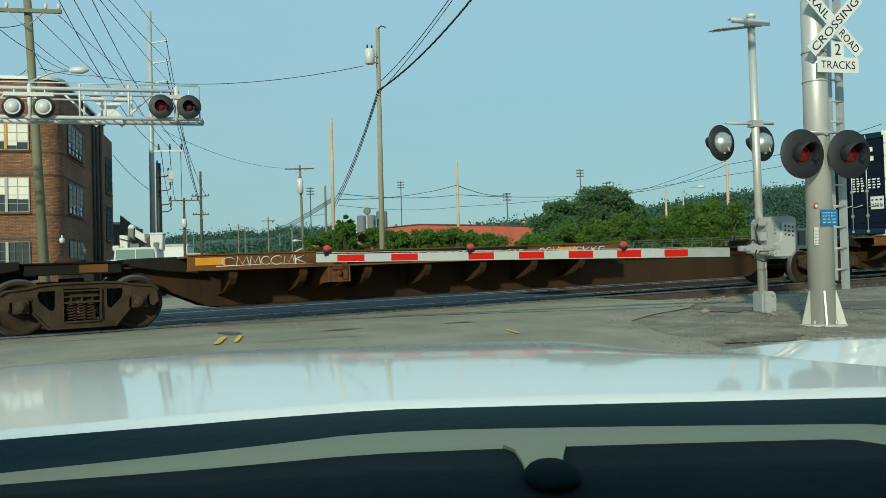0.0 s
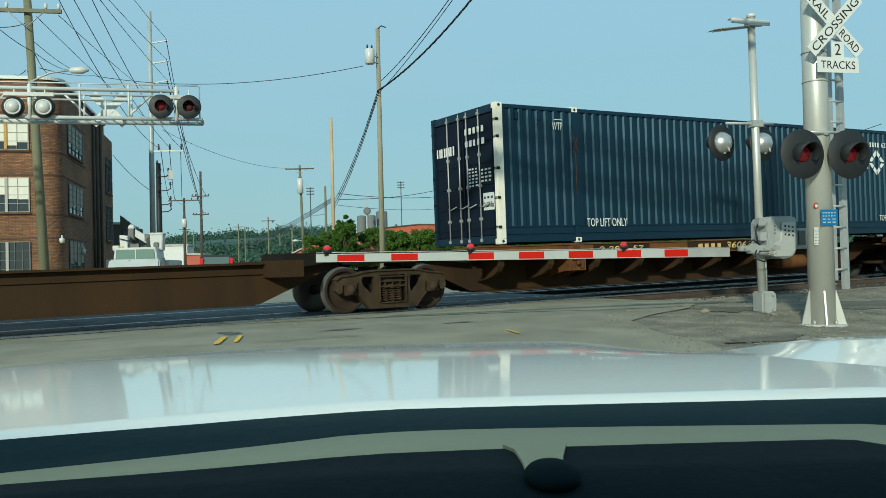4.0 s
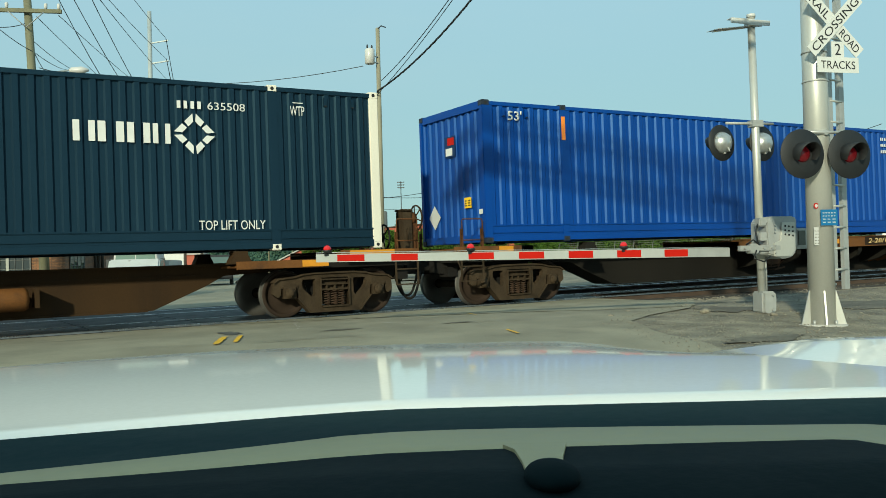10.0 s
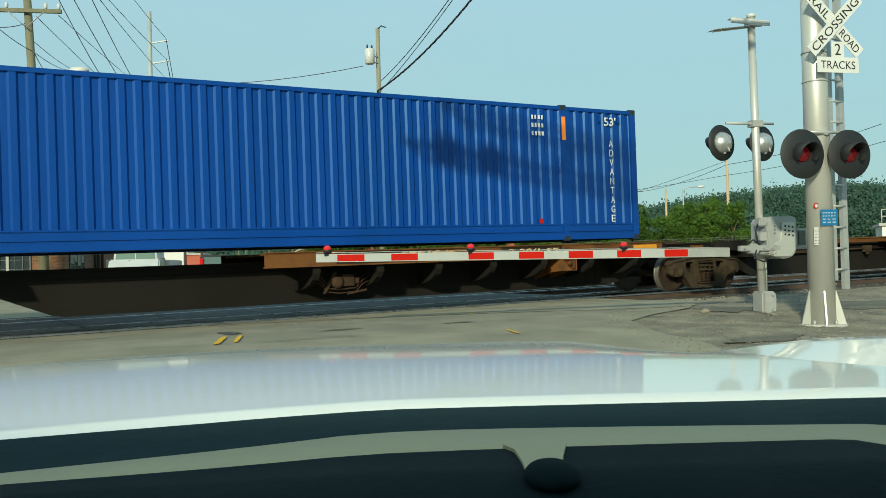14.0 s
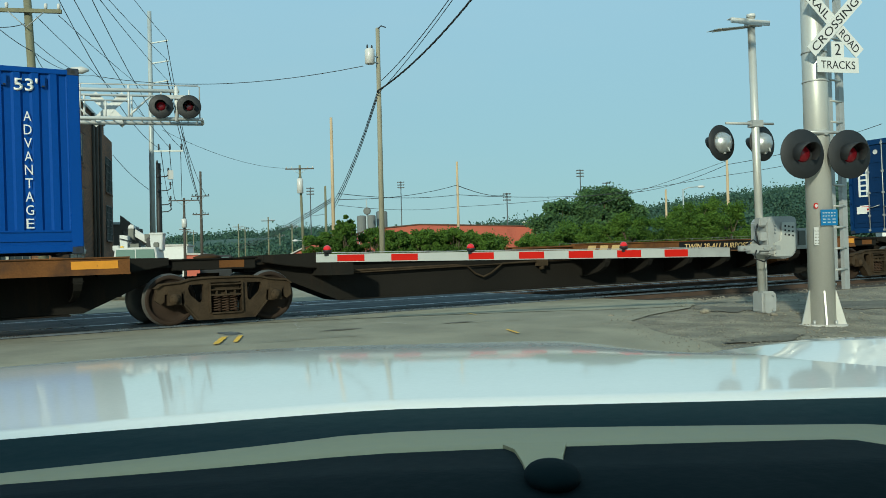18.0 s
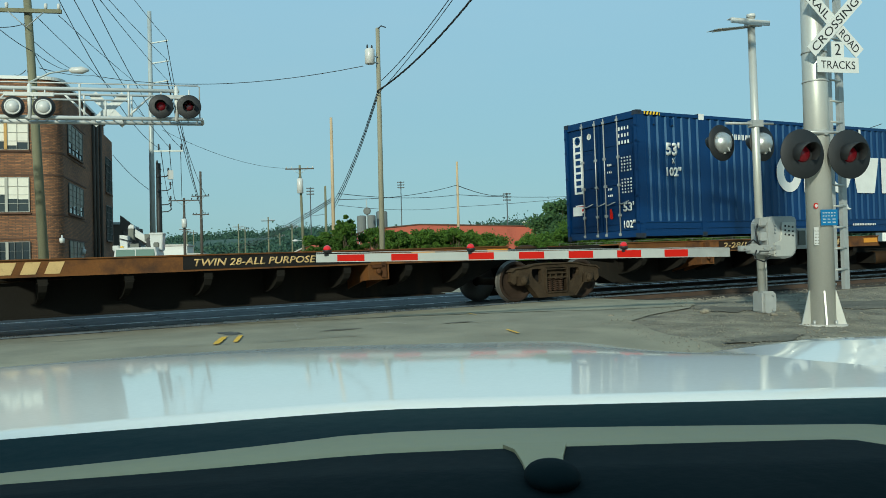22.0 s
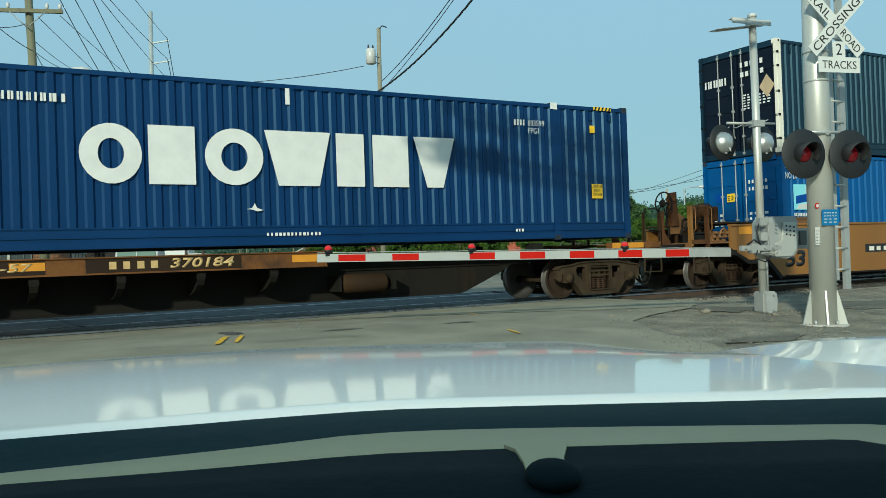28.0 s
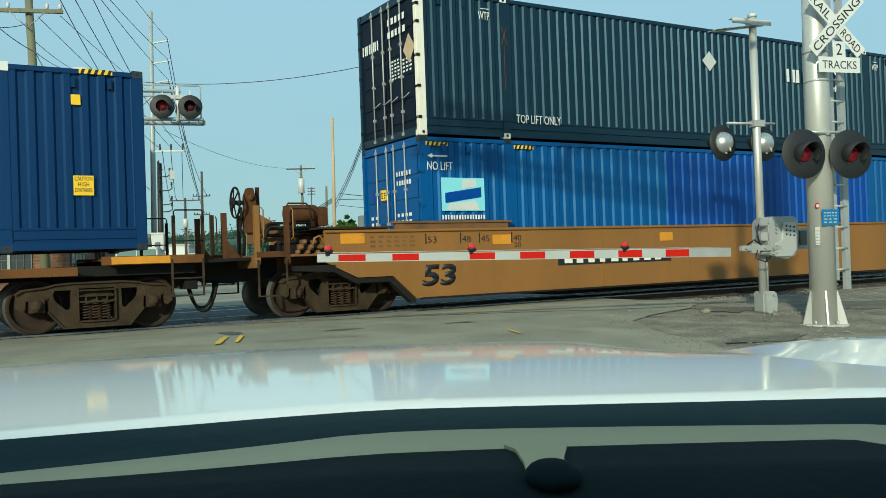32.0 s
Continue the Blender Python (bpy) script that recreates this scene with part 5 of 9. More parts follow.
def well_car():
    """The near end of a double-stack well wagon; local x = 0 over its first bogie."""
    root = thing("well_car", "ochre-brown double-stack well wagon with black numerals, chalky stained paint", "well wagon", group="wagons of the train")
    LW = 21.5
    for side in (-1, 1):
        y0, y1 = sorted((side * 1.36, side * 1.42))
        bm = bmesh.new()
        slab(bm, [(-0.45, 1.12), (-0.45, 0.98), (-0.25, 0.88), (0.17, 0.68), (0.90, 0.68), (1.38, 0.24), (LW - 1.38, 0.24), (LW - 0.90, 0.68), (LW - 0.17, 0.68), (LW + 0.25, 0.88),
                  (LW + 0.45, 0.98), (LW + 0.45, 1.50), (-0.45, 1.50)], y0, y1)
        part("side_wall", bm, M["wellcar"], root)
        bm = bmesh.new()
        ys = sorted((side * 1.33, side * 1.46))
        box(bm, -0.45, LW - 0.15, ys[0], ys[1], 1.50, 1.55)
        part("top_chord", bm, M["wellcar"], root, bevel=0.008)
        bm = bmesh.new()
        box(bm, 1.5, LW - 1.5, ys[0], ys[1], 0.215, 0.25)
        slab(bm, [(-1.05, 0.93), (-0.27, 0.93), (-0.27, 0.87), (0.15, 0.665), (0.88, 0.665), (1.36, 0.22), (1.36, 0.16), (1.28, 0.16), (0.82, 0.58), (0.12, 0.58), (-0.3, 0.80), (-1.05, 0.84)], *sorted((side * 1.25, side * 1.44)))
        part("bottom_chord", bm, M["black"], root)
        # guide lips on the top chord
        for a, b in ((0.98, 3.53), (LW - 4.1, LW - 1.6)):
            bm = bmesh.new()
            slab(bm, [(a, 1.55), (b, 1.55), (b, 1.67), (a, 1.67)], *sorted((side * 1.37, side * 1.44)))
            slab(bm, [(a - 0.06, 1.66), (b + 0.08, 1.66), (b + 0.08, 1.70), (a - 0.06, 1.70)], *sorted((side * 1.34, side * 1.47)))
            part("guide_lip", bm, M["wellcar_worn"], root)
        for x in (6.0, 8.6, 11.2, 13.8):
            bm = bmesh.new()
            box(bm, x, x + 0.03, *sorted((side * 1.42, side * 1.428)), 0.28, 1.48)
            part("wall_seam", bm, M["wellcar"], root)
    # floor cross members and end platforms
    for x in (1.7, 5.0, 10.75, 16.5, LW - 1.7):
        bm = bmesh.new()
        box(bm, x - 0.3, x + 0.3, -1.36, 1.36, 0.26, 0.46)
        part("cross_member", bm, M["wellcar_worn"], root)
    for e, sgn in ((0.0, 1), (LW, -1)):
        bm = bmesh.new()
        a, b = sorted((e - sgn * 1.72, e + sgn * 1.3))
        box(bm, a, b, -0.35, 0.35, 0.80, 1.10)
        box(bm, a, b, -1.36, 1.36, 1.10, 1.14)
        a, b = sorted((e - sgn * 1.74, e - sgn * 1.66))
        box(bm, a, b, -1.36, 1.36, 0.92, 1.14)
        part("end_platform", bm, M["wellcar_worn"], root)
        bm = bmesh.new()
        a, b = sorted((e - sgn * 1.7, e - sgn * 3.2))
        box(bm, a, b, -0.16, 0.16, 0.72, 0.98)
        part("drawbar", bm, M["black"], root, "blackened drawbar")
    # equipment on the end: brake stand and wheel, air tank, valves, steps
    Wm, Wp = M["wellcar_worn"], M["wellcar"]
    bm = bmesh.new()
    slab(bm, [(-1.66, 1.55), (-1.66, 2.20), (-1.60, 2.36), (-1.50, 2.36), (-1.46, 2.20), (-1.44, 1.98), (-1.40, 1.55)], -0.72, -0.56)
    lathe(bm, [(0, 0.06), (0.03, 0.06), (0.035, 0.03), (0.05, 0.03)], (-1.55, -0.72, 2.18), (0, -1, 0), 12)
    part("brake_housing", bm, M["stand_rust"], root, bevel=0.01)
    bm = bmesh.new()
    slab(bm, [(-1.62, 1.36), (-1.62, 1.90), (-1.44, 1.92), (-0.98, 1.66), (-0.90, 1.62), (-0.90, 1.40)], -0.66, -0.62)
    part("gusset_plate", bm, Wm, root)
    bm = bmesh.new()
    box(bm, -1.42, -1.36, -0.62, -0.56, 1.14, 2.38)
    part("stand_post", bm, M["spine"], root)
    spoked_wheel(root, (-1.82, -0.64, 2.10), 0.27, M["black"], "black spoked hand-brake wheel")
    bm = bmesh.new()
    tube(bm, (-1.84, -0.64, 2.10), (-1.60, -0.64, 2.10), 0.04, n=10)
    bent(bm, [(-1.72, -0.64, 2.02), (-1.70, -0.62, 1.85), (-1.74, -0.62, 1.62), (-1.66, -0.62, 1.48), (-1.68, -0.6, 1.14)], 0.028, 6)
    part("brake_chain", bm, M["black"], root)
    bm = bmesh.new()
    lathe(bm, [(0, 0.04), (0.02, 0.13), (0.07, 0.165), (0.60, 0.165), (0.66, 0.13), (0.68, 0.04)], (-0.90, -0.60, 1.90), (1, 0, 0), 22)
    part("air_tank", bm, M["stand_rust"], root, "rust-brown air tank")
    bm = bmesh.new()
    box(bm, -0.28, -0.10, -0.78, -0.42, 1.66, 2.02)
    part("tank_end_valve", bm, M["stand_rust"], root, bevel=0.02)
    for q in (-0.80, -0.40):
        bm = bmesh.new()
        box(bm, q, q + 0.06, -0.78, -0.42, 1.14, 1.76)
        part("tank_bracket", bm, M["spine"], root)
    bm = bmesh.new()
    for x0, x1, y, z, r in ((-1.35, -0.35, -0.85, 1.62, 0.035), (-1.45, -0.3, -0.80, 1.50, 0.03), (-1.2, -0.5, -0.9, 1.36, 0.04), (-1.3, -0.3, -0.7, 1.72, 0.025)):
        bent(bm, [(x0, y, z - 0.2), (x0 + 0.03, y, z - 0.03), (x0 + 0.1, y, z), (x1, y, z)], r, 6)
    box(bm, -1.3, -0.4, -0.95, -0.7, 1.14, 1.32)
    part("brake_rigging", bm, M["black"], root, "black brake pipes and levers")
    rng = random.Random(11)
    for i in range(9):
        x, z = -0.90 + 0.065 * i, 1.17 + 0.09 * (i % 3)
        bm = bmesh.new()
        r = rng.uniform(0.035, 0.06)
        box(bm, x - r, x + r, -1.25, -1.12, z - r * rng.uniform(0.5, 1.2), z + r)
        lathe(bm, [(0, r * 0.9), (0.03, r * 0.9), (0.045, r * 0.5), (0.07, r * 0.45)], (x, -1.25, z), (0, -1, 0), 9)
        part("brake_valve", bm, Wm, root, bevel=0.006)
    bm = bmesh.new()
    bent(bm, [(-0.62, -1.2, 1.2), (-0.58, -1.27, 1.42), (-0.50, -1.27, 1.46), (-0.42, -1.27, 1.40), (-0.40, -1.2, 1.2)], 0.022, 6)
    part("brake_pipe", bm, Wp, root)
    bm = bmesh.new()
    bent(bm, [(-0.98, -0.9, 1.40), (-0.98, -0.9, 1.98), (-0.93, -0.9, 2.07), (-0.58, -0.9, 2.07), (-0.50, -0.9, 2.0), (-0.48, -0.9, 1.62)], 0.017, 6)
    part("hand_rail", bm, M["spine"], root)
    bm = bmesh.new()
    box(bm, -0.52, 0.96, -1.34, 1.34, 1.575, 1.61)
    part("well_end_plate", bm, M["spine"], root)
    for y, sg in ((-1.36, -1), (1.36, 1)):
        for x0, x1, zt, pm in ((-1.72, -1.63, 2.0, Wp), (-1.17, -1.09, 1.99, M["stand_rust"])):
            bm = bmesh.new()
            box(bm, x0, x1, y - 0.008, y + 0.008, 0.98, zt)
            box(bm, x0, x0 + 0.014, *sorted((y, y - sg * 0.08)), 0.98, zt)
            part("corner_post", bm, pm, root)
        for x in (-1.57, -1.03):
            bm = bmesh.new()
            bent(bm, [(x - 0.03, y, 1.40), (x, y + sg * 0.03, 1.45), (x, y + sg * 0.03, 1.92), (x - 0.03, y, 1.97)], 0.012, 6)
            part("grab_iron", bm, Wp, root)
        bm = bmesh.new()
        box(bm, -1.70, -1.10, y - 0.01, y + 0.01, 1.10, 1.20)
        part("step_board", bm, M["stand_rust"], root)
        stirrup(root, -1.68, -1.17, y + sg * 0.03, 0.42, 1.06, (0.43,), M["bogie"])
    for x, y in ((-2.10, -0.85), (-2.10, 0.85)):
        bm = bmesh.new()
        box(bm, x - 0.05, x + 0.05, y - 0.02, y + 0.02, 1.08, 1.90)
        slab(bm, [(x + 0.05, 1.10), (x + 0.30, 1.10), (x + 0.05, 1.42)], y - 0.008, y + 0.008)
        part("stanchion", bm, M["stand_rust"], root, "dark rusty stanchion")
    bm = bmesh.new()
    slab(bm, [(-2.62, 1.04), (-2.62, 1.09), (-1.0, 1.13), (-1.0, 1.08)], -1.2, 1.2)
    slab(bm, [(-2.62, 0.80), (-2.62, 1.04), (-1.0, 1.08), (-1.0, 0.74), (-1.9, 0.66)], -0.42, 0.42)
    part("draft_sill", bm, M["black"], root, "black draft sill")
    # numerals and small markings
    words("number", "53", 0.42, (1.50, -1.4205, 0.45), FACE_NEAR, M["sign_black"], root, width=0.74, bold=0.04, shear=0.16, label="large black numerals")
    for x, t in ((1.66, "53"), (2.44, "48"), (2.88, "45"), (3.66, "40")):
        words("number", t, 0.12, (x, -1.4205, 1.28), FACE_NEAR, M["sign_black"], root, width=0.2, label="black numerals")
        bm = bmesh.new()
        box(bm, x - 0.05, x - 0.025, -1.424, -1.4205, 1.26, 1.46)
        part("index_mark", bm, M["sign_black"], root)
    words("number", "20", 0.10, (3.68, -1.4205, 1.15), FACE_NEAR, M["sign_black"], root, width=0.17, label="black numerals")
    bars("data_text", (0.45, -1.4205, 1.22), FACE_NEAR, M["wellcar_worn"], root, 0.95, 0.22, 3, 6)
    for a, b, z0 in ((-0.15, 0.33, 1.30), (3.15, 3.6, 1.22), (7.7, 8.1, 1.2)):
        bm = bmesh.new()
        box(bm, a, b, -1.427, -1.4215, z0, z0 + 0.19)
        part("reflector", bm, M["orange"], root, "orange reflective plate")
    bm = bmesh.new()
    box(bm, 4.78, 8.03, -1.425, -1.4215, 0.74, 0.96)
    pl = part("number_panel", bm, M["sign_black"], root, "black number panel")
    bars("car_mark", (4.95, -1.426, 0.78), FACE_NEAR, M["cream"], pl, 2.8, 0.14, 1, 9)
    return on_train(root, 50.81)


place_spines()
place_containers()
well_car()


# ---- ground, road and track ----
def level(x, y):
    """Height of the ground; the crossing is a low hump."""
    z = GRADE * max(-60.0, min(90.0, x))
    f = max(0.0, min(1.0, (13.5 - y) / 9.0))
    z -= 0.066 + 0.26 * f * f * (3 - 2 * f)
    e = max(0.0, min(1.0, (x - 12.4) / 1.4)) * max(0.0, min(1.0, (y - 13.0) / 1.2)) * max(0.0, min(1.0, (25.0 - y) / 2.0))
    z -= 0.12 * e                                  # shallow ditch where the ties lie open
    g = max(0.0, min(1.0, (y - 24) / 60.0))
    return z * (1 - g) + g * 0.1


def sheet(name, xs, ys, lift, material, label, category, rough=0.0):
    bm = bmesh.new()
    grid = []
    for y0 in ys:
        row = []
        for x in (xs(y0) if callable(xs) else xs):
            y = y0 + SKEW * max(-30.0, min(60.0, x)) * max(0.0, min(1.0, (y0 - 10.0) / 3.0))      # the kerb lines run with the track
            z = level(x, y) + lift
            if rough:
                z += rough * noise.noise((x * 1.3, y * 1.3, 0.3))
            row.append(bm.verts.new((x, y, z)))
        grid.append(row)
    for a, b in zip(grid, grid[1:]):
        for p, q, r, s in zip(a, a[1:], b[1:], b):
            f = bm.faces.new((p, q, r, s))
            f.smooth = True
    return solid(name, bm, material, label, category, kind="structure")


def spread(lo, hi, near_lo, near_hi, step, far):
    v = [near_lo + step * i for i in range(int((near_hi - near_lo) / step) + 1)]
    q = step
    while v[-1] < hi:
        q *= far
        v.append(min(hi, v[-1] + q))
    q = step
    while v[0] > lo:
        q *= far
        v.insert(0, max(lo, v[0] - q))
    return v


sheet("ground", spread(-2500, 2500, -6, 30, 0.6, 1.35), spread(-2500, 2500, 0, 30, 0.6, 1.35), 0.0, M["gravel"],
      "pale grey gravel and dirt beside the crossing", "ground", 0.02)


def interp(y, pts):
    for (y0, x0), (y1, x1) in zip(pts, pts[1:]):
        if y <= y1:
            return x0 + (x1 - x0) * (y - y0) / (y1 - y0)
    return pts[-1][1]


def near_edges(y):
    r = interp(y, [(-60, -9.5), (0, 5.4), (5, 6.9), (7.68, 7.99), (9.08, 8.45), (10.5, 9.09), (11.1, 10.2), (11.6, 11.75), (13.05, 13.3), (14.5, 14.4), (15.2, 14.6)]) + 0.25 * noise.noise((0.2, y * 0.9, 0))
    l = interp(y, [(-60, -24), (15.2, -9.0)])
    return [l + (r - l) * i / 24 for i in range(25)]


sheet("road", near_edges, [-60 + 4 * i for i in range(15)] + [0.5 * i for i in range(30)] + [14.9, 15.19], 0.018, M["asphalt"], "worn grey asphalt road running up to the crossing", "road", 0.006)


def apron_edges(y):
    """Paler patched apron between a tar seam and the near rail."""
    r = near_edges(y)[-1] - 0.02
    l = min(r - 0.1, interp(y, [(11.6, 11.75), (12.15, 10.0), (13.5, 7.53), (14.22, 6.11), (15.19, 3.4)]) + 0.1 * noise.noise((0.7, y * 1.5, 0)))
    return [l + (r - l) * i / 20 for i in range(21)]


sheet("apron", apron_edges, [11.7 + 0.25 * i for i in range(14)] + [15.19], 0.024, M["apron"], "pale patched concrete apron beside the near rail", "apron", 0.005)


def far_edges(y):
    c = 4.0 + (y - 16.5) * 0.269
    return [c - 8 + 1.0 * i for i in range(17)]


sheet("road", far_edges, [22.2 + 0.8 * i for i in range(10)] + [30 + 10 * i for i in range(48)], 0.03, M["asphalt"], "worn grey asphalt street beyond the tracks", "road")


def rail_profile():
    return [(-0.07, -0.17), (0.07, -0.17), (0.065, -0.155), (0.012, -0.135), (0.010, -0.045), (0.037, -0.033), (0.037, -0.006), (0.028, 0.0), (-0.028, 0.0), (-0.037, -0.006), (-0.037, -0.033), (-0.010, -0.045), (-0.012, -0.135), (-0.065, -0.155)]


def track(y, name):
    tilt = RAILS
    for side in (-1, 1):
        root = thing("rail", "worn steel rail with a bright running top, " + name, "rail", group="rails")
        for nm, m, pts in (("rail_head", M["rail"], rail_profile()[5:11]), ("rail_web", M["rail_web"], rail_profile()[:5] + rail_profile()[11:])):
            bm = bmesh.new()
            a = [bm.verts.new(tilt @ Vector((-150, y + side * 0.755 + p, z))) for p, z in pts]
            b = [bm.verts.new(tilt @ Vector((150, y + side * 0.755 + p, z))) for p, z in pts]
            n = len(pts)
            for i in range(n):
                j = (i + 1) % n
                bm.faces.new((a[i], a[j], b[j], b[i]))
            part(nm, bm, m, root)
    # crossing panels fill the road between and beside the rails
    rows = [(-0.675, 0.0), (0.004, 0.675), (0.80, 1.46), (1.464, 2.14)] if y == 0 else [(-2.156, -1.464), (-1.46, -0.80), (-0.675, 0.0), (0.004, 0.675), (0.80, 1.46)]
    for k, (y0, y1) in enumerate(rows):
        for i in range(14):
            bm = bmesh.new()
            x0 = -12.2 + i * 1.83
            box(bm, x0 + 0.006, x0 + 1.824, y + y0, y + y1, -0.14, -0.008)
            bmesh.ops.transform(bm, matrix=tilt, verts=bm.verts)
            solid("crossing_panel", bm, M["rubber"], "black rubber crossing panel between the rails", "crossing panel", group="crossing panels", kind="structure", bevel=0.01)
    tb = bmesh.new()
    for i in range(60):
        x = 13.6 + i * 0.52
        box(tb, x, x + 0.23, y - 1.28, y + 1.28, -0.33, -0.135, tilt)
        x = -13.0 - i * 0.52
        box(tb, x, x + 0.23, y - 1.28, y + 1.28, -0.33, -0.165, tilt)
    solid("track_ties", tb, M["tie"], "dark weathered wooden ties under the rails", "ties", kind="stuff")


# strip of dark ballast that also paints the shadow under the train
sheet("ballast", [13.35 + 1.5 * i for i in range(60)], [13.9 + 0.5 * i for i in range(18)], 0.012, M["ballast"], "dark ballast and painted train shade between and beside the rails", "ballast", 0.03)
track(0.0, "on the near track")
track(4.3, "on the far track")


def stones():
    """Loose gravel along the track and round the signal masts."""
    rng = random.Random(5)
    V, F = [], []
    def stone(x, y, z, r):
        i = len(V)
        for dx, dy, dz in ((1, 0, 0), (-1, 0, 0), (0, 1, 0), (0, -1, 0), (0, 0, 0.75), (0, 0, -0.5)):
            j = 1 + rng.uniform(-0.35, 0.35)
            V.append((x + dx * r * j, y + dy * r * j, z + dz * r * j))
        for a, b in ((0, 2), (2, 1), (1, 3), (3, 0)):
            F.append((i + a, i + b, i + 4))
            F.append((i + b, i + a, i + 5))
    for _ in range(30000):
        x, y = rng.uniform(7, 26), rng.uniform(5.5, 15.0)
        e = interp(y, [(0, 5.4), (5, 6.9), (7.68, 7.99), (9.08, 8.45), (10.61, 9.09), (11.3, 10.2), (11.95, 11.75), (13.5, 13.3), (15.04, 14.4)])
        if x < e + rng.uniform(-1.5, 0.5) ** 2 * 0.6 - 0.6:
            continue
        stone(x, y, level(x, y) + 0.012 + (0.02 if x < e else 0), rng.uniform(0.004, 0.027) ** 1.15 + 0.002)
    for _ in range(7000):
        x, y = rng.uniform(13.4, 36), rng.uniform(14.3, 22.5)
        stone(x, y, level(x, y) + 0.01, rng.uniform(0.015, 0.035))
    me = bpy.data.meshes.new("loose_gravel")
    me.from_pydata(V, [], F)
    me.materials.append(M["stone"])
    tagged(new("loose_gravel", me), "loose pale gravel stones on dirt beside the track", "gravel", kind="stuff")
    for x, y, r in ((11.0, 10.9, 0.09), (11.5, 9.9, 0.07), (12.0, 9.8, 0.06), (9.4, 11.4, 0.05), (13.1, 11.3, 0.06), (12.4, 8.1, 0.05), (10.2, 11.9, 0.045)):
        bm = bmesh.new()
        bmesh.ops.create_icosphere(bm, subdivisions=2, radius=r)
        for v in bm.verts:
            v.co *= 1 + 0.3 * noise.noise(v.co * 14 + Vector((x, y, 0)))
            v.co.z *= 0.55
        solid("rubble_lump", bm, M["stone"], "pale broken stone lying on the gravel", "stone", pose(x, y, level(x, y) + r * 0.35), group="stones by the gate")


stones()


def road_marks():
    for x, y, b, w, l in ((3.12, 12.05, 22, 0.10, 0.95), (3.38, 12.1, 21, 0.075, 0.85), (6.83, 10.44, 14, 0.05, 0.5), (7.92, 13.4, 12, 0.04, 0.5)):
        d = Vector((math.sin(radians(b)), math.cos(radians(b)), 0))
        n = Vector((d.y, -d.x, 0))
        bm = bmesh.new()
        vs = []
        for i in range(7):
            q = Vector((x, y, 0)) + d * l * (i / 6 - 0.5)
            k = w * (0.5 - 0.12 * (i % 2) - 0.1 * (i in (0, 6)))
            vs.append([bm.verts.new((p.x, p.y, level(p.x, p.y) + 0.034)) for p in (q - n * k, q + n * k)])
        for p, q in zip(vs, vs[1:]):
            bm.faces.new((p[0], p[1], q[1], q[0]))
        solid("paint_mark", bm, M["yellow"], "worn yellow paint mark on the asphalt", "paint mark", group="paint marks", kind="structure")
    for nm, cx, cy, rx, ry, lift, m, lab in (("tar_stain", 3.52, 13.1, 0.13, 0.32, 0.0255, "tar", "dark tar stain on the asphalt"),
                                             ("dark_ground_patch", 11.75, 11.05, 0.55, 0.5, 0.012, "soil", "dark oily soil patch by the gate post"),
                                             ("dark_ground_patch", 9.1, 7.95, 0.62, 0.22, 0.012, "soil", "dark strip along the road edge"),
                                             # patch behind the mast: wet gravel and the shadow there, painted as one
                                             ("dark_ground_patch", 14.2, 10.1, 1.1, 0.8, 0.012, "soil", "dark damp gravel with painted shadow behind the mast"),
                                             ("tar_stain", 5.0, 12.35, 0.32, 0.10, 0.0255, "soil", "dark worn patch on the asphalt"),
                                             ("tar_stain", 6.9, 12.1, 0.22, 0.07, 0.0255, "soil", "dark worn patch on the asphalt"),
                                             ("tar_stain", 1.6, 13.9, 0.5, 0.03, 0.0255, "soil", "dark worn patch on the asphalt")):
        bm = bmesh.new()
        ring = []
        mid = bm.verts.new((cx, cy, level(cx, cy) + lift + (0.02 if lift < 0.02 else 0)))
        for i in range(36):
            a = i * math.pi / 18
            k = 1 + 0.55 * noise.noise((math.cos(a) * 2 + cx, math.sin(a) * 2 + cy, 0.7)) + 0.25 * noise.noise((math.cos(a) * 7 + cx, math.sin(a) * 7, 2.7))
            px, py = cx + rx * k * math.cos(a), cy + ry * k * math.sin(a)
            ring.append(bm.verts.new((px, py, level(px, py) + lift)))
        for i in range(36):
            bm.faces.new((mid, ring[i], ring[(i + 1) % 36]))
        solid(nm, bm, M[m], lab, "stain", kind="structure")
    rng = random.Random(3)
    for pts, paint in (([(3.5, 15.5), (6.11, 14.43), (7.53, 13.75), (10.0, 12.46), (11.75, 11.95)], "tar"),
                       ([(6.9, 12.0), (8.4, 11.6), (9.0, 11.5)], "tar"), ([(2.0, 11.9), (3.4, 11.5), (5.2, 11.35)], "tar"),
                       ([(5.25, 15.1), (4.95, 14.2), (4.75, 13.6), (4.5, 12.7)], "concrete"), ([(5.9, 12.9), (6.15, 12.6), (6.1, 12.3)], "concrete")):
        fine = []
        for (x0, y0), (x1, y1) in zip(pts, pts[1:]):
            for i in range(8):
                f = i / 8
                fine.append((x0 + (x1 - x0) * f + rng.uniform(-0.04, 0.04), y0 + (y1 - y0) * f + rng.uniform(-0.04, 0.04)))
        bm = bmesh.new()
        prev = None
        for x, y in fine:
            w = rng.uniform(0.004, 0.014)
            z = level(x, y) + 0.036
            cur = (bm.verts.new((x - w, y - w, z)), bm.verts.new((x + w, y + w, z)))
            if prev:
                bm.faces.new((prev[0], prev[1], cur[1], cur[0]))
            prev = cur
        solid("tar_seam" if paint == "tar" else "surface_crack", bm, M[paint], "dark cracked tar seam in the asphalt" if paint == "tar" else "pale crumbling crack in the asphalt", "crack", kind="structure")


road_marks()


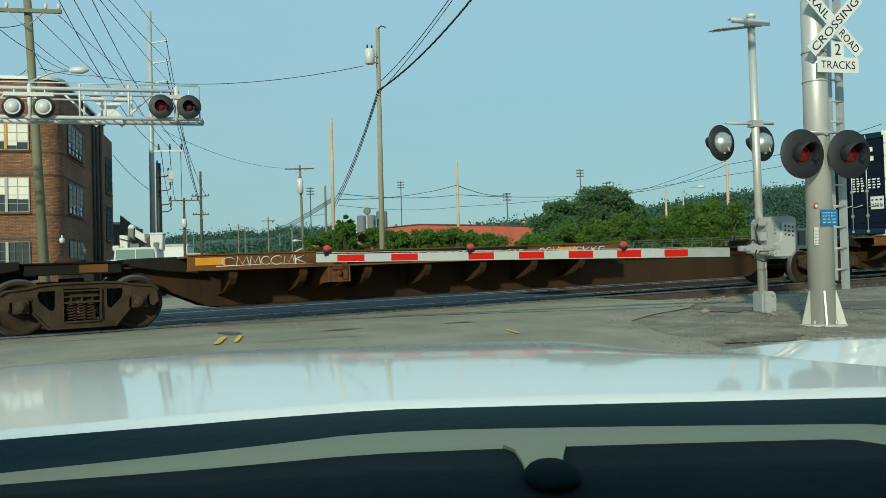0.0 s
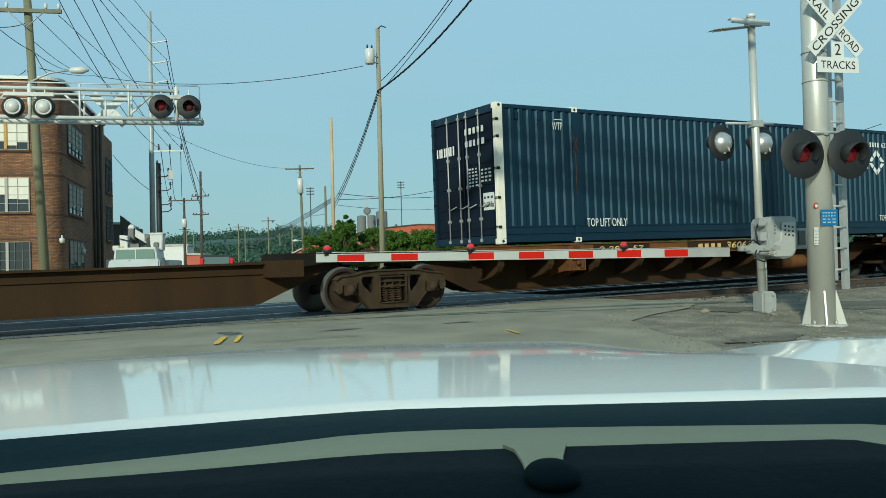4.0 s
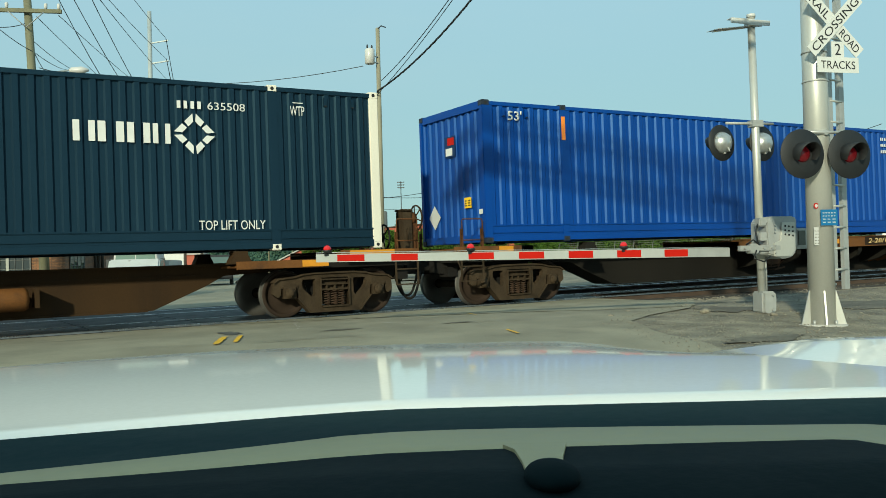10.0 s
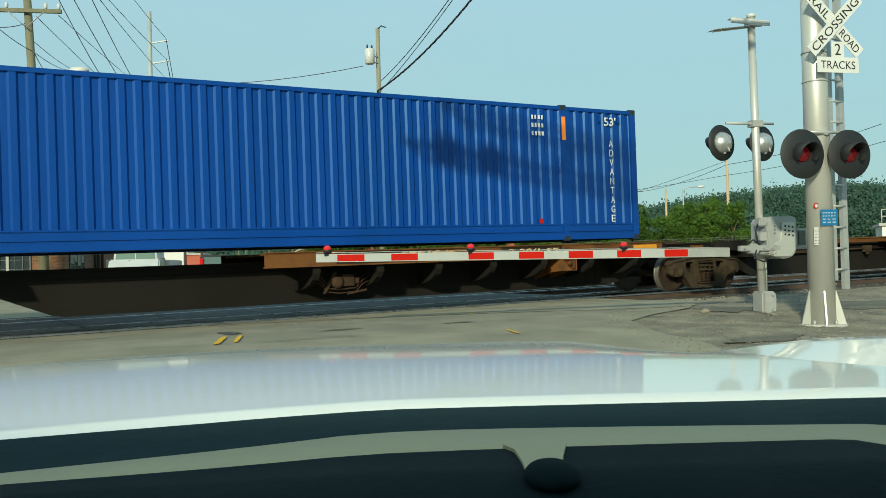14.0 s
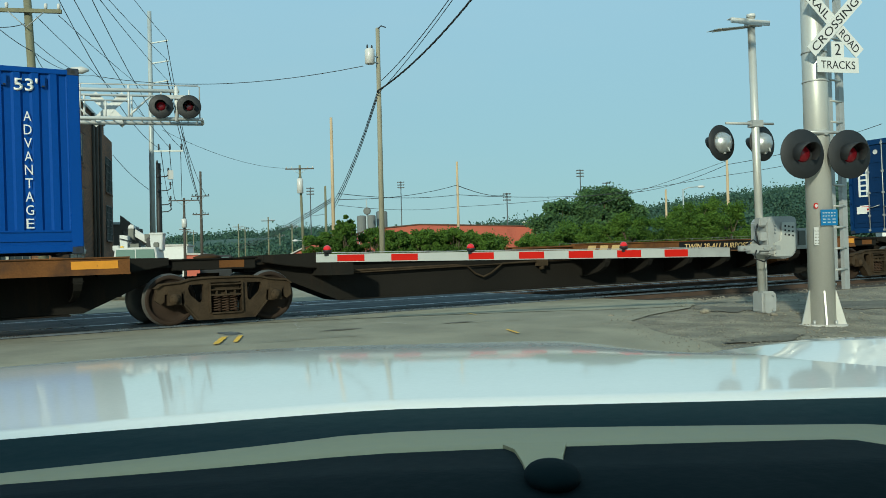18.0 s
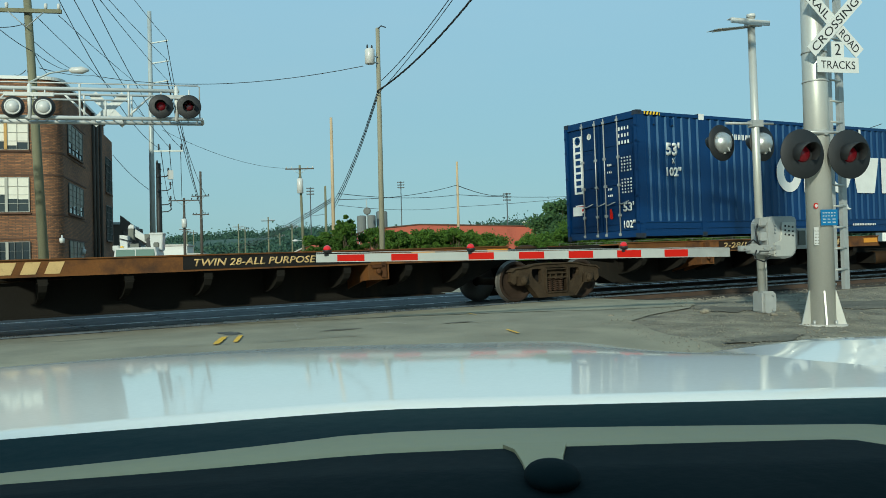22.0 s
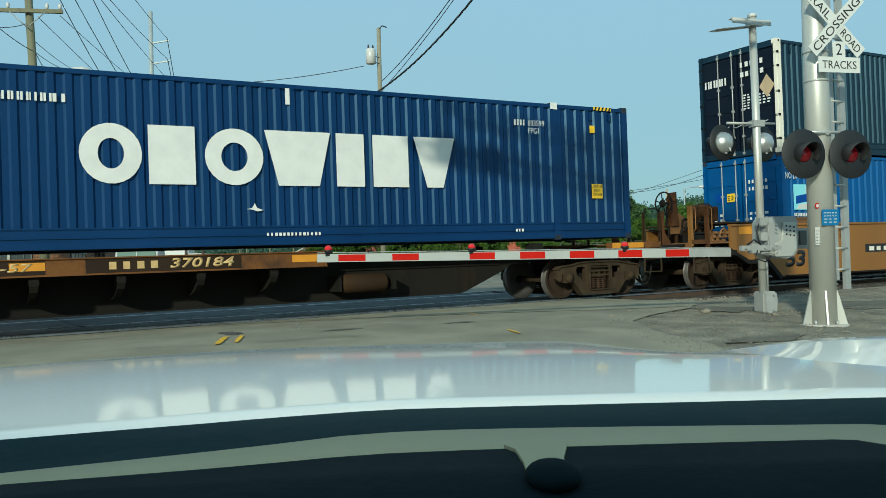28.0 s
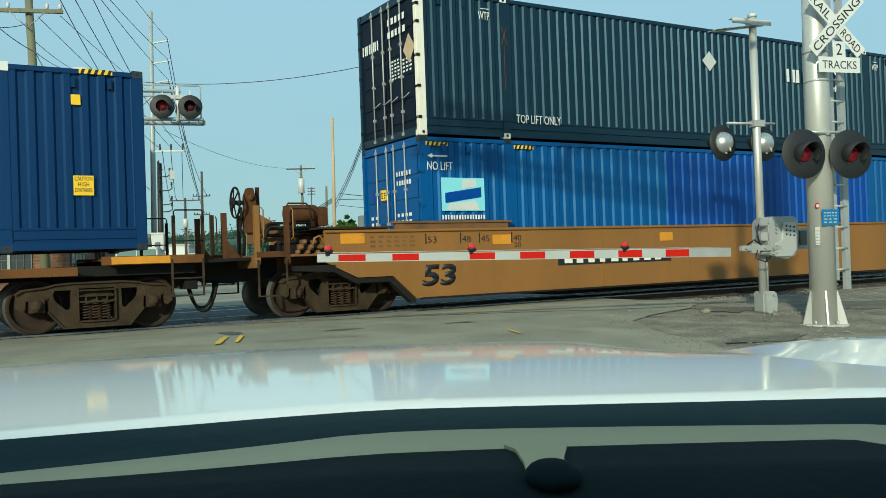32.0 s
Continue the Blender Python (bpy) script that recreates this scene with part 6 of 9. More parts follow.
# ---- crossing signals ----
ROAD = Vector((0.26, 0.966, 0)).normalized()      # the way the road runs
ACROSS = Vector((ROAD.y, -ROAD.x, 0))             # to the right of it
FACING = math.degrees(math.atan2(ACROSS.y, ACROSS.x))


def signal_lamp(parent, p, to_front, lit, name="signal_lamp", way=None, big=1.0):
    """Round black background with hood and red lens. to_front: +1 faces down the road to the south, -1 to the north."""
    d = -ROAD * to_front if way is None else Vector(way).normalized()
    p = Vector(p)
    bm = bmesh.new()
    lathe(bm, [(0.0, 0.10), (0.0, 0.30 * big), (0.012, 0.305 * big), (0.018, 0.30 * big), (0.012, 0.12)], p, d, 32)
    lamp = part(name, bm, M["lamp_black"], parent, "round black signal lamp with a red lens")
    bm = bmesh.new()
    lathe(bm, [(0.012, 0.122), (0.04, 0.105), (0.055, 0.06), (0.06, 0.0)], p, d, 24)
    part("lens", bm, M["lens_glow"] if lit else M["lens_dark"], lamp, "red lens")
    # hood over the lens
    bm = bmesh.new()
    side = d.cross(Vector((0, 0, 1))).normalized()
    rings = []
    for k in range(15):
        a = radians(-30 + 240 * k / 14)
        o = side * math.cos(a) + Vector((0, 0, 1)) * math.sin(a)
        reach = 0.05 + 0.23 * max(0.0, math.sin(a) * 0.5 + 0.5) ** 0.7
        rings.append((bm.verts.new(p + o * 0.158 + d * 0.01), bm.verts.new(p + o * 0.155 + d * reach - Vector((0, 0, 0.02))),
                      bm.verts.new(p + o * 0.163 + d * 0.01), bm.verts.new(p + o * 0.160 + d * reach - Vector((0, 0, 0.02)))))
    for a, b in zip(rings, rings[1:]):
        for i, j in ((0, 1), (1, 3), (3, 2)):
            f = bm.faces.new((a[i], a[j], b[j], b[i]))
            f.smooth = True
    part("hood", bm, M["lamp_black"], lamp)
    # silver lamp body behind
    bm = bmesh.new()
    lathe(bm, [(0.0, 0.185), (-0.03, 0.18), (-0.09, 0.15), (-0.14, 0.09), (-0.155, 0.02)], p, d, 24)
    part("lamp_housing", bm, M["lamp_silver"] if way is not None or to_front > 0 else M["ceramic"], lamp, "pale domed lamp housing")
    if way is None and to_front < 0:
        bm = bmesh.new()
        lathe(bm, [(-0.03, 0.215), (-0.06, 0.21), (-0.07, 0.19), (-0.06, 0.165), (-0.03, 0.165)], p, d, 24)
        part("housing_rim", bm, M["ceramic"], lamp, "white rim of the lamp housing")
    if way is not None:
        bm = bmesh.new()
        for k in range(3):
            a = k * 2.094 + 0.6
            e = (Vector((0, 0, 1)) * math.sin(a) + d.cross(Vector((0, 0, 1))).normalized() * math.cos(a)) * 0.175
            tube(bm, p + e - d * 0.01, p + e - d * 0.06, 0.018, n=6)
        tube(bm, p - d * 0.14 + Vector((0, 0, -0.10)), p - d * 0.16 + Vector((0, 0, -0.17)), 0.016, n=6)
        part("housing_latch", bm, M["zinc"], lamp)
    return lamp


def cantilever_mast():
    x, y = 11.08, 8.65
    z = level(x, y)
    root = thing("cantilever_signal_mast", "thick silver steel signal mast with flared base, lamps and signs", "crossing signal")
    root.location = (0, 0, 0)
    bm = bmesh.new()
    tube(bm, (x, y, z), (x, y, z + 7.4), 0.19, 0.16, 32)
    part("mast_pipe", bm, M["silver"], root)
    for k in range(5):
        a = radians(72 * k + 12)
        m = Matrix.Translation((x, y, z)) @ Matrix.Rotation(a, 4, "Z")
        bm = bmesh.new()
        slab(bm, [(0.17, 0.0), (0.32, 0.0), (0.32, 0.02), (0.195, 0.50), (0.17, 0.50)], -0.012, 0.012)
        bmesh.ops.transform(bm, matrix=m, verts=bm.verts)
        part("base_fin", bm, M["silver"], root)
    bm = bmesh.new()
    lathe(bm, [(-0.05, 0.34), (0.008, 0.34), (0.008, 0.1)], (x, y, z), (0, 0, 1), 24)
    part("base_plate", bm, M["concrete"], root)
    for k in range(5):
        a = radians(72 * k + 48)
        bm = bmesh.new()
        tube(bm, (x + 0.25 * math.cos(a), y + 0.25 * math.sin(a), z + 0.0), (x + 0.25 * math.cos(a), y + 0.25 * math.sin(a), z + 0.07), 0.022, n=6)
        part("anchor_bolt", bm, M["zinc"], root)
    for zz in (3.55, 3.98, 5.0):
        bm = bmesh.new()
        lathe(bm, [(0, 0.17), (0.0, 0.184), (0.02, 0.184), (0.02, 0.17)], (x, y, z + zz), (0, 0, 1), 32)
        part("band_clamp", bm, M["zinc"], root)
    # two lamps on a cross pipe in front
    c = Vector((x, y, 2.47)) - ROAD * 0.26
    for k in (-0.45, 0.33):
        signal_lamp(root, c + ACROSS * k + Vector((0, 0, -0.075)), 1, True, big=1.17)
    bm = bmesh.new()
    p = Vector((x, y, 2.72))
    tube(bm, p - ACROSS * 0.36 - ROAD * 0.2, p + ACROSS * 0.40 - ROAD * 0.2, 0.025, n=10)
    tube(bm, p - ROAD * 0.22, p, 0.04, n=10)
    part("lamp_arm", bm, M["zinc"], root)
    # crossbuck and track-count plate
    face = pose(0, 0, 0, 0, 0, FACING)
    f0 = Vector((x, y, 0)) + ACROSS * 0.13 - ROAD * 0.30
    for ang, t in ((45, "CROSSING"), (-45, "RAILROAD")):
        bm = bmesh.new()
        m = Matrix.Translation(f0 + Vector((0, 0, 4.27)) - ROAD * (0.012 if ang > 0 else 0.0)) @ face @ pose(0, 0, 0, 0, -ang, 0)
        box(bm, -0.58, 0.58, -0.004, 0.004, -0.095, 0.095, m)
        bl = part("crossbuck_blade", bm, M["sheet_white"], root, "white crossbuck blade with black letters")
        for half, (a, b) in enumerate(((0, 4), (4, 8)) if ang < 0 else ((0, 8),)):
            if ang > 0:
                tt, x0, w = t, -0.53, 1.06
            else:
                tt, x0, w = t[a:b], (-0.53, 0.14)[half], 0.39
            wd = words("sign_text", tt, 0.118, (x0, -0.005, -0.059), FACE_NEAR, M["sign_black"], bl, width=w, thick=0.002)
            wd.matrix_basis = m
    bm = bmesh.new()
    m = Matrix.Translation(f0 + ACROSS * 0.035 + Vector((0, 0, 3.68)) - ROAD * 0.004) @ face
    box(bm, -0.345, 0.345, -0.003, 0.003, -0.11, 0.115, m)
    box(bm, -0.105, 0.105, -0.003, 0.003, 0.115, 0.34, m)
    pl = part("track_plate", bm, M["sheet_white"], root, "white plate giving the number of tracks")
    for t, hh, w, zz in (("2", 0.165, 0.095, 0.145), ("TRACKS", 0.115, 0.57, -0.055)):
        wd = words("sign_text", t, hh, (0, -0.0035, zz), FACE_NEAR, M["sign_black"], pl, width=w, align="CENTER", thick=0.002)
        wd.matrix_basis = m
    # small plates low on the mast
    bm = bmesh.new()
    m = Matrix.Translation(Vector((x, y, 1.49)) + ACROSS * 0.0 - ROAD * 0.215) @ face
    box(bm, -0.14, 0.14, -0.003, 0.003, -0.12, 0.11, m)
    pl = part("notice_plate", bm, M["sign_blue"], root, "small blue emergency notice")
    for i in range(4):
        b = bars("notice_text", (-0.11, -0.0035, -0.08 + i * 0.045), FACE_NEAR, M["ceramic"], pl, 0.22, 0.016, 1, 5 if i > 1 else 3, thick=0.001)
        b.matrix_basis = m
    bm = bmesh.new()
    m2 = Matrix.Translation(Vector((x, y, 1.22)) - ACROSS * 0.15 - ROAD * 0.135) @ face
    box(bm, -0.05, 0.05, -0.003, 0.003, -0.13, 0.13, m2)
    st = part("sticker", bm, M["ceramic"], root, "pale grey printed sticker")
    for i in range(5):
        b = bars("sticker_text", (-0.04, -0.0035, -0.11 + i * 0.045), FACE_NEAR, M["wood_dark"], st, 0.08, 0.012, 1, 2, thick=0.001)
        b.matrix_basis = m2
    bm = bmesh.new()
    m2 = Matrix.Translation(Vector((x, y, 1.66)) - ACROSS * 0.15 - ROAD * 0.135) @ face
    slab(bm, arc(0, 0, 0.042, 0, 360, 16)[:-1], -0.003, 0.003)
    bmesh.ops.transform(bm, matrix=m2, verts=bm.verts)
    st = part("sticker", bm, M["arm_red"], root, "small red ringed sticker")
    bm = bmesh.new()
    slab(bm, arc(0, 0, 0.026, 0, 360, 16)[:-1], -0.005, -0.0035)
    bmesh.ops.transform(bm, matrix=m2, verts=bm.verts)
    part("sticker_centre", bm, M["ceramic"], st)
    # ladder up the back
    q = Vector((x, y, 0)) + ACROSS * 0.45 + ROAD * 0.27
    for a, z0 in ((q, 0.56), (q + ACROSS * 0.28 + ROAD * 0.10, 0.42)):
        bm = bmesh.new()
        box(bm, -0.055, 0.055, -0.006, 0.006, z0, 7.2, Matrix.Translation(a) @ face @ pose(0, 0, 0, 0, 0, 15))
        box(bm, -0.055, -0.043, 0.006, 0.06, z0, 7.2, Matrix.Translation(a) @ face @ pose(0, 0, 0, 0, 0, 15))
        # darker zinc colour carries the shade on the stiles, turned from the sun
        part("ladder_stile", bm, M["zinc"], root)
    for i in range(20):
        bm = bmesh.new()
        a = q + Vector((0, 0, 0.72 + i * 0.32))
        tube(bm, a, a + ACROSS * 0.28 + ROAD * 0.10, 0.017, n=6)
        part("ladder_rung", bm, M["silver"], root)
    for zz in (0.5, 2.6, 5.2):
        bm = bmesh.new()
        tube(bm, (x, y, zz), q + Vector((0, 0, zz)), 0.02, n=6)
        part("ladder_bracket", bm, M["silver"], root)
    # truss arm over the road, above the view
    a0 = Vector((x, y, 0)) - ROAD * 0.0
    truss(root, a0, -ACROSS, 7.9, 5.35, 6.25, bays=6)
    for k in (6.8, 7.6):
        pp = a0 - ACROSS * k + Vector((0, 0, 5.65)) - ROAD * 0.38
        signal_lamp(root, pp, 1, True)
    return root


def truss(root, base, way, length, z0, z1, half=0.38, bays=9, tail=0.68):
    """Two trussed sides joined by rungs; the lower chords run on past the last posts by the tail. Only the side away from the road behind is braced."""
    n = way.cross(Vector((0, 0, 1))).normalized()
    if n.dot(ROAD) < 0:
        n = -n
    up = Vector((0, 0, 1))
    bay = (length - tail) / bays
    for side in (-1, 1):
        o = base + n * half * side
        for z, run_, r in ((z0, length, 0.055), (z1, length - tail + 0.08, 0.055 if side < 0 else 0.035)):
            bm = bmesh.new()
            tube(bm, o + up * z, o + way * run_ + up * z, r, n=10)
            part("truss_chord", bm, M["sheet_white"], root)
        for i in range(bays + 1):
            a = o + way * (bay * i)
            bm = bmesh.new()
            tube(bm, a + up * z0, a + up * (z1 + 0.14 * (side < 0)), 0.03, n=8)
            part("truss_post", bm, M["sheet_white"], root)
    # braces lean to and from every third post
    for i in range(0, bays + 1, 3):
        for k in (-1, 1):
            a, b = bay * (i + 0.59 * k), bay * (i + 1.23 * k)
            if 0 < b < length:
                bm = bmesh.new()
                tube(bm, base + n * half + way * a + up * z1, base + n * half + way * b + up * z0, 0.03, n=8)
                part("truss_brace", bm, M["sheet_white"], root)
    bm = bmesh.new()
    tube(bm, base - n * half + up * (z1 - 0.29), base - n * half + way * (length - tail - bay) + up * (z1 - 0.29), 0.026, n=8)
    part("middle_rail", bm, M["sheet_white"], root)
    for i in range(bays - 1):
        if i % 3 == 1:
            a = base - n * half + way * (bay * (i + 0.52))
            bm = bmesh.new()
            tube(bm, a + up * z0, a + up * (z1 - 0.29), 0.026, n=8)
            part("short_post", bm, M["sheet_white"], root)
    bm = bmesh.new()
    for i in range(int(length / 0.25)):
        a = base + way * (0.25 * i + 0.1) + up * (z0 + 0.04)
        tube(bm, a - n * half, a + n * half, 0.018, n=6)
    part("walkway_grating", bm, M["zinc"], root)
    e = base + way * length
    for p, z, r in ((e, z0, 0.045), (e - way * tail, z1, 0.035)):
        bm = bmesh.new()
        tube(bm, p - n * half + up * z, p + n * half + up * z, r, n=8)
        part("truss_end", bm, M["sheet_white"], root)
    g = base - n * half
    bm = bmesh.new()
    bent(bm, [g + up * (z1 + 0.16), g + way * (length - 0.1) + up * (z1 + 0.16), g + way * (length - 0.06) + up * (z1 + 0.12), g + way * (length - 0.06) + up * z0], 0.02, 6)
    part("guard_rail", bm, M["zinc"], root)


def far_cantilever():
    """The opposite mast with its truss reaching over the far lane."""
    way = ACROSS
    tip = Vector((6.12, 25.1, 0))
    L_ = 12.0
    base = tip - way * L_
    root = thing("cantilever_signal_gantry", "white lattice signal gantry with round lamps over the road", "crossing signal")
    z = level(base.x, base.y)
    bm = bmesh.new()
    tube(bm, (base.x, base.y, z), (base.x, base.y, z + 7.4), 0.19, 0.16, 24)
    part("mast_pipe", bm, M["silver"], root)
    bm = bmesh.new()
    lathe(bm, [(0, 0.40), (0.03, 0.40), (0.03, 0.1)], (base.x, base.y, z), (0, 0, 1), 24)
    part("base_plate", bm, M["silver"], root)
    truss(root, base, way, L_, 5.18, 5.96)
    n = ROAD
    # south-facing pair near the tip, north-facing pair further in, as seen from behind
    for k, front, lit in ((0.34, 1, False), (1.08, 1, True), (4.07, -1, False), (4.83, -1, False)):
        p = tip - way * k + Vector((0, 0, 5.50 if front > 0 else 5.42)) - n * 0.55
        signal_lamp(root, p, front, lit, big=1.08 if front > 0 else 0.95)
        bm = bmesh.new()
        tube(bm, p + Vector((0, 0, 0.5)) + n * 0.15, p + n * 0.15, 0.02, n=6)
        tube(bm, p + n * 0.05, p + n * 0.2, 0.03, n=8)
        part("lamp_bracket", bm, M["sheet_white"], root)
    # crossbuck seen from behind
    for ang in (45, -45):
        bm = bmesh.new()
        m = Matrix.Translation(tip - way * 2.55 + Vector((0, 0, 5.56)) + n * 0.42) @ pose(0, 0, 0, 0, 0, FACING) @ pose(0, 0, 0, 0, ang, 0)
        box(bm, -0.6, 0.6, -0.004 + 0.01 * (ang > 0), 0.004 + 0.01 * (ang > 0), -0.115, 0.115, m)
        part("crossbuck_blade", bm, M["sheet_white"], root, "back of a white crossbuck blade")
    # stout lamp posts with cross arms between the lamps of each pair
    for k, reach in ((0.68, 0.30), (4.45, 0.62)):
        q = tip - way * k - n * 0.40
        bm = bmesh.new()
        tube(bm, q + Vector((0, 0, 5.12)), q + Vector((0, 0, 6.06)), 0.055, n=12)
        part("lamp_post", bm, M["sheet_white"], root)
        bm = bmesh.new()
        box(bm, -reach, reach, -0.05, 0.05, -0.05, 0.05, Matrix.Translation(q + Vector((0, 0, 5.78)) - n * 0.06) @ pose(0, 0, 0, 0, 0, FACING))
        part("lamp_arm", bm, M["zinc"], root)
    return root


def gate():
    x, y = 11.77, 10.32
    z = level(x, y)
    root = thing("crossing_gate", "silver crossing gate post with its lowered red and white arm", "crossing gate")
    bm = bmesh.new()
    tube(bm, (x - 0.04, y, z + 0.3), (x - 0.10, y, z + 4.95), 0.068, 0.062, 16)
    part("post", bm, M["silver"], root)
    f = pose(0, 0, 0, 0, 0, FACING)
    o = Matrix.Translation((x, y, z)) @ f
    bm = bmesh.new()
    box(bm, -0.125, 0.125, -0.15, 0.15, 0.0, 0.36, o)
    part("junction_box", bm, M["zinc"], root, bevel=0.025)
    bm = bmesh.new()
    slab(bm, [(-0.12, 0.02), (0.0, -0.02), (0.13, 0.03), (0.15, 0.22), (0.13, 0.33), (-0.12, 0.34)], -0.20, -0.17)
    bmesh.ops.transform(bm, matrix=o @ Matrix.Translation((0.0, 0.02, 0)) @ Matrix.Diagonal((0.8, 1, 1, 1)), verts=bm.verts)
    cover = part("box_cover", bm, M["zinc"], root, bevel=0.008)
    bm = bmesh.new()
    for dx, dz in ((0.03, 0.05), (0.03, 0.30)):
        tube(bm, o @ Vector((dx, -0.20, dz)), o @ Vector((dx, -0.225, dz)), 0.02, n=6)
    part("cover_bolt", bm, M["zinc"], cover)
    bm = bmesh.new()
    tube(bm, o @ Vector((0.09, 0.08, 0.3)), o @ Vector((0.09, 0.08, 1.0)), 0.035, n=10)
    part("conduit", bm, M["zinc"], root)
    # mechanism housing with rounded lower corner and counterweight arm
    h = Matrix.Translation((x, y, 0)) @ f
    bm = bmesh.new()
    poly = [(-0.10, 0.98), (0.22, 0.90), (0.36, 0.93), (0.44, 1.02), (0.46, 1.15), (0.46, 1.56), (0.40, 1.60), (-0.02, 1.60), (-0.10, 1.52)]
    slab(bm, poly, -0.30, 0.18)
    bmesh.ops.transform(bm, matrix=h, verts=bm.verts)
    part("mechanism_housing", bm, M["zinc"], root, bevel=0.02)
    bm = bmesh.new()
    slab(bm, [(0.0, 0.94), (0.30, 0.94), (0.40, 1.05), (0.40, 1.5), (0.16, 1.5), (0.12, 1.2), (0.0, 1.16)], -0.335, -0.302)
    bmesh.ops.transform(bm, matrix=h, verts=bm.verts)
    pl = part("arm_plate", bm, M["silver"], root, bevel=0.008)
    for i in range(3):
        for j in range(3):
            # hole painted as a flat black disc, dark like its inside
            bm = bmesh.new()
            c = Vector((0.21 + i * 0.07, -0.337, 1.30 + j * 0.07 - i * 0.01))
            tube(bm, h @ c, h @ (c + Vector((0, -0.004, 0))), 0.017, n=10)
            part("plate_hole", bm, M["sign_black"], pl)
    bm = bmesh.new()
    box(bm, 0.46, 0.92, -0.26, -0.06, 1.06, 1.40, h)
    part("counterweight", bm, M["zinc"], root, bevel=0.02)
    for zz in (1.06, 1.28, 1.52):
        bm = bmesh.new()
        box(bm, -0.22, -0.06, -0.28, -0.12, zz - 0.08, zz + 0.06, h)
        part("arm_bracket", bm, M["zinc"], root, bevel=0.015)
    bm = bmesh.new()
    box(bm, -0.62, 0.12, -0.34, -0.24, 1.04, 1.13, h)
    box(bm, -0.45, -0.3, -0.36, -0.22, 1.0, 1.16, h)
    part("arm_socket", bm, M["zinc"], root, bevel=0.01)
    bm = bmesh.new()
    bent(bm, [h @ Vector(v) for v in ((-0.35, -0.36, 1.05), (-0.42, -0.40, 0.92), (-0.25, -0.42, 0.86), (-0.1, -0.36, 0.95))], 0.012, 6)
    bent(bm, [h @ Vector(v) for v in ((-0.5, -0.3, 1.14), (-0.42, -0.38, 1.22), (-0.3, -0.36, 1.15))], 0.014, 6)
    bent(bm, [h @ Vector(v) for v in ((-0.2, -0.2, 1.5), (-0.28, -0.25, 1.35), (-0.24, -0.25, 1.15), (-0.15, -0.2, 1.1))], 0.016, 6)
    part("cable", bm, M["lamp_black"], root, "black cable loops")
    bm = bmesh.new()
    for zz in (1.0, 1.06, 1.12, 1.34, 1.40, 1.46):
        lathe(bm, [(0, 0.016), (0.02, 0.016)], h @ Vector((0.02, -0.335, zz)), h.to_3x3() @ Vector((0, -1, 0)), 6)
    for xx in (-0.55, -0.4, -0.2, -0.05):
        lathe(bm, [(0, 0.02), (0.03, 0.02)], h @ Vector((xx, -0.34, 1.085)), h.to_3x3() @ Vector((0, -1, 0)), 6)
    part("bolt_heads", bm, M["zinc"], root)
    bm = bmesh.new()
    box(bm, 0.50, 0.62, -0.29, -0.25, 1.12, 1.36, h)
    box(bm, 0.86, 0.94, -0.29, -0.04, 1.02, 1.44, h)
    part("weight_clamp", bm, M["fence_grey"], root)
    # the arm
    a = Vector((11.04, 10.36, 1.03))
    b = Vector((4.64, 12.34, 1.085))
    d = (b - a)
    Ln = d.length
    d.normalize()
    n = ROAD * 1.0
    up = Vector((0, 0, 1))
    mm = Matrix(((d.x, n.x, up.x, a.x), (d.y, n.y, up.y, a.y), (d.z, n.z, up.z, a.z), (0, 0, 0, 1)))
    # stripes from the tip: white tip, then red and white by turns
    arm = thing("gate_arm", "", "")
    arm.parent = root
    pieces = []
    cur = Ln
    seq = [0.31, 0.405, 0.405, 0.405, 0.79, 0.40] + [0.405] * 30
    i = 0
    while cur > 0 and i < 15:
        nx = max(0.0, cur - seq[i]) if i < 14 else 0.0
        pieces.append((nx, cur, i % 2 == 1))
        cur = nx
        i += 1
    if cur > 0:
        pieces.append((0.0, cur, False))
    for x0, x1, isred in pieces:
        bm = bmesh.new()
        k0, k1 = 0.060 + 0.012 * (1 - x0 / Ln), 0.060 + 0.012 * (1 - x1 / Ln)
        vs = []
        for xx, k in ((x0, k0), (x1, k1)):
            vs += [bm.verts.new(mm @ Vector((xx, yy, zz))) for yy, zz in ((-0.02, -k), (0.02, -k), (0.02, k), (-0.02, k))]
        for fidx in ((0, 1, 2, 3), (7, 6, 5, 4), (0, 4, 5, 1), (1, 5, 6, 2), (2, 6, 7, 3), (3, 7, 4, 0)):
            bm.faces.new([vs[j] for j in fidx])
        part("arm_stripe", bm, M["arm_white"] if x0 > 0 else M["zinc"], arm, "white reflective stripe" if x0 > 0 else "grey steel arm sleeve")
        if isred:
            for sy in (-1, 1):
                bm = bmesh.new()
                e = 0.012
                ys = sorted((sy * 0.0205, sy * 0.0235))
                slab(bm, [(x0, -k0 + e), (x1, -k1 + e), (x1, k1 - e), (x0, k0 - e)], *ys)
                bmesh.ops.transform(bm, matrix=mm, verts=bm.verts)
                part("red_panel", bm, M["arm_red"], arm, "red reflective panel")
    for frac in (0.975, 0.648, 0.274):
        c = mm @ Vector((Ln * frac, 0, 0.10))
        bm = bmesh.new()
        bmesh.ops.create_icosphere(bm, subdivisions=2, radius=0.060, matrix=Matrix.Translation(c + Vector((0, 0, 0.035))))
        part("arm_lamp", bm, M["lens_red"], arm, "small red arm lamp")
        bm = bmesh.new()
        box(bm, -0.05, 0.05, -0.025, 0.025, -0.07, -0.01, Matrix.Translation(c))
        lathe(bm, [(-0.03, 0.05), (0.005, 0.07), (0.02, 0.071), (0.02, 0.05)], c, (0, 0, 1), 14)
